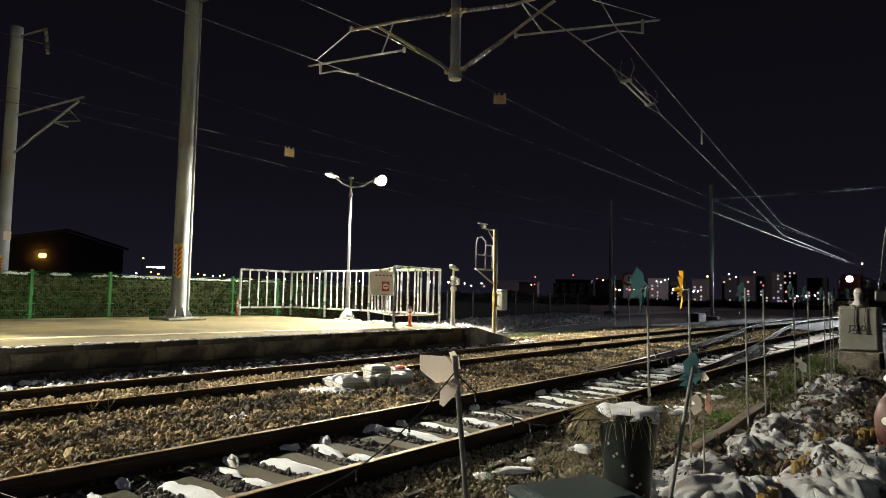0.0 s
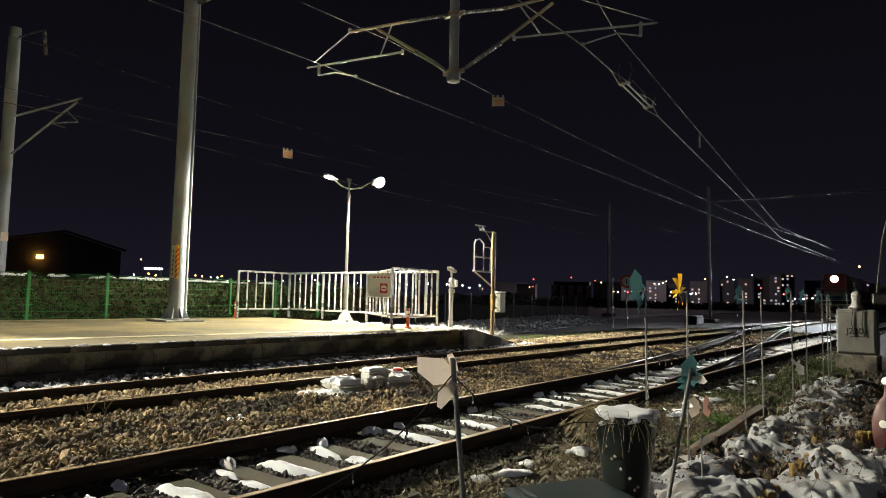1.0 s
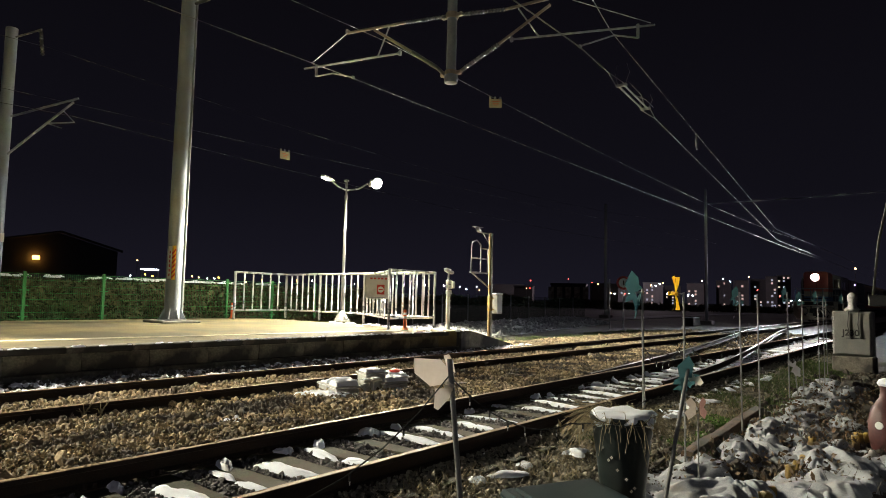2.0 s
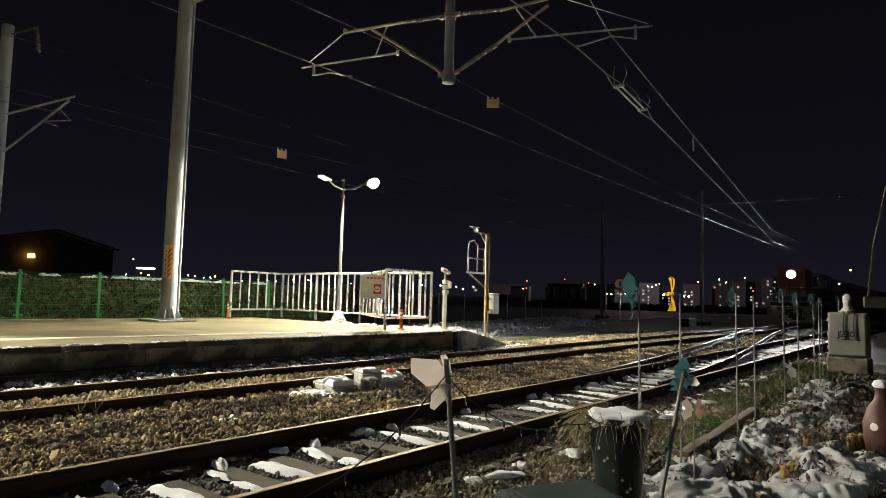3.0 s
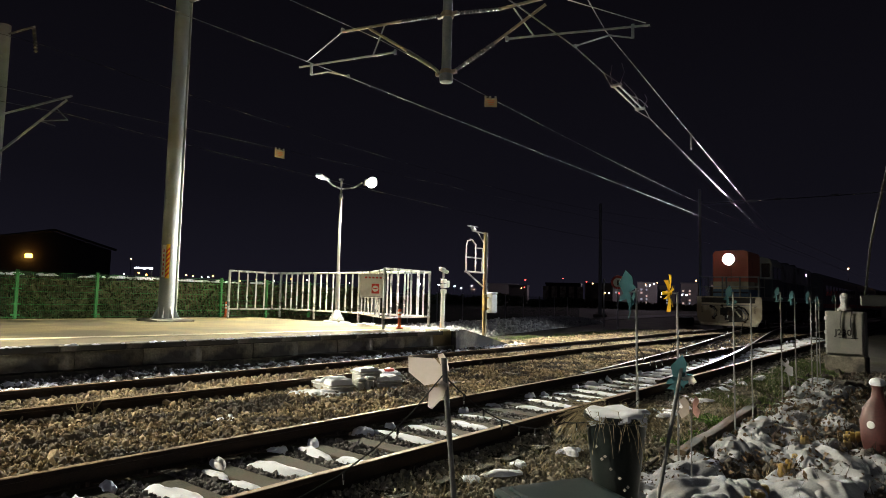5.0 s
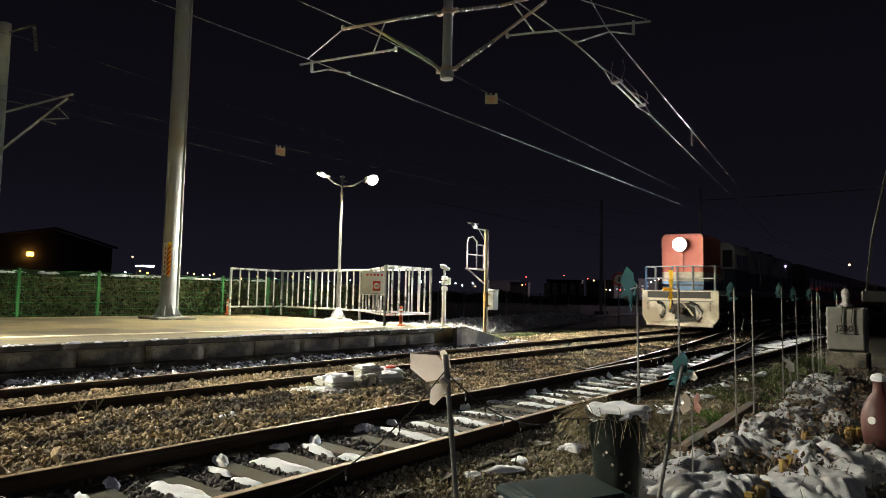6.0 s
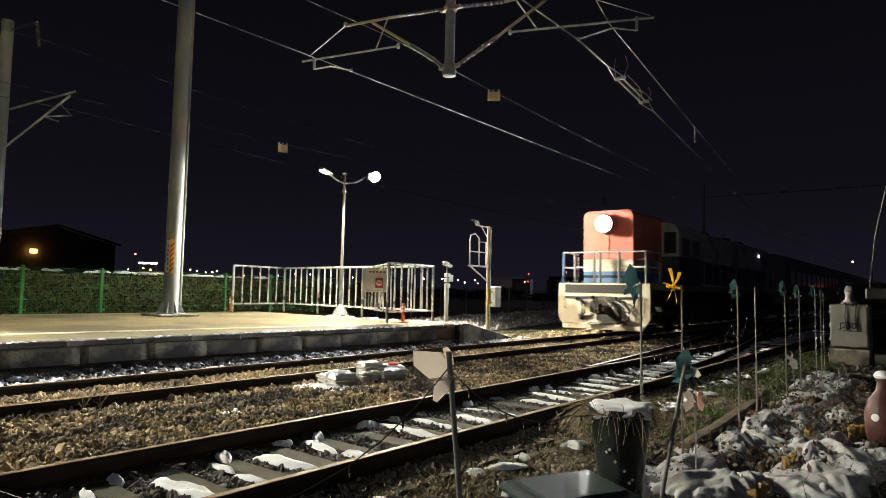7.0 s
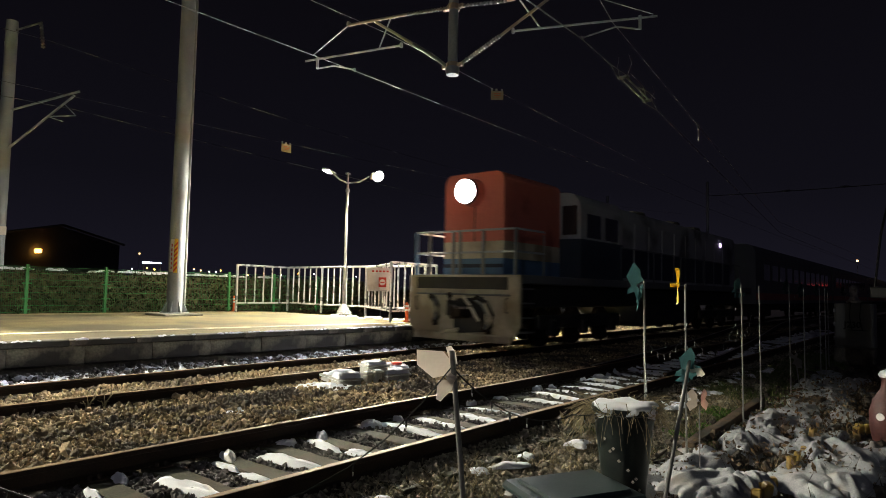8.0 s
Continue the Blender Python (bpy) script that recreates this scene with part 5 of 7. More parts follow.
def star_wheel(name, parent, material, r, blades, label, cup=0.16, twist=0.5):
    """A pinwheel head of curled blades that turns round its local Y axis."""
    hub = thing(name, label, "")
    hub.parent = parent
    for k in range(blades):
        bm = bmesh.new()
        a = TAU * k / blades
        m = Matrix.Rotation(a, 3, "Y")
        rows = []
        for i in range(6):
            u = i / 5
            w = r * (0.04 + 0.075 * u)
            pitch = radians((14 if k in (4, 5, 0) else 74) + 12 * u)
            side = Vector((0, math.sin(pitch), math.cos(pitch))) * w
            mid_ = Vector((r * (0.1 + 0.9 * u), -0.01 - cup * r * u * (1 - u), 0))
            pts = [mid_ - side, mid_ + side]
            rows.append([bm.verts.new(m @ p) for p in pts])
        for p, q in zip(rows, rows[1:]):
            bm.faces.new((p[0], q[0], q[1], p[1]))
        bmesh.ops.solidify(bm, geom=bm.faces[:], thickness=0.004)
        part("blade", bm, material, hub)
    bm = bmesh.new()
    rod(bm, (0, -0.035, 0), (0, 0.06, 0), r * 0.10, seg=12)
    part("cap", bm, material, hub)
    return hub


def stick(name, label, base, top, r=0.0105):
    b, t = Vector(base), Vector(top)
    ob = thing(name, label, "pinwheel", "pinwheels beside the track", at=b)
    bm = bmesh.new()
    rod(bm, (0, 0, -0.02), t - b, r, seg=10)
    part("stick", bm, M_ZINC, ob, "thin grey metal stick", smooth=True)
    return ob


def gz(x, y):
    return float(ground_z(np.array([x]), np.array([y]))[0])


def star_plate(parent, at, pts, material, name="vane", thick=0.006):
    """A flat cut-out vane with thickness."""
    bm = bmesh.new()
    f = bm.faces.new([bm.verts.new((x, 0.0, z)) for x, z in pts])
    bmesh.ops.solidify(bm, geom=[f], thickness=thick)
    ob = part(name, bm, material, parent)
    ob.matrix_basis = at
    return ob


# the nearest: cream vanes seen from the side
near_pin = stick("pinwheel", "large cream plastic pinwheel on a grey metal stick", (2.88, 2.10, -0.3), (2.80, 2.20, 1.012), 0.016)
H = Matrix.Translation((-0.115, 0.14, 1.185)) @ Matrix.Scale(0.76, 4)
face = Matrix.Rotation(radians(-50), 4, "Z")
star_plate(near_pin, H @ face @ Matrix.Translation((-0.03, 0, 0.04)), [(-0.16, 0.13), (0.035, 0.12), (0.115, 0.03), (0.09, -0.05), (-0.035, -0.075), (-0.155, 0.02)], M_CREAMVANE)
star_plate(near_pin, H @ face @ pose(0.055, 0.02, 0.06, 0, 0, 30), [(-0.035, 0.13), (0.01, 0.14), (0.05, 0.09), (0.07, 0.0), (0.0, 0.03)], M_CREAMVANE)
star_plate(near_pin, H @ face @ pose(0.02, -0.01, -0.03, 0, 0, -25), [(-0.055, -0.02), (0.08, -0.01), (0.06, -0.08), (-0.03, -0.175), (-0.065, -0.16)], M_CREAMVANE)
bm = bmesh.new()
rod(bm, (-0.09, 0.10, 1.15), (-0.065, 0.10, 1.17), 0.028, seg=12)
rod(bm, (-0.08, 0.1, 1.165), (-0.08, 0.1, 1.17), 0.008, seg=8)
part("hub", bm, M_CREAM, near_pin)

TEAL_STAR = [(-0.02, 0.24), (0.055, 0.17), (0.065, 0.09), (0.10, 0.055), (0.02, 0.0), (0.075, -0.10), (0.03, -0.20), (-0.01, -0.07), (-0.09, -0.10), (-0.085, -0.05), (-0.045, -0.01), (-0.10, 0.09)]
pin2 = stick("pinwheel", "teal star pinwheel on a tall grey stick", (5.64, 2.20, gz(5.64, 2.2)), (5.60, 2.20, 1.47))
star_plate(pin2, pose(-0.10, 0.06, 1.74, 0, 0, -52), [(x * 0.8, z * 0.85) for x, z in TEAL_STAR], M_TEALVANE)
star_plate(pin2, pose(-0.06, 0.04, 1.62, 10, 20, 10), [(x * 0.65, z * 0.65) for x, z in TEAL_STAR], M_TEALVANE)
bm = bmesh.new()
rod(bm, (-0.09, 0.05, 1.74), (0.0, 0.0, 1.76), 0.008, seg=6)
part("axle", bm, M_GALV, pin2)

pin3 = stick("pinwheel", "yellow flower pinwheel turning on a tall grey stick", (6.80, 2.22, gz(6.8, 2.22)), (6.72, 2.2, 1.46))
wheel_yellow = star_wheel("flower_wheel", pin3, M_PETAL, 0.20, 6, "yellow plastic flower wheel")
WHEEL_AT = (-0.155, 0.05, 1.74)
bm = bmesh.new()
rod(bm, WHEEL_AT, (-0.07, -0.01, 1.74), 0.008, seg=6)
part("axle", bm, M_GALV, pin3)

pin4 = stick("pinwheel", "teal star pinwheel on a leaning grey stick", (4.02, 1.52, gz(4.02, 1.52)), (4.85, 1.56, 0.86), 0.014)
star_plate(pin4, pose(0.80, 0.06, 1.11, 0, 18, -50), [(x * 0.72, z * 0.72) for x, z in TEAL_STAR], M_TEALVANE)
star_plate(pin4, pose(0.80, 0.05, 1.08, 0, 75, -30), [(x * 0.6, z * 0.6) for x, z in TEAL_STAR], M_TEALVANE)
star_plate(pin4, pose(0.86, 0.0, 1.10, 0, 110, -20), [(x * 0.4, z * 0.45) for x, z in TEAL_STAR], M_CREAMVANE)

for px, py, ph, has in ((8.6, 2.12, 1.50, True), (9.62, 2.14, 1.50, False), (11.8, 2.17, 1.57, True), (12.4, 2.06, 1.52, True), (14.3, 2.1, 1.55, True), (15.3, 2.15, 1.55, False), (17.5, 2.4, 1.5, True), (20.5, 2.4, 1.6, True)):
    p = stick("pinwheel" if has else "garden_stick", "dull teal pinwheel on a thin grey stick" if has else "bare grey metal stick strung with small lights", (px + 0.05, py, gz(px, py)), (px, py, ph))
    if has:
        zt = ph - gz(px, py)
        star_plate(p, pose(-0.10, 0.05, zt - 0.06, 0, 15, -50), [(x * 0.5, z * 0.62) for x, z in TEAL_STAR], M_DULLVANE)
        star_plate(p, pose(-0.02, 0.02, zt - 0.14, 0, 80, -30), [(x * 0.36, z * 0.4) for x, z in TEAL_STAR], M_DULLVANE)
low = stick("pinwheel", "small grey plastic pinwheel on a short stick", (12.0, 2.05, gz(12, 2.05)), (11.9, 2.1, 0.30))
star_plate(low, pose(-0.15, 0.05, 0.62, 0, 150, -45), [(x * 0.9, z * 0.8) for x, z in TEAL_STAR], M_GREYVANE)
mini = stick("pinwheel", "small cream and pink plastic butterfly on a stick", (5.6, 1.72, gz(5.6, 1.72)), (5.6, 1.72, 0.42), 0.006)
for s, mm, nm in ((-1, M_CREAM, "cream_wing"), (1, M_VASE, "pink_wing")):
    star_plate(mini, pose(0.02 * s, 0, 0.74, 0, 0, -50 + s * 25), [(s * 0.01, -0.03), (s * 0.07, -0.08), (s * 0.10, -0.02), (s * 0.06, 0.02), (s * 0.09, 0.07), (s * 0.05, 0.11), (s * 0.01, 0.06)], M_CREAM if s < 0 else M_PINK, nm)

# string of small lights tied from stick to stick
lights = thing("string_lights", "black cable with small clear bulbs tied between the sticks", "string lights")
SPANS = [((0.35, 2.3, 0.95), (2.80, 2.2, 0.92), 0.5), ((2.80, 2.2, 0.92), (4.05, 2.1, 0.50), 0.14), ((4.05, 2.1, 0.50), (4.95, 1.92, 0.58), 0.06), ((4.95, 1.92, 0.58), (5.62, 2.2, 0.95), 0.10), ((5.62, 2.2, 0.95), (6.75, 2.2, 1.0), 0.2), ((6.75, 2.2, 1.0), (8.62, 2.2, 1.0), 0.3), ((8.62, 2.2, 1.0), (9.62, 2.24, 1.1), 0.2)]
for a, b, s in SPANS:
    bm = bmesh.new()
    pipe(bm, sagging(a, b, 10, s), 0.004, seg=5)
    part("cable", bm, M_BLACK, lights, "black cable")
for a, b, s in SPANS:
    for p in sagging(a, b, 7, s)[1:-1]:
        bm = bmesh.new()
        rod(bm, p, p - Vector((0, 0, 0.035)), 0.006, seg=6)
        rod(bm, p - Vector((0, 0, 0.033)), p - Vector((0, 0, 0.055)), 0.005, 0.002, seg=6, idx=1)
        part("bulb", bm, [M_BLACK, M_STAINLESS], lights)
for (px, py), z0, n in (((6.74, 2.2), 0.1, 5), ((12.35, 2.2), 0.3, 9), ((14.3, 2.1), 0.3, 8), ((8.6, 2.2), 0.2, 6)):
    for k in range(n):
        bm = bmesh.new()
        zz = z0 + 1.2 * k / n
        rod(bm, (px - 0.03, py - 0.02, zz), (px - 0.03 + 0.02 * math.sin(k), py - 0.02, zz - 0.03), 0.006, 0.004, seg=6)
        part("bulb", bm, M_STAINLESS, lights)

# ---- flower pot ----
pot = thing("flower_pot", "tall dark green flower pot heaped with snow", "flower pot", at=(4.53, 1.93, -0.36))
bm = bmesh.new()
lathe(bm, [(0.13, 0), (0.133, 0.03), (0.15, 0.25), (0.19, 0.6), (0.222, 0.84), (0.235, 0.845), (0.235, 0.885), (0.215, 0.885), (0.205, 0.82)], seg=28)
part("body", bm, M_POT, pot, smooth=True)
for k in range(11):
    bm = bmesh.new()
    a, z = radians(150 + 130 * ((k * 0.618) % 1)), 0.2 + 0.55 * ((k * 0.37) % 1)
    r = 0.132 + (0.222 - 0.132) * z / 0.84 + 0.002
    for q in range(4):
        b = TAU * q / 4
        p = Vector((r * math.cos(a), r * math.sin(a), z)) + Vector((-math.sin(a) * 0.007 * math.cos(b), math.cos(a) * 0.007 * math.cos(b), 0.007 * math.sin(b)))
        box(bm, p, (0.008, 0.008, 0.008), Matrix.Rotation(a, 3, "Z"), bevel=0.002)
    part("flower_print", bm, M_CREAM, pot, "small pale printed flowers")
bm = bmesh.new()
rings = []
for i in range(9):
    u = i / 8
    row = []
    for k in range(26):
        a = TAU * k / 26
        e = 1 + 0.24 * noise.noise((math.cos(a) * 3, math.sin(a) * 3, 7 + u)) + 0.07 * noise.noise((math.cos(a) * 8, math.sin(a) * 8, 3 * u))
        drop_z = -0.16 * max(0, noise.noise((math.cos(a) * 1.5 + 4, math.sin(a) * 1.5, 2))) if i == 0 else 0
        r = 0.232 * math.sqrt(max(0, 1 - u ** 5)) * e
        row.append(bm.verts.new((r * math.cos(a), r * math.sin(a), 0.845 + drop_z + 0.065 * math.sin(u * math.pi / 2) + 0.16 * r * noise.noise((math.cos(a) * r * 9, math.sin(a) * r * 9, 3)))))
    rings.append(row)
for p, q in zip(rings, rings[1:]):
    for k in range(26):
        bm.faces.new((p[k], p[(k + 1) % 26], q[(k + 1) % 26], q[k]))
bm.faces.new(rings[0][::-1])
part("snow_mound", bm, M_SNOW, pot, "rounded heap of snow", smooth=True)
bm = bmesh.new()
rng_pot = random.Random(3)
for k in range(320):
    a = rng_pot.uniform(0, TAU)
    if rng_pot.random() < 0.5:
        a = rng_pot.uniform(-0.6, 1.9)
    r, ln = 0.22, rng_pot.uniform(0.08, 0.26)
    p = Vector((r * math.cos(a), r * math.sin(a), 0.84))
    d = Vector((math.cos(a + rng_pot.uniform(-0.8, 0.8)), math.sin(a + rng_pot.uniform(-0.8, 0.8)), rng_pot.uniform(-0.9, 0.9))).normalized()
    pipe(bm, [p, p + d * ln * 0.5 + Vector((0, 0, 0.02)), p + d * ln - Vector((0, 0, 0.05))], 0.0018, seg=4)
part("dry_stem_tuft", bm, M_STRAW, pot, "dry hanging stems")
bm = bmesh.new()
for k in range(26):
    side = 1 if k % 2 else -1
    base = Vector((-0.16, 0.30, 0.80)) + Vector((rng_pot.uniform(-0.12, 0.06), rng_pot.uniform(-0.1, 0.12), rng_pot.uniform(-0.05, 0.05)))
    d = Vector((rng_pot.uniform(-1, 0.3), rng_pot.uniform(-0.2, 0.8), rng_pot.uniform(-1, -0.1))).normalized()
    s = Vector((-d.y, d.x, 0.2)).normalized() * 0.014
    vs = [bm.verts.new(p) for p in (base, base + d * 0.05 + s, base + d * 0.11, base + d * 0.05 - s)]
    bm.faces.new(vs)
part("withered_foliage", bm, M_STRAW, pot, "withered pale leaves")

# ---- green lidded bin in front of the pot ----
bin_t = thing("storage_bin", "dark green plastic bin with a glossy lid", "bin", at=pose(3.54, 1.84, -0.315, 2.5, 0, -26))
bm = bmesh.new()
box(bm, (0, 0, 0.22), (0.62, 0.46, 0.44), bevel=0.03)
part("body", bm, M_POT, bin_t)
bm = bmesh.new()
box(bm, (0, 0, 0.465), (0.70, 0.54, 0.06), bevel=0.022)
box(bm, (0, 0, 0.502), (0.56, 0.40, 0.03), bevel=0.012)
part("lid", bm, M_LID, bin_t, "glossy green lid", smooth=False)
bin_snow = {"v": [], "f": [], "n": 0}
for k in range(7):
    snow_blob(bin_snow, 4.02 + 0.10 * rng.random() - k * 0.03, 1.85 + 0.09 * k, -0.05 + 0.02 * rng.random(), 0.14, 0.06, 0.06, 2.0, rng.random() * 9)
blob_object("snow_on_rubble", bin_snow, M_DIRTYSNOW, "snow ridge behind the green bin")

# ---- snowy rubble garden beside the track ----


def cover_z(x, y):
    f = fractal(x * 0.95 + 3, y * 1.5, 21, 3)
    g = fractal(x * 2.6, y * 3.2, 33, 3)
    k = fractal(x * 9.0 + 2, y * 9.0, 71, 2)
    near = np.clip((7.4 - x) / 1.6, 0, 1) * np.clip((1.75 - y) / 0.5, 0, 1)
    h = (f - 0.50) * 0.80 + (g - 0.5) * 0.42 + (k - 0.5) * 0.05 - 0.03 + 0.05 * near - 0.13 * np.clip((x - 7.2) / 1.5, 0, 1) * np.clip((1.75 - y) / 0.35, 0, 1)
    fade = np.clip((2.35 - y + 0.25 * (g - 0.5)) / 0.35, -0.6, 1) * np.clip((x - 4.6) / 0.5, 0, 1)
    far = np.clip((20 - x) / 3, 0, 1)
    h = np.where(fade < 0, fade * 0.2, h * fade) * far - (1 - far) * 0.1
    billow = 1 - np.abs(2 * value_noise(x * 2.3 + 7, y * 3.0 + 5, 90) - 1)
    return ground_z(x, y) + np.where(h > 0, 0.20 * np.sqrt(np.clip(h, 0, 1)) + 0.10 * (g - 0.5) + 0.07 * (billow - 0.4) * np.clip(h * 6, 0, 1) + 0.012 * (k - 0.5), h * 1.3)


cover = new("snow_cover", sheet("snow_cover", np.arange(4.6, 16, 0.028), np.arange(-1.2, 2.5, 0.028), cover_z, M_OLDSNOW))
tagged(cover, "patchy half-melted snow draped over rubble", "snow", kind="stuff")
n = 3000
rx, ry = 4.6 + 14 * rng.random(n) ** 1.3, -0.8 + 3.3 * rng.random(n)
stones("rubble", "dark rubble and broken stones in the snow", np.stack([rx, ry, ground_z(rx, ry) + 0.02], -1), 0.032, M_ROCK, sink=0.25, spread=0.6)


def boulder(x, y, s, seed, snowy, label):
    t = thing("rock", label, "rock", "rocks in the snow", at=(x, y, gz(x, y) - 0.03))
    bm = bmesh.new()
    bmesh.ops.create_icosphere(bm, subdivisions=4, radius=1.0)
    for v in bm.verts:
        k = 1 + 0.35 * noise.noise(v.co * 1.3 + Vector((seed, 0, 0))) + 0.22 * noise.noise(v.co * 3.5 + Vector((seed, 4, 0))) + 0.12 * noise.noise(v.co * 9 + Vector((seed, 4, 0)))
        v.co = Vector((v.co.x * s[0], v.co.y * s[1], max(-0.1, v.co.z) * s[2])) * k
    part("stone", bm, M_ROCK, t, smooth=True)
    if snowy:
        bm = bmesh.new()
        bmesh.ops.create_icosphere(bm, subdivisions=4, radius=1.0)
        for v in bm.verts:
            k = 1 + 0.35 * noise.noise(v.co * 1.3 + Vector((seed, 0, 0))) + 0.20 * noise.noise(v.co * 3.5 + Vector((seed, 4, 0))) + 0.06 * noise.noise(v.co * 8 + Vector((seed, 9, 0)))
            up = v.co.z
            v.co = Vector((v.co.x * s[0] * 1.02, v.co.y * s[1] * 1.02, max(0.25, v.co.z) * s[2] * 1.10)) * k - Vector((0, 0, 0.03 * (up < 0.4)))
        part("snow_cap", bm, M_OLDSNOW, t, "cap of old snow", smooth=True)
    return t


for i, (bx, by, sx, sy, sz) in enumerate(((11.4, 1.75, 0.34, 0.26, 0.20), (13.0, 1.65, 0.42, 0.30, 0.26), (14.6, 1.55, 0.40, 0.32, 0.22), (10.2, 1.2, 0.3, 0.24, 0.16), (12.0, 0.95, 0.36, 0.3, 0.22))):
    boulder(bx, by, (sx, sy, sz), i * 2.3, i % 2 == 1, "dark lump of rubble with snow on top" if i % 2 else "dark bare lump of rubble")

# pillows of old snow that sag over the rubble, with dark gaps between them
heap = thing("snow_bank", "pillowy old snow sagging over dark rubble", "snow")


def pillow(*shape):
    out = {"v": [], "f": [], "n": 0}
    snow_blob(out, *shape)
    ob = new("snow_lump", raw_mesh("snow_lump", np.concatenate(out["v"]), np.concatenate(out["f"]), M_OLDSNOW, True))
    ob.parent = heap


for k in range(18):
    u = rng.random() ** 1.1
    px, py = 4.9 + 3.2 * u, -0.4 + 2.0 * rng.random()
    size = 0.14 + 0.26 * rng.random()
    pillow(px, py, gz(px, py) + 0.05 + 0.06 * rng.random(), size * 1.5, size * 0.8, 0.07 + 0.08 * rng.random(), -0.5 + 1.2 * rng.random(), rng.random() * 9, 0.14)
for k in range(17):
    px = 7.9 + 0.42 * k + 0.1 * rng.random()
    py = 1.95 - 0.35 * rng.random() - 0.02 * k * 0.5
    pillow(px, py, gz(px, py) + 0.03 + 0.05 * rng.random(), 0.28 + 0.24 * rng.random(), 0.14 + 0.10 * rng.random(), 0.07 + 0.07 * rng.random(), 0.4 * rng.standard_normal(), rng.random() * 9, 0.16)

for px, py, lx_, ly_, h_, turn_ in ((7.62, 1.90, 0.42, 0.26, 0.16, 0.1), (8.05, 1.72, 0.50, 0.22, 0.15, 0.2), (9.17, 1.93, 0.75, 0.24, 0.17, 0.05), (6.35, 1.98, 0.62, 0.26, 0.12, -0.2), (5.86, 1.62, 0.55, 0.30, 0.16, -0.25), (6.4, 0.82, 0.75, 0.34, 0.16, 0.3), (13.0, 2.1, 0.55, 0.25, 0.16, 0.0)):
    pillow(px, py, gz(px, py) + 0.03, lx_, ly_, h_, turn_, px * 1.7, 0.2)

for (ax, ay, ex, ey, r, lab) in ((6.92, 2.24, 10.35, 2.30, 0.058, "long weathered brown timber beam lying in the snow"),):
    t = thing("timber_beam", lab, "timber", at=(ax, ay, gz(ax, ay) + r * 0.55))
    bm = bmesh.new()
    d = Vector((ex - ax, ey - ay, 0.06))
    side = Vector((-d.y, d.x, 0)).normalized()
    rings = []
    for k in range(33):
        c = d * (k / 32)
        ring = []
        for u, w in ((-1.3, 0.75), (-1.15, 0.95), (0.0, 1.0), (1.15, 0.92), (1.3, 0.7), (1.3, -0.9), (-1.3, -0.9)):
            e = 1 + 0.13 * noise.noise((k * 0.35 + ax, u * 1.5, w * 1.5)) + 0.07 * noise.noise((k * 1.1, u * 3, w * 3))
            ring.append(bm.verts.new(c + side * u * r * e * 0.85 + Vector((0, 0, w * r * e + 0.006 * math.sin(k * 0.35)))))
        rings.append(ring)
    for p, q in zip(rings, rings[1:]):
        for i in range(7):
            bm.faces.new((p[i], p[(i + 1) % 7], q[(i + 1) % 7], q[i]))
    bm.faces.new(rings[0][::-1])
    bm.faces.new(rings[-1])
    bmesh.ops.recalc_face_normals(bm, faces=bm.faces[:])
    part("beam", bm, M_LOG, t)

for k, (yx, yy, s) in enumerate(((5.27, 1.20, 0.10), (5.60, 1.20, 0.09), (5.66, 1.24, 0.085), (5.95, 1.24, 0.085), (6.84, 1.26, 0.08), (7.02, 1.24, 0.08), (7.60, 1.27, 0.085), (7.70, 1.28, 0.08), (7.98, 1.29, 0.085), (8.35, 1.31, 0.085), (9.03, 0.97, 0.10), (9.16, 0.95, 0.10), (9.30, 0.87, 0.09))):
    t = thing("yellow_block", "small faded yellow plastic edging block in the snow", "edging block", "yellow edging", at=pose(yx, yy, gz(yx, yy) + 0.13, 8 * math.sin(k), 9 * math.cos(k * 2), k * 37))
    bm = bmesh.new()
    box(bm, (0, 0, -0.06), (s * 0.95, s * 0.75, s * 0.9 + 0.12), bevel=0.012)
    part("block", bm, M_OCHRE, t)


def blades(name, label, material, x, y, h, lean, category="grass"):
    n = len(x)
    z = ground_z(x, y)
    a = rng.random(n) * TAU
    hh = h * (0.5 + rng.random(n))
    w = 0.004 + 0.004 * rng.random(n)
    dx, dy = np.cos(a) * lean * hh, np.sin(a) * lean * hh
    px, py = -np.sin(a) * w, np.cos(a) * w
    v = np.stack([np.stack([x - px, y - py, z - 0.01], -1), np.stack([x + px, y + py, z - 0.01], -1), np.stack([x + dx, y + dy, z + hh], -1)], 1).reshape(-1, 3)
    return tagged(new(name, raw_mesh(name, v, np.arange(n * 3).reshape(n, 3), material)), label, category, kind="stuff")


n = 42000
gx_, gy_ = 6.5 + 14 * rng.random(n), 2.05 + 1.25 * rng.random(n)
keep = fractal(gx_ * 0.9, gy_ * 1.4, 44) > 0.47
blades("grass", "short green grass along the track edge", M_GRASS, gx_[keep], gy_[keep], 0.06, 0.9)
n = 5200
gx_, gy_ = 7.4 + 2.2 * rng.random(n), 2.25 + 0.5 * rng.random(n)
keep = fractal(gx_ * 2.2, gy_ * 3, 47) > 0.46
M_CLOVER = mat("bright_clover", (0.06, 0.14, 0.02), (0.12, 0.24, 0.045), 0.8, scale=3, fine=40, bump=0.0, island=0.5)
leaf_mass("clover", "bright green clover patches beside the log", M_CLOVER, np.stack([gx_[keep], gy_[keep], ground_z(gx_[keep], gy_[keep]) + 0.05 * rng.random(int(keep.sum()))], -1), 0.018, "clover")
n = 9000
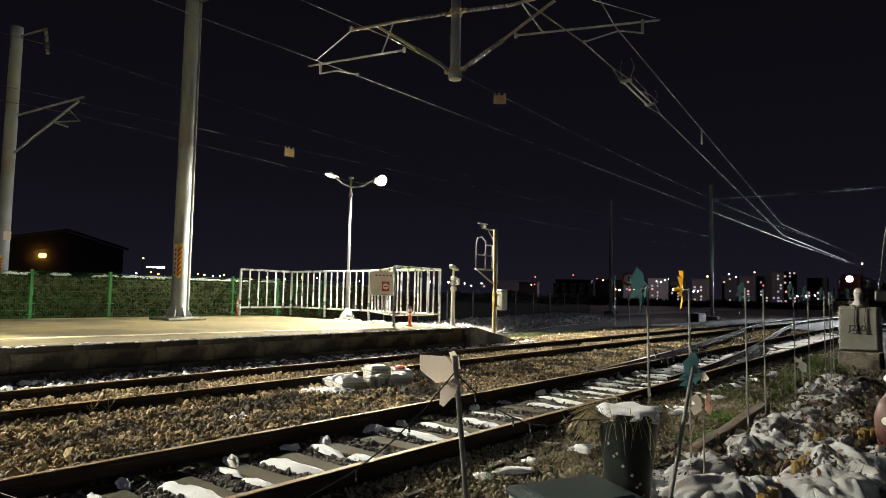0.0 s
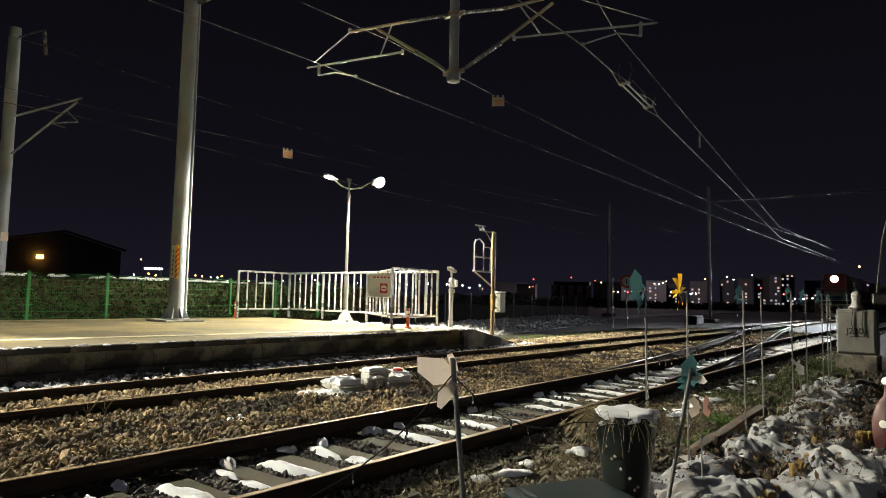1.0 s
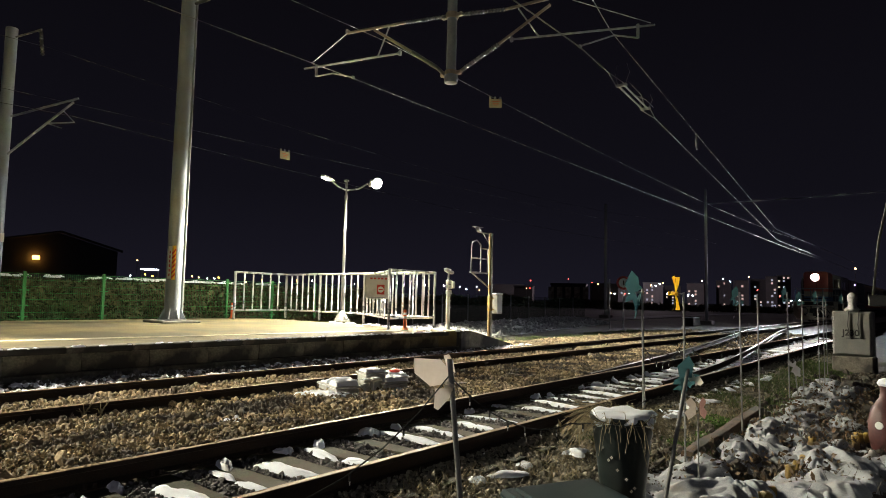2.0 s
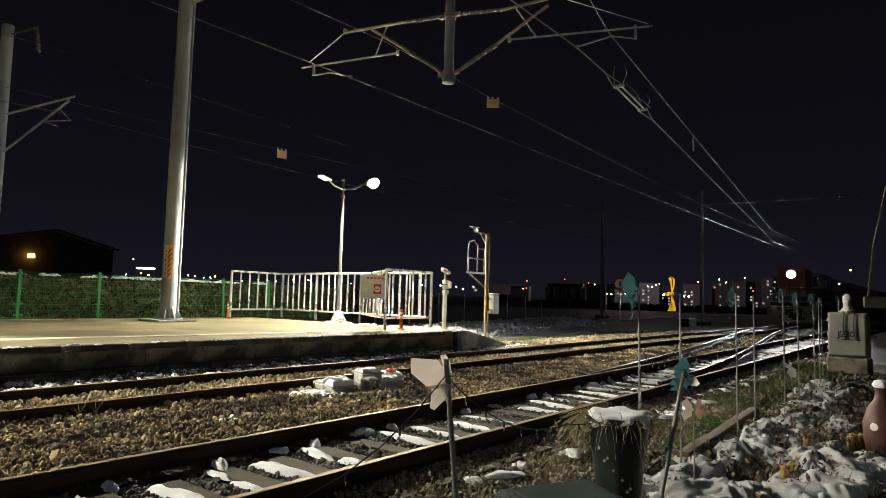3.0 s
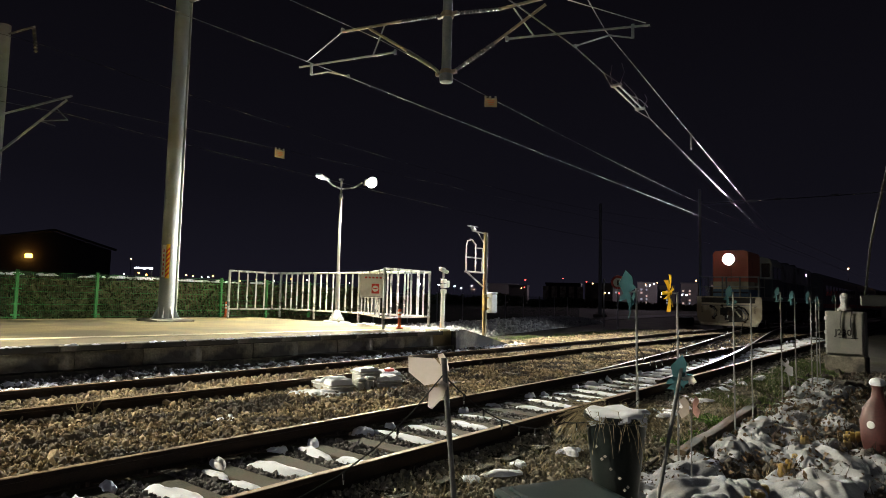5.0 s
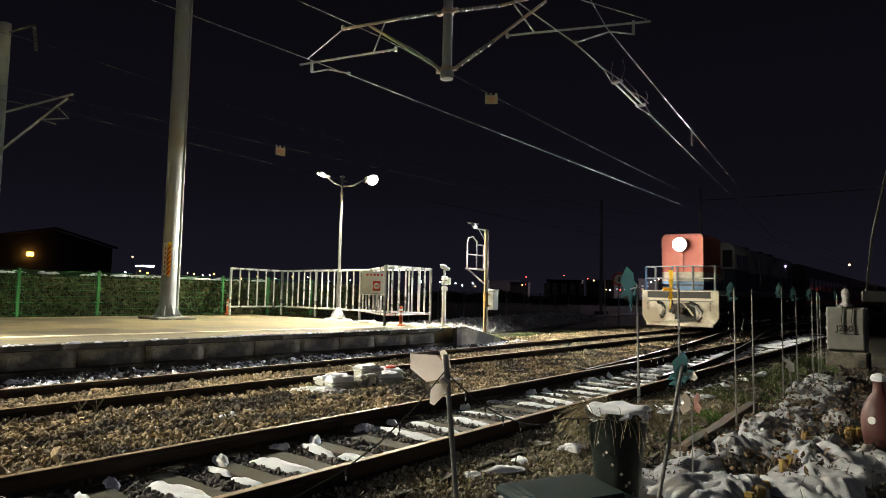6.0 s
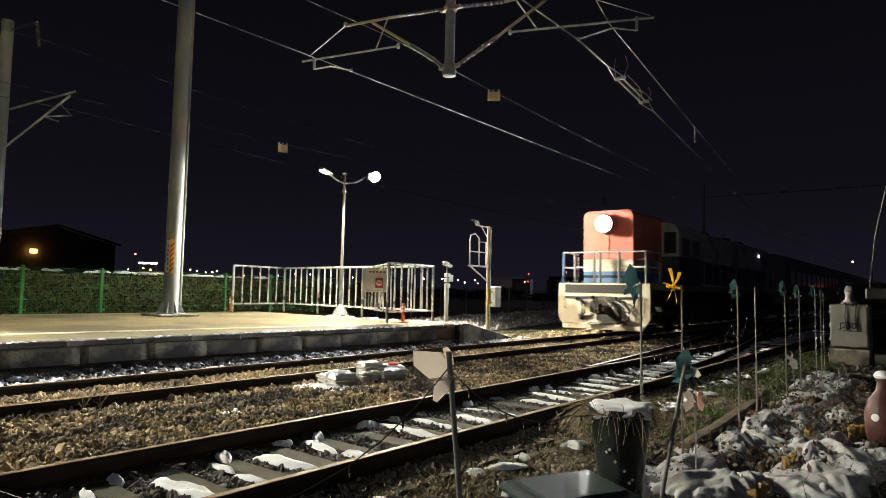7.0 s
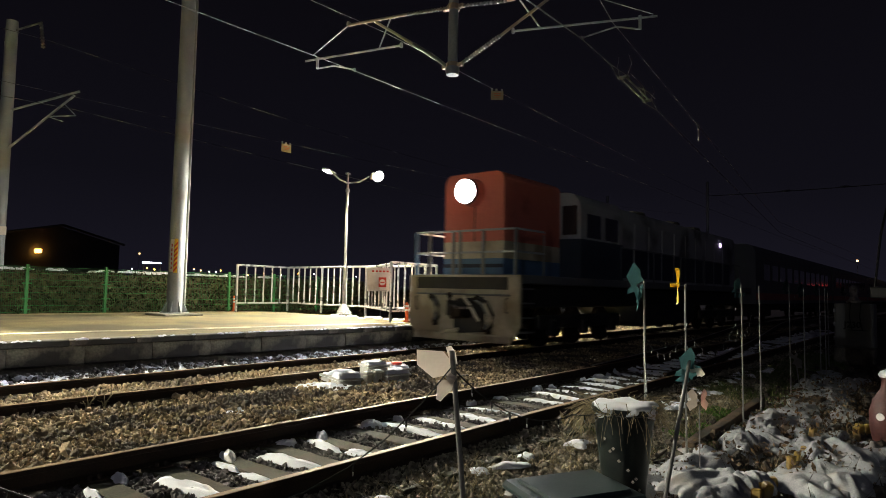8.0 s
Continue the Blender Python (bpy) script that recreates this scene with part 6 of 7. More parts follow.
gx_, gy_ = 2.2 + 15 * rng.random(n) ** 1.2, -0.4 + 3.7 * rng.random(n)
keep = fractal(gx_ * 1.3, gy_ * 1.6, 52) > 0.5
blades("dry_grass", "dry straw-coloured grass and stalks", M_STRAW, gx_[keep], gy_[keep], 0.10, 1.2)
n = 420
gx_, gy_ = 5.6 + 8 * rng.random(n), 0.2 + 1.5 * rng.random(n)
M_TWIG = mat("dark_twig", (0.03, 0.022, 0.016), (0.07, 0.05, 0.035), 0.9, scale=5, fine=40, bump=0.0)
blades("dead_stalks", "dark dead flower stalks standing in the snow", M_TWIG, gx_, gy_, 0.20, 0.9, "stalks")

n = 15000
gx_, gy_ = 2.0 + 9 * rng.random(n) ** 1.1, 2.35 + 1.1 * rng.random(n)
keep = fractal(gx_ * 2.0, gy_ * 2.4, 58) > 0.44
blades("shoulder_grass", "thin dry grass growing through the ballast shoulder", M_STRAW, gx_[keep], gy_[keep], 0.055, 1.4)
n = 16000
gx_, gy_ = 17.5 + 17 * rng.random(n), 11.4 + 2.6 * rng.random(n)
keep = fractal(gx_ * 0.7, gy_ * 1.2, 63) > 0.42
blades("verge_grass", "short green grass between the far track and the bank", M_GRASS, gx_[keep], gy_[keep], 0.09, 0.8)
# fallen leaves and crumbs of bark on the snow
n = 5200
lx_, ly_ = 4.8 + 9.5 * rng.random(n) ** 1.2, -0.3 + 2.8 * rng.random(n)
top_ = np.maximum(cover_z(lx_, ly_), ground_z(lx_, ly_))
M_LEAF = mat("dead_leaf", (0.05, 0.035, 0.022), (0.15, 0.10, 0.055), 0.9, scale=5, fine=40, bump=0.0, island=0.5)
leaf_mass("dead_leaves", "brown dead leaves and bark crumbs on the snow", M_LEAF, np.stack([lx_, ly_, top_ + 0.005], -1), 0.015, "leaves")
n = 2600
lx_, ly_ = 6.3 + 8 * rng.random(n), 0.9 + 1.2 * rng.random(n)
leaf_mass("leaf_litter", "heaps of grey-brown leaf litter among the rubble", M_LEAF, np.stack([lx_, ly_, ground_z(lx_, ly_) + 0.24 * rng.random(n) ** 2], -1), 0.028, "leaves")
# a tan board lying on the ballast and weeds by the far rails
bm = bmesh.new()
box(bm, (0, 0, 0), (0.55, 0.2, 0.03), bevel=0.006)
solid("board", bm, M_LOG, "short tan board lying on the ballast", "board", at=pose(8.75, 6.72, -0.12, 2, 3, 12))
for wx, wy in ((3.25, 8.0), (3.45, 8.02), (1.9, 6.9)):
    t = thing("weed", "dry brown weed growing through the ballast", "weed", at=(wx, wy, BED))
    bm = bmesh.new()
    for k in range(9):
        a = k * 2.4
        pipe(bm, [(0, 0, 0), (0.03 * math.cos(a), 0.03 * math.sin(a), 0.12), (0.09 * math.cos(a), 0.09 * math.sin(a), 0.2 + 0.1 * math.sin(k * 3))], 0.004, seg=4)
    part("stem_tuft", bm, M_STRAW, t)

# ---- vase, concrete pole, cabinet ----
vase = thing("vase", "tall pink clay vase with a white spot and snow", "vase", at=(9.1, 0.66, gz(9.1, 0.66) - 0.07))
bm = bmesh.new()
lathe(bm, [(0.12, 0), (0.15, 0.05), (0.185, 0.25), (0.19, 0.42), (0.15, 0.58), (0.07, 0.70), (0.055, 0.80), (0.08, 0.86), (0.065, 0.86), (0.045, 0.78)], seg=24)
part("body", bm, M_VASE, vase, smooth=True)
bm = bmesh.new()
lathe(bm, [(0.045, 0.0), (0.04, 0.008)], (-0.175, 0.062, 0.40), (-0.95, 0.28, 0.12), seg=18)
part("white_spot", bm, M_WHITE, vase, "round white spot")
bm = bmesh.new()
lathe(bm, [(0.075, 0.84), (0.09, 0.87), (0.07, 0.91), (0.02, 0.93)], seg=14, wobble=0.3)
part("snow_cap", bm, M_SNOW, vase, smooth=True)

pole = thing("utility_pole", "grey concrete utility pole with hazard bands and conduits", "utility pole", at=(10.6, 0.30, -0.34))
bm = bmesh.new()
rod(bm, (0, 0, 0), (0, 0, 9.0), 0.19, 0.15, seg=20)
part("shaft", bm, M_CONCRETE, pole, smooth=True)
tape_band(pole, 0.19, 1.95, 3.0, -178)
bm = bmesh.new()
rod(bm, (-0.16, 0.16, 0.05), (-0.15, 0.16, 4.5), 0.03, seg=10)
part("conduit", bm, M_ZINC, pole, smooth=True)
bm = bmesh.new()
pipe(bm, [(0.3, 0.62, 1.75), (0.22, 0.52, 2.6), (0.05, 0.30, 3.6), (-0.05, 0.2, 4.6)], 0.016, seg=8)
part("bent_pipe", bm, M_BLACK, pole, "slanting grey pipe", smooth=True)
bm = bmesh.new()
box(bm, (0.1, 0.25, 1.78), (0.12, 0.8, 0.16), bevel=0.02)
part("black_arm", bm, M_BLACK, pole, "black horizontal arm")

cab = thing("equipment_cabinet", "grey lineside equipment cabinet on a concrete plinth", "cabinet", at=pose(19.2, 2.03, -0.36, 0, 0, -4))
bm = bmesh.new()
box(bm, (0, 0, 1.03), (0.45, 0.86, 1.12), bevel=0.03)
body = part("body", bm, M_CAB, cab)
bm = bmesh.new()
box(bm, (-0.235, 0, 1.03), (0.03, 0.78, 1.03), bevel=0.012)
door = part("door", bm, M_CAB, cab)
for z in (0.7, 1.05, 1.4):
    bm = bmesh.new()
    box(bm, (-0.235, 0.415, z), (0.04, 0.05, 0.09), bevel=0.006)
    part("hinge", bm, M_GALV, door)
bm = bmesh.new()
box(bm, (0.02, 0, 0.2), (0.6, 0.90, 0.52), bevel=0.03)
part("plinth", bm, M_COPING, cab, "dark damp concrete plinth")
txt = bpy.data.curves.new("lettering", "FONT")
txt.body, txt.size, txt.extrude, txt.align_x = "J230", 0.21, 0.002, "CENTER"
txt.offset = 0.006
txt.materials.append(M_BLACK)
letters = new("lettering", txt)
letters.parent = cab
letters.matrix_basis = pose(-0.256, 0.02, 0.98, 90, 0, -90)
tagged(letters, "hand-painted black characters")
bm = bmesh.new()
box(bm, (-0.254, -0.09, 0.915), (0.006, 0.42, 0.018))
part("underline", bm, M_BLACK, cab)
for s, yy in ((0, 0.05), (1, -0.17)):
    bm = bmesh.new()
    pipe(bm, [(-0.1, yy, 1.62), (-0.27, yy, 1.58), (-0.275, yy + 0.03, 1.25), (-0.27, yy - 0.02, 0.92)], 0.014)
    part("cable", bm, M_BLACK, cab, "black cable hanging over the front")
fig = bmesh.new()
lathe(fig, [(0.17, 0.0), (0.18, 0.05), (0.10, 0.12), (0.085, 0.22), (0.11, 0.30), (0.10, 0.40), (0.05, 0.47)], seg=16, wobble=0.35)
solid("white_ornament", fig, M_DIRTYSNOW, "rounded white garden ornament capped with snow", "ornament", at=(19.1, 2.04, 1.23), smooth=True)

# round red and white lineside sign, and bare post beside it
def round_sign(x, y):
    t = thing("round_sign", "round red-rimmed railway sign on a thin post", "sign", at=(x, y, -0.3))
    bm = bmesh.new()
    rod(bm, (0, 0, 0), (0, 0, 2.85), 0.045, seg=10)
    part("post", bm, M_GALV, t, smooth=True)
    bm = bmesh.new()
    lathe(bm, [(0.40, 0.0), (0.40, 0.02)], (-0.05, -0.03, 2.72), (-0.92, -0.4, 0), seg=28)
    part("red_disc", bm, M_RED, t)
    bm = bmesh.new()
    lathe(bm, [(0.27, 0.0), (0.27, 0.008)], (-0.072, -0.04, 2.72), (-0.92, -0.4, 0), seg=28)
    part("white_disc", bm, M_WHITE, t)
    bm = bmesh.new()
    box(bm, (-0.085, -0.045, 2.72), (0.01, 0.08, 0.28), Matrix.Rotation(radians(24), 3, "Z"))
    part("figure_bar", bm, M_BLACK, t)


round_sign(35.3, 15.0)
t = thing("bare_post", "thin bare steel post beside the bank", "post", at=(34.5, 15.5, -0.3))
bm = bmesh.new()
rod(bm, (0, 0, 0), (0, 0, 2.9), 0.045, seg=10)
part("post", bm, M_GALV, t, smooth=True)
t = thing("equipment_crate", "low dark equipment box with snow beside the far track", "trackside box", at=(45.5, 14.4, -0.3))
bm = bmesh.new()
box(bm, (0, 0, 0.3), (1.6, 0.8, 0.6), bevel=0.04)
part("body", bm, M_LDARK, t)
bm = bmesh.new()
box(bm, (0, 0, 0.62), (1.5, 0.75, 0.08), bevel=0.04)
part("snow_cap", bm, M_SNOW, t)

# ---- distant town ----


def far_lamp(x, y, z, r, material, label):
    bm = bmesh.new()
    bmesh.ops.create_icosphere(bm, subdivisions=1, radius=r)
    t = thing("far_lamp", label, "lamp", at=(x, y, -0.3))
    ob = part("bulb", bm, material, t)
    ob.location = (0, 0, z + 0.3)
    bm = bmesh.new()
    rod(bm, (0, 0, 0), (0, 0, z + 0.3), max(0.04, r * 0.2), seg=6)
    part("post", bm, M_ROOFDARK, t)


def at_angle(px, d):
    """A place d metres off, by its bearing as a share of the view's half width to the right of the first heading."""
    a = radians(39.14) - math.atan((px - 784) / 1120)
    return d * math.cos(a), d * math.sin(a)


shed = thing("warehouse", "dark distant warehouse with a low gable roof", "warehouse", at=(21.7, 60.6, -0.3))
bm = bmesh.new()
pts = [(-5.2, 0), (5.0, 0), (5.0, 5.2), (0, 6.5), (-5.2, 5.4)]
fr, bk = [bm.verts.new((u, 0, v)) for u, v in pts], [bm.verts.new((u, 18, v)) for u, v in pts]
bm.faces.new(fr)
bm.faces.new(bk[::-1])
for i in range(5):
    bm.faces.new((fr[i], bk[i], bk[(i + 1) % 5], fr[(i + 1) % 5]))
part("wall", bm, M_ROOFDARK, shed)
for s0, s1 in (((-5.5, 5.38), (0, 6.6)), ((0, 6.6), (5.3, 5.22))):
    for k in range(5):
        bm = bmesh.new()
        rod(bm, (s0[0], -0.3 + k * 4.5, s0[1]), (s1[0], -0.3 + k * 4.5, s1[1]), 0.12, seg=6)
        part("roof_rib", bm, M_ROOFDARK, shed)
bm = bmesh.new()
box(bm, (-1.8, -0.25, 4.25), (0.5, 0.3, 0.35), bevel=0.05)
part("wall_lamp", bm, M_FARORANGE, shed, "orange sodium wall lamp")

far_rng = random.Random(11)
fx, fy = at_angle(270, 150)
canopy = thing("filling_station_canopy", "distant canopy with a bright white fascia", "canopy", at=pose(fx, fy, -0.3, 0, 0, math.degrees(math.atan2(fy, fx)) - 90))
bm = bmesh.new()
box(bm, (0, 2, 6.25), (4.0, 4, 0.3), bevel=0.05)
part("roof", bm, M_ROOFDARK, canopy)
bm = bmesh.new()
box(bm, (0, -0.04, 6.2), (3.6, 0.1, 0.36), bevel=0.03)
part("fascia", bm, M_FARWHITE, canopy, "glowing white fascia")
for s in (-1.9, 1.9):
    bm = bmesh.new()
    rod(bm, (s * 0.85, 2, 0), (s * 0.85, 2, 6.2), 0.15, seg=8)
    part("column", bm, M_ROOFDARK, canopy)
FAR = [(247, 462, 90, "w"), (262, 487, 150, "o"), (275, 490, 150, "o"), (236, 489, 150, "c"), (345, 490, 160, "w"), (357, 492, 160, "w"), (372, 494, 160, "c"), (384, 494, 160, "c"), (392, 492, 160, "o"),
       (440, 500, 170, "w"), (468, 497, 170, "o"), (484, 498, 170, "w"), (500, 500, 170, "c"), (530, 497, 170, "o"), (557, 498, 170, "c"), (632, 503, 170, "c"), (757, 505, 150, "c"), (790, 506, 180, "c"), (818, 508, 180, "c"), (830, 512, 180, "c"), (848, 508, 180, "c"), (853, 514, 180, "w"),
       (943, 497, 200, "r"), (936, 511, 200, "w"), (942, 510, 200, "r"), (1010, 494, 170, "r"), (1052, 500, 190, "r"), (1063, 503, 190, "w"), (1085, 519, 190, "w"), (1092, 520, 190, "c"), (1110, 520, 190, "r"), (1118, 519, 190, "c"), (1157, 505, 220, "w"), (1165, 506, 220, "c"), (1172, 503, 220, "c"), (1178, 501, 220, "w"), (1186, 520, 220, "c"), (1222, 523, 220, "c"), (1230, 523, 220, "c"),
       (1247, 497, 260, "w"), (1285, 493, 260, "c"), (1297, 498, 260, "c"), (1330, 490, 260, "w"), (1345, 513, 240, "r"), (1385, 524, 240, "r"), (1405, 532, 240, "c"), (1420, 532, 240, "c"), (1436, 531, 240, "c"), (1520, 475, 260, "w")]
KIND = {"w": (M_FARWARM, "warm distant street lamp on a dark post"), "c": (M_FARWHITE, "white distant lamp on a dark post"), "o": (M_FARORANGE, "orange distant lamp on a dark post"), "r": (M_FARRED, "red distant lamp on a dark post")}
for px, py, d, k in FAR:
    fx, fy = at_angle(px, d)
    hz = 540 + (px - 784) * 0.0212 - 13.5
    depth = d * math.cos(math.atan((px - 784) / 1120))
    z = max(0.2, 1.35 + (hz - py) / 1120 * depth)
    far_lamp(fx, fy, z, 0.0012 * d * far_rng.uniform(0.75, 1.25), KIND[k][0], KIND[k][1])

for k, (px, d, w, h) in enumerate(((905, 300, 14, 8), (930, 280, 8, 7), (1010, 190, 10, 6), (1075, 260, 10, 8), (1160, 320, 9, 10.5), (1235, 340, 8, 11), (1285, 360, 7, 13), (1318, 350, 6, 13), (1350, 360, 7, 14), (1370, 350, 5, 15), (1392, 360, 6, 16), (1440, 380, 9, 13), (1115, 330, 9, 9), (1195, 360, 8, 10))):
    fx, fy = at_angle(px, d)
    turn = math.degrees(math.atan2(fy, fx)) - 90
    t = thing("apartment_building" if h > 10 else "far_building", "distant apartment block with lit stairwell strips" if h > 10 else "low distant building in the dark", "building", "far town", at=pose(fx, fy, -0.3, 0, 0, turn + far_rng.uniform(-8, 8)))
    bm = bmesh.new()
    box(bm, (0, 4, h / 2), (w, 8, h))
    part("wall", bm, M_FARWALL, t)
    bm = bmesh.new()
    box(bm, (0, 4, h + 0.3), (w + 0.4, 8.4, 0.6))
    part("roof", bm, M_ROOFDARK, t)
    if h > 8 and px > 1050:
        for q in range(2 if h < 14 else 3):
            wx = (-0.35 + 0.35 * q) * w + far_rng.uniform(-0.5, 0.5)
            for lv in range(int(h / 1.6)):
                if far_rng.random() < 0.35:
                    bm = bmesh.new()
                    box(bm, (wx, -0.05, 1.2 + lv * 1.55), (0.9, 0.1, 0.9))
                    part("window", bm, M_WINDOWLIT if far_rng.random() < 0.6 else M_WINDOWCOOL, t)
    elif px == 1010:
        for q in range(5):
            bm = bmesh.new()
            box(bm, (-5 + 2.5 * q, -0.05, 3.6), (1.6, 0.1, 3.8))
            part("panel", bm, M_LWHITE, t)

# dark tree line and bushes low on the horizon
n = 9000
tx = rng.random(n)
px_ = -200 + 1900 * tx
ang = radians(39.14) - np.arctan((px_ - 784) / 1120)
dd = 130 + 30 * rng.random(n)
hh = 0.6 + 2.6 * fractal(px_ / 60, px_ * 0, 61) * np.clip(1.2 - np.abs(px_ - 600) / 900, 0.35, 1)
leaf_mass("far_bushes", "dark line of distant bushes", M_HEDGE, np.stack([dd * np.cos(ang), dd * np.sin(ang), -0.3 + hh * rng.random(n)], -1), 0.55, "bushes")
# low roofed shelter with a red lamp far down the line
sh = thing("lineside_hut", "small distant hut with a pale wall", "hut", at=pose(95, 4.0, -0.3, 0, 0, 2))
bm = bmesh.new()
box(bm, (0, 0, 1.6), (5, 4.5, 3.2), bevel=0.05)
part("wall", bm, M_LWHITE, sh)
bm = bmesh.new()
box(bm, (0, 0, 3.4), (6, 5.5, 0.3), bevel=0.05)
part("roof", bm, M_ROOFDARK, sh)
far_lamp(92, 1.2, 3.0, 0.12, M_FARRED, "small red lamp by the hut")
far_lamp(100, 5.6, 5.2, 0.16, M_FARWARM, "pale lamp above the hut")

# ---- train ----


def wheelset(parent, x):
    w = thing("wheelset", "", "")
    w.parent = parent
    w.location = (x, 0, 0.5)
    for s in (-0.75, 0.75):
        bm = bmesh.new()
        rod(bm, (0, s - 0.06, 0), (0, s + 0.06, 0), 0.49, seg=28)
        part("wheel", bm, M_RUST, w, smooth=True)
    bm = bmesh.new()
    rod(bm, (0, -0.9, 0), (0, 0.9, 0), 0.09, seg=10)
    part("axle", bm, M_LDARK, w)
    return w


loco = thing("locomotive", "red, white and blue diesel locomotive with a blazing headlight", "locomotive")
# the loco's front is at its local x = 0 and its body runs along +X
bm = bmesh.new()
prof = [(-1.57, 0.60), (-1.57, 1.70), (1.57, 1.70), (1.57, 0.60), (1.46, 0.42), (1.32, 0.24), (-1.32, 0.24), (-1.46, 0.42)]
fr = [bm.verts.new((0, y, z)) for y, z in prof]
bk = [bm.verts.new((0.10, y, z)) for y, z in prof]
bm.faces.new(fr)
bm.faces.new(bk[::-1])
for i in range(8):
    bm.faces.new((fr[i], bk[i], bk[(i + 1) % 8], fr[(i + 1) % 8]))
bmesh.ops.recalc_face_normals(bm, faces=bm.faces[:])
pilot = part("pilot_plate", bm, M_LWHITE, loco, "dirty white front plate")
bm = bmesh.new()
box(bm, (-0.012, 0.03, 1.52), (0.02, 2.6, 0.27), bevel=0.004)
part("dark_band", bm, M_LDARK, pilot)
bm = bmesh.new()
box(bm, (-0.03, 0, 0.30), (0.10, 2.75, 0.17), bevel=0.02)
part("lower_beam", bm, M_LWHITE, pilot)
for y, z, w, h in ((-0.28, 0.80, 0.78, 0.78), (0.26, 0.94, 0.30, 0.36), (-0.06, 0.60, 0.5, 0.34)):
    bm = bmesh.new()
    box(bm, (-0.012 - 0.004 * w, y, z), (0.024, w, h), Matrix.Rotation(0.25 * y, 3, "X"), bevel=0.008)
    part("coupler_pocket", bm, M_LDARK, pilot, "dark coupler opening")
bm = bmesh.new()
box(bm, (-0.25, -0.2, 0.86), (0.5, 0.24, 0.26), bevel=0.05)
box(bm, (-0.45, -0.12, 0.88), (0.2, 0.14, 0.32), bevel=0.05)
part("coupler", bm, M_RUST, loco)
for pts_ in (((-0.16, 1.22), (-0.36, 1.02), (-0.28, 0.90)), ((-0.40, 0.98), (-0.52, 0.80), (-0.62, 0.68))):
    bm = bmesh.new()
    pipe(bm, [(-0.16, y, z) for y, z in pts_], 0.038, seg=8)
    part("coupling_link", bm, M_LWHITE, loco, "pale worn link")
HOSES = ([(-0.49, 1.20), (-0.79, 1.12), (-0.99, 0.82), (-0.94, 0.59), (-0.79, 0.46)], [(-0.42, 1.14), (-0.68, 1.05), (-0.86, 0.80), (-0.82, 0.60), (-0.70, 0.50)], [(0.85, 1.20), (0.67, 1.18), (0.53, 1.0), (0.55, 0.74), (0.72, 0.58)], [(0.80, 1.16), (0.64, 1.04), (0.62, 0.80), (0.74, 0.64)], [(0.30, 1.24), (0.20, 1.10), (0.16, 0.92), (0.22, 0.78)])
for i, hose in enumerate(HOSES):
    bm = bmesh.new()
    pipe(bm, [(-0.06 - 0.1 * math.sin(math.pi * k / (len(hose) - 1)), y, z) for k, (y, z) in enumerate(hose)], 0.034, seg=8)
    part("air_hose", bm, M_LGREY if i % 2 else M_LDARK, loco, smooth=True)
    for y, z in (hose[0], hose[-1]):
        bm = bmesh.new()
        box(bm, (-0.05, y, z), (0.10, 0.13, 0.12), bevel=0.03)
        part("hose_valve", bm, M_RUST, loco)
bm = bmesh.new()
pipe(bm, [(-0.14, 0.46, 0.38), (-0.2, 0.25, 0.46), (-0.18, -0.06, 0.48)], 0.04)
part("coupling_lever", bm, M_LWHITE, loco)
bm = bmesh.new()
rod(bm, (-0.05, 1.30, 1.26), (-0.05, -1.36, 1.26), 0.022, seg=8)
part("uncoupling_rod", bm, M_LGREY, loco, "thin rod across the front plate", smooth=True)
for s in (-1.26, 1.30):
    bm = bmesh.new()
    pipe(bm, [(-0.01, s, 1.20), (-0.07, s, 1.18), (-0.07, s, 0.90), (-0.01, s, 0.88)], 0.018, seg=6)
    part("grab_handle", bm, M_LDARK, loco)
bm = bmesh.new()
box(bm, (10.0, 0, 1.62), (19.8, 3.0, 0.20), bevel=0.02)
part("deck", bm, M_LGREY, loco)
bm = bmesh.new()
box(bm, (10.0, 0, 1.25), (18.5, 2.3, 0.55), bevel=0.05)
box(bm, (10.0, 0, 0.75), (5.0, 2.6, 0.8), bevel=0.12)
part("underframe", bm, M_LDARK, loco)


def hood_ring(bm, x, hw, z0, z1, r):
    pts = [(-hw, z0), (hw, z0)]
    for k in range(6):
        a = radians(90 * k / 5)
        pts.append((hw - r + r * math.cos(a), z1 - r + r * math.sin(a)))
    for k in range(6):
        a = radians(90 + 90 * k / 5)
        pts.append((-hw + r + r * math.cos(a), z1 - r + r * math.sin(a)))
    return [bm.verts.new((x, y, z)) for y, z in pts]


def hood(name, x0, x1, hw, z0, z1, r, material, parent, label=""):
    bm = bmesh.new()
    a, b = hood_ring(bm, x0, hw, z0, z1, r), hood_ring(bm, x1, hw, z0, z1, r)
    n = len(a)
    bm.faces.new(a[::-1])
    bm.faces.new(b)
    for i in range(n):
        bm.faces.new((a[i], a[(i + 1) % n], b[(i + 1) % n], b[i]))
    bmesh.ops.recalc_face_normals(bm, faces=bm.faces[:])
    return part(name, bm, material, parent, label)


HX = 0.42
LAMP_OUT = 0.30  # how far the headlight stands out from the hood
short = hood("short_hood", HX, HX + 2.6, 0.86, 2.50, 4.12, 0.22, M_HOOD, loco, "red short hood")
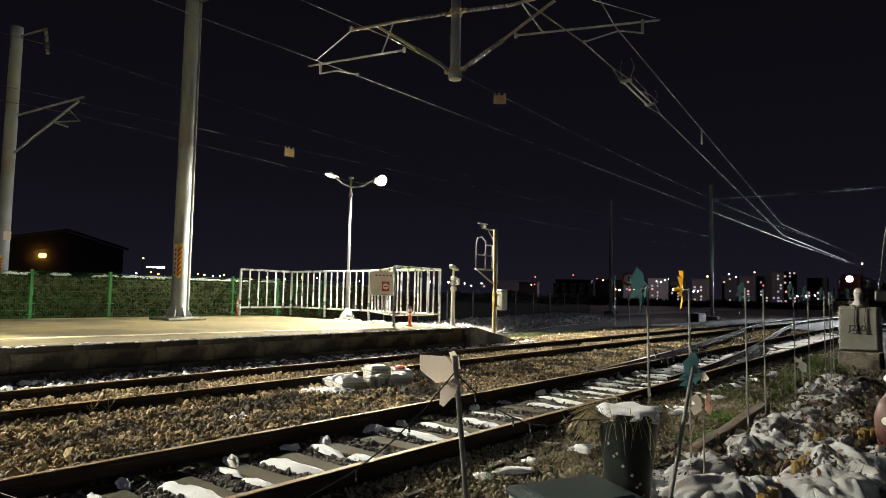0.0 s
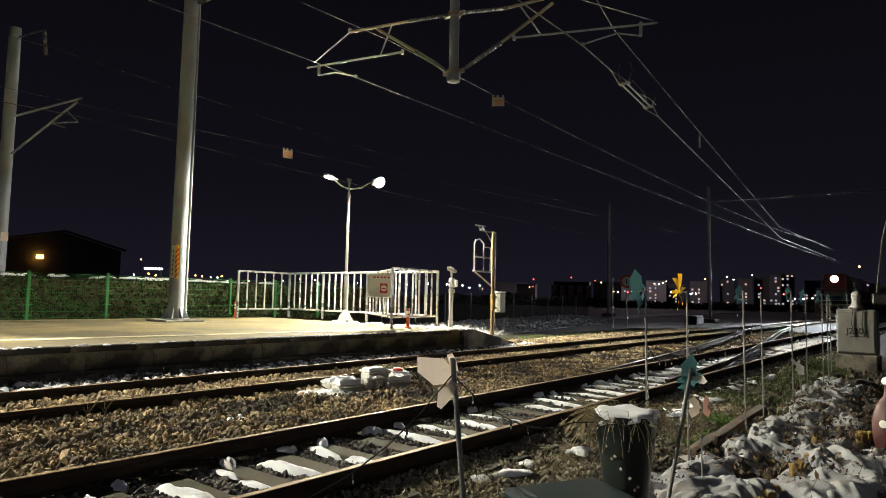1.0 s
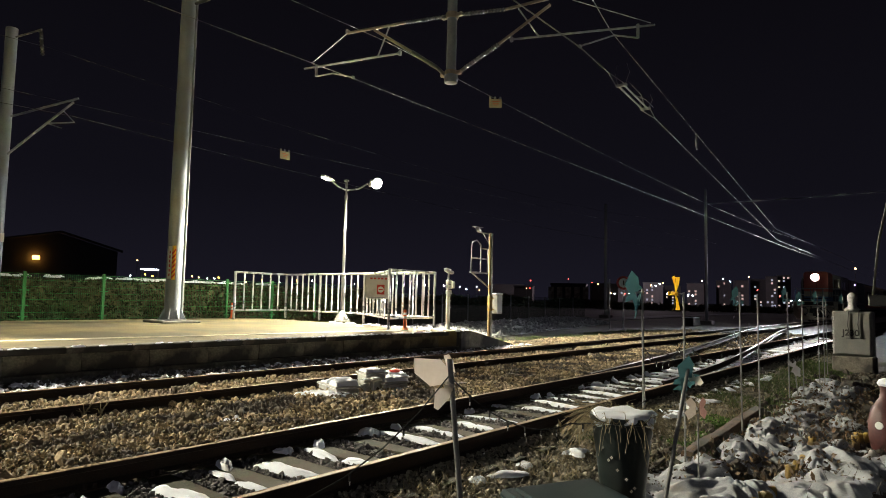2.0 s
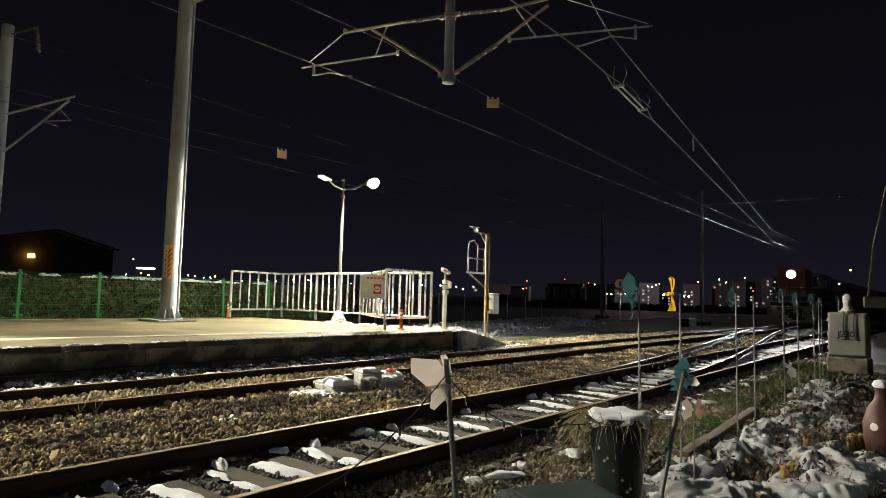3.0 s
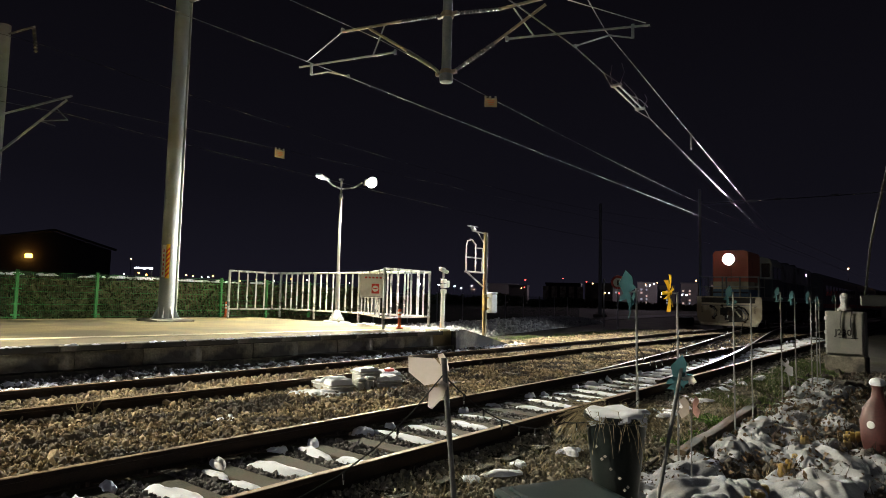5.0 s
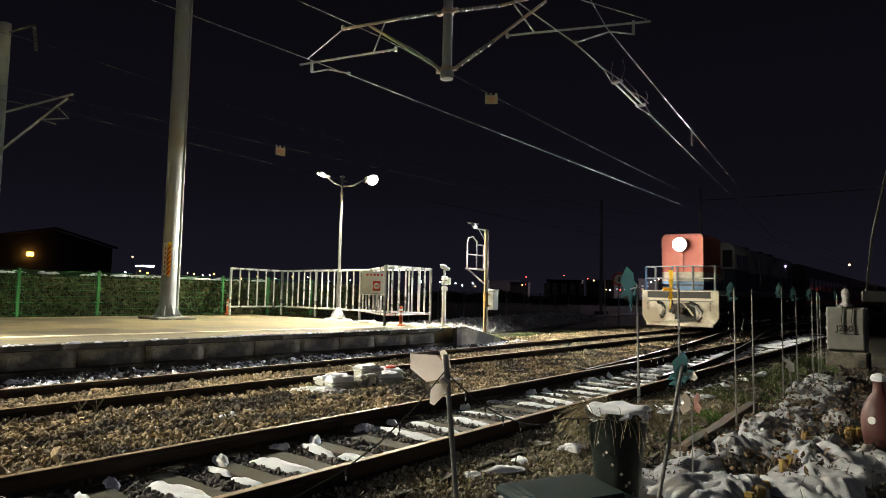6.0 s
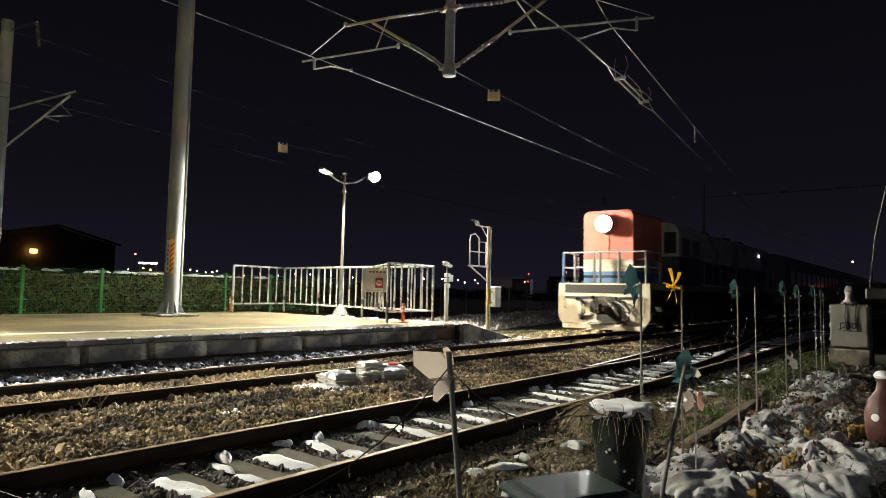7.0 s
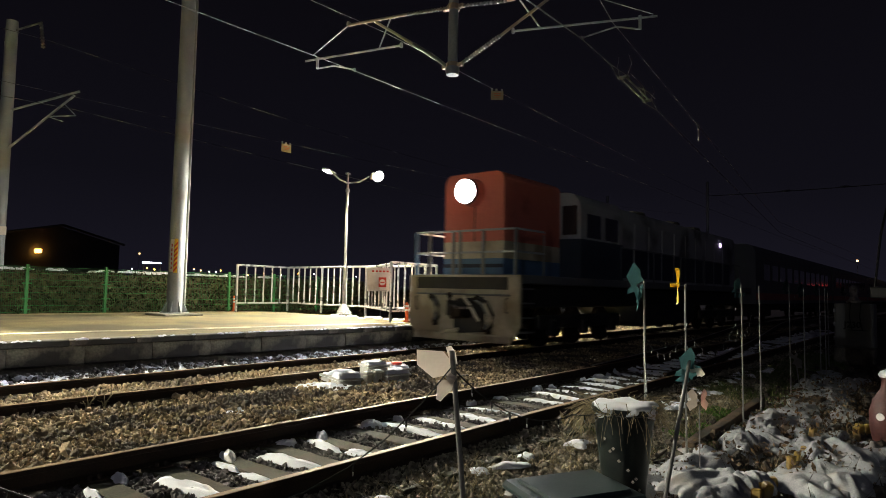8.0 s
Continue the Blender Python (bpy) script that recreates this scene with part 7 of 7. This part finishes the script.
# the hood's front is cut open for the added barrel that narrows the beam
bm = bmesh.new()
bm.from_mesh(short.data)
front = [f for f in bm.faces if f.normal.x < -0.9][0]
outer = list(front.verts)
bmesh.ops.delete(bm, geom=[front], context="FACES_ONLY")
ring = [bm.verts.new((HX, 0.138 * math.cos(TAU * k / 28), 3.644 + 0.138 * math.sin(TAU * k / 28))) for k in range(28)]
edges = [bm.edges.new((ring[k], ring[(k + 1) % 28])) for k in range(28)]
edges += [bm.edges.get((outer[i], outer[(i + 1) % len(outer)])) for i in range(len(outer))]
bmesh.ops.triangle_fill(bm, edges=[e for e in edges if e], use_beauty=True)
for f in [f for f in bm.faces if all(v in ring for v in f.verts)]:
    bm.faces.remove(f)
bmesh.ops.recalc_face_normals(bm, faces=bm.faces[:])
bm.to_mesh(short.data)
bm.free()
for z0, z1, m, nm in ((2.10, 2.50, M_LWHITE, "white_band"), (1.72, 2.10, M_LBLUE, "blue_band")):
    bm = bmesh.new()
    box(bm, (HX + 1.3, 0, (z0 + z1) / 2), (2.604, 1.724, z1 - z0))
    part(nm, bm, m, loco)
bm = bmesh.new()
box(bm, (HX - 0.005, 0, 1.93), (0.03, 1.73, 0.085))
part("navy_stripe", bm, M_NAVY, loco)
bm = bmesh.new()
for s in (-0.05,):
    box(bm, (HX - 0.015, s, 3.0), (0.03, 0.012, 1.0))
part("door_seam", bm, M_LDARK, loco)
bm = bmesh.new()
lathe(bm, [(0.14, 0.03), (0.14, LAMP_OUT - 0.045), (0.32, LAMP_OUT - 0.045), (0.34, 0.0), (0.14, 0.0), (0.14, 0.03)], (HX, 0.0, 3.644), (-1, 0, 0), seg=28, caps=False)
part("headlight_housing", bm, M_HOOD, loco)
bm = bmesh.new()
lathe(bm, [(0.27, 0.0), (0.268, 0.03), (0.135, 0.03), (0.135, 0.0)], (HX - LAMP_OUT, 0.0, 3.644), (-1, 0, 0), seg=28, caps=False)
part("headlight", bm, M_HEAD, loco, "blazing white headlight ring", smooth=True)
# added barrel: it keeps the hidden emitter's light to a narrow cone
bm = bmesh.new()
lathe(bm, [(0.135, 0.02), (0.135, -0.52)], (HX - LAMP_OUT, 0.0, 3.644), (-1, 0, 0), seg=28, caps=False)
part("beam_barrel", bm, M_LDARK, loco, smooth=True)
bm = bmesh.new()
lathe(bm, [(0.132, -0.52), (0.11, -0.515)], (HX - LAMP_OUT, 0.0, 3.644), (-1, 0, 0), seg=28)
part("beam_lens", bm, M_BEAM, loco, "bright inner beam lens")
bm = bmesh.new()
lathe(bm, [(0.275, -0.05), (0.275, 0.06), (0.295, 0.06), (0.31, -0.05)], (HX - LAMP_OUT, 0.0, 3.644), (-1, 0, 0), seg=28, caps=False)
part("headlight_rim", bm, M_LDARK, loco, smooth=True)
# front handrails
for yy in (-1.42, -0.55, 0.10, 0.30, 1.0, 1.42):
    bm = bmesh.new()
    rod(bm, (0.06, yy, 1.70), (0.06, yy, 2.72), 0.042, seg=8)
    part("handrail_post", bm, M_LBLUE if yy > 1.2 else M_LGREY, loco, smooth=True)
for zz in (2.72, 2.22):
    bm = bmesh.new()
    pipe(bm, [(1.2, -1.45, zz), (0.06, -1.42, zz), (0.06, 1.42, zz), (1.2, 1.45, zz)], 0.025, seg=8)
    part("handrail", bm, M_RAILPALE, loco, smooth=True)
for s in (-1, 1):
    for xx in (1.2, 5.5, 8.0, 10.5, 13.0, 15.5, 18.0):
        bm = bmesh.new()
        rod(bm, (xx, s * 1.45, 1.70), (xx, s * 1.45, 2.65), 0.02, seg=6)
        part("handrail_post", bm, M_LGREY, loco)
    bm = bmesh.new()
    rod(bm, (5.5, s * 1.45, 2.65), (18.0, s * 1.45, 2.65), 0.02, seg=6)
    part("handrail", bm, M_LGREY, loco)
    for k in range(4):
        bm = bmesh.new()
        box(bm, (0.45, s * 1.36, 0.45 + 0.32 * k), (0.6, 0.26, 0.03))
        part("step", bm, M_LGREY, loco)
cabin = hood("cab", HX + 2.6, HX + 5.2, 1.46, 1.72, 3.92, 0.42, M_HOODGREY, loco, "pale grey driver's cab")
bm = bmesh.new()
box(bm, (HX + 3.9, 0, 2.22), (2.606, 2.926, 1.0))
part("navy_band", bm, M_LNAVY, cabin, "dark blue lower band")
for s in (-1, 1):
    for xx in (3.75, 4.85):
        bm = bmesh.new()
        box(bm, (xx, s * 1.465, 3.08), (0.8, 0.02, 0.62), bevel=0.006)
        part("side_window", bm, M_GLASS, cabin)
    bm = bmesh.new()
    box(bm, (HX + 2.592, s * 1.15, 3.2), (0.02, 0.42, 0.75), bevel=0.006)
    part("front_window", bm, M_GLASS, cabin)
hood("long_hood", HX + 5.2, 19.2, 0.95, 1.72, 3.95, 0.2, M_HOODGREY, loco, "long grey engine hood")
for s in (-1, 1):
    for k in range(10):
        bm = bmesh.new()
        box(bm, (7.0 + 1.2 * k, s * 0.955, 2.75), (1.05, 0.02, 1.6), bevel=0.006)
        part("hood_door", bm, M_HOODGREY, loco)
        bm = bmesh.new()
        box(bm, (7.0 + 1.2 * k, s * 0.962, 2.28), (1.06, 0.02, 0.9), bevel=0.006)
        part("lower_panel", bm, M_LNAVY, loco)
for xx in (9.5, 13.0, 15.5):
    bm = bmesh.new()
    lathe(bm, [(0.55, 3.95), (0.55, 4.12), (0.45, 4.16)], (xx, 0, 0), seg=20)
    part("roof_fan", bm, M_LDARK, loco)
bm = bmesh.new()
box(bm, (16.9, -0.98, 3.5), (0.16, 0.06, 0.16), bevel=0.02)
part("marker_lamp", bm, M_MARKER, loco, "small violet marker lamp")
for bx in (3.9, 16.1):
    bm = bmesh.new()
    for s in (-1, 1):
        box(bm, (bx, s * 1.05, 0.62), (4.6, 0.16, 0.34), bevel=0.05)
        for k in (-1.7, 0, 1.7):
            box(bm, (bx + k, s * 1.1, 0.5), (0.34, 0.2, 0.4), bevel=0.05)
    part("bogie_frame", bm, M_LDARK, loco)
loco_wheels = [wheelset(loco, bx + k) for bx in (3.9, 16.1) for k in (-1.7, 0.0, 1.7)]


def coach():
    c = thing("passenger_coach", "dark passenger coach with a red lower band", "coach", "coaches of the train")
    hood("body", 0.2, 23.3, 1.48, 1.0, 3.85, 0.5, M_LGREY, c)
    bm = bmesh.new()
    box(bm, (11.75, 0, 1.35), (23.0, 2.98, 0.35), bevel=0.01)
    part("red_band", bm, M_HOOD, c)
    for s in (-1, 1):
        for k in range(11):
            bm = bmesh.new()
            box(bm, (2.4 + 1.85 * k, s * 1.485, 2.55), (1.3, 0.02, 0.8), bevel=0.006)
            part("window", bm, M_GLASS, c)
    bm = bmesh.new()
    box(bm, (11.75, 0, 0.85), (20, 2.2, 0.4), bevel=0.05)
    for bx in (3.5, 20.0):
        box(bm, (bx, 0, 0.55), (3.2, 2.2, 0.4), bevel=0.05)
    part("underframe", bm, M_LDARK, c)
    for bx in (3.5, 20.0):
        for k in (-1.15, 1.15):
            for s in (-0.75, 0.75):
                bm = bmesh.new()
                rod(bm, (bx + k, s - 0.06, 0.45), (bx + k, s + 0.06, 0.45), 0.44, seg=20)
                part("wheel", bm, M_RUST, c)
    return c


coaches = [coach()]
coaches += [copy_thing(coaches[0], Matrix.Identity(4)) for _ in range(2)]

# ---- sleepers, as pieces of the two tracks ----
for t, y, x1, seed in ((track_a, TRACK_A, 44, 0), (track_b, TRACK_B, 40, 2)):
    k = 0
    x = 0.6 - 4 * STEP
    while x < x1:
        o = new("sleeper", SLEEPER_MESHES[(k * 7 + seed) % 4])
        o.parent = t
        o.matrix_basis = pose(x, y, 0.0 if t is track_a else -0.012, 0, 0, 1.2 * math.sin(k * 2.3))
        x += STEP
        k += 1


def loco_x(t):
    """Where the headlight is along the far track."""
    return 11.6 + 7.62 * (8 - t) + 0.045 * (8 - t) ** 2 - HX + LAMP_OUT + 0.04


def motions():
    times = [0.5 * k for k in range(17)]
    walk(loco, [(t, pose(loco_x(t), TRACK_B, 0)) for t in times])
    for i, c in enumerate(coaches):
        walk(c, [(t, pose(loco_x(t) + 20.6 + 23.9 * i, TRACK_B, 0)) for t in times])
    steps = [k / 15 for k in range(121)]
    for w in loco_wheels:
        wx, wz = w.location.x, w.location.z
        walk(w, [(t, Matrix.Translation((wx, 0, wz)) @ Matrix.Rotation((loco_x(t) - loco_x(0)) / 0.49, 4, "Y")) for t in steps])
    # the yellow wheel swings to and fro in the wind and turns slowly
    swing = [(0.0, 66, 100), (0.5, 62, 130), (1.0, 55, 165), (1.5, 56, 205), (2.0, 58, 240), (2.5, 60, 270), (3.0, 60, 300), (3.5, 64, 330), (4.0, 66, 355), (4.5, 56, 380), (5.2, 62, 410), (5.8, 74, 440), (6.5, 48, 470), (7.0, 40, 490), (7.5, 46, 505), (8.0, 72, 530)]
    walk(wheel_yellow, [(t, Matrix.Translation(WHEEL_AT) @ Matrix.Rotation(radians(-52 + yaw), 4, "Z") @ Matrix.Rotation(radians(turn), 4, "Y")) for t, yaw, turn in swing])


motions()
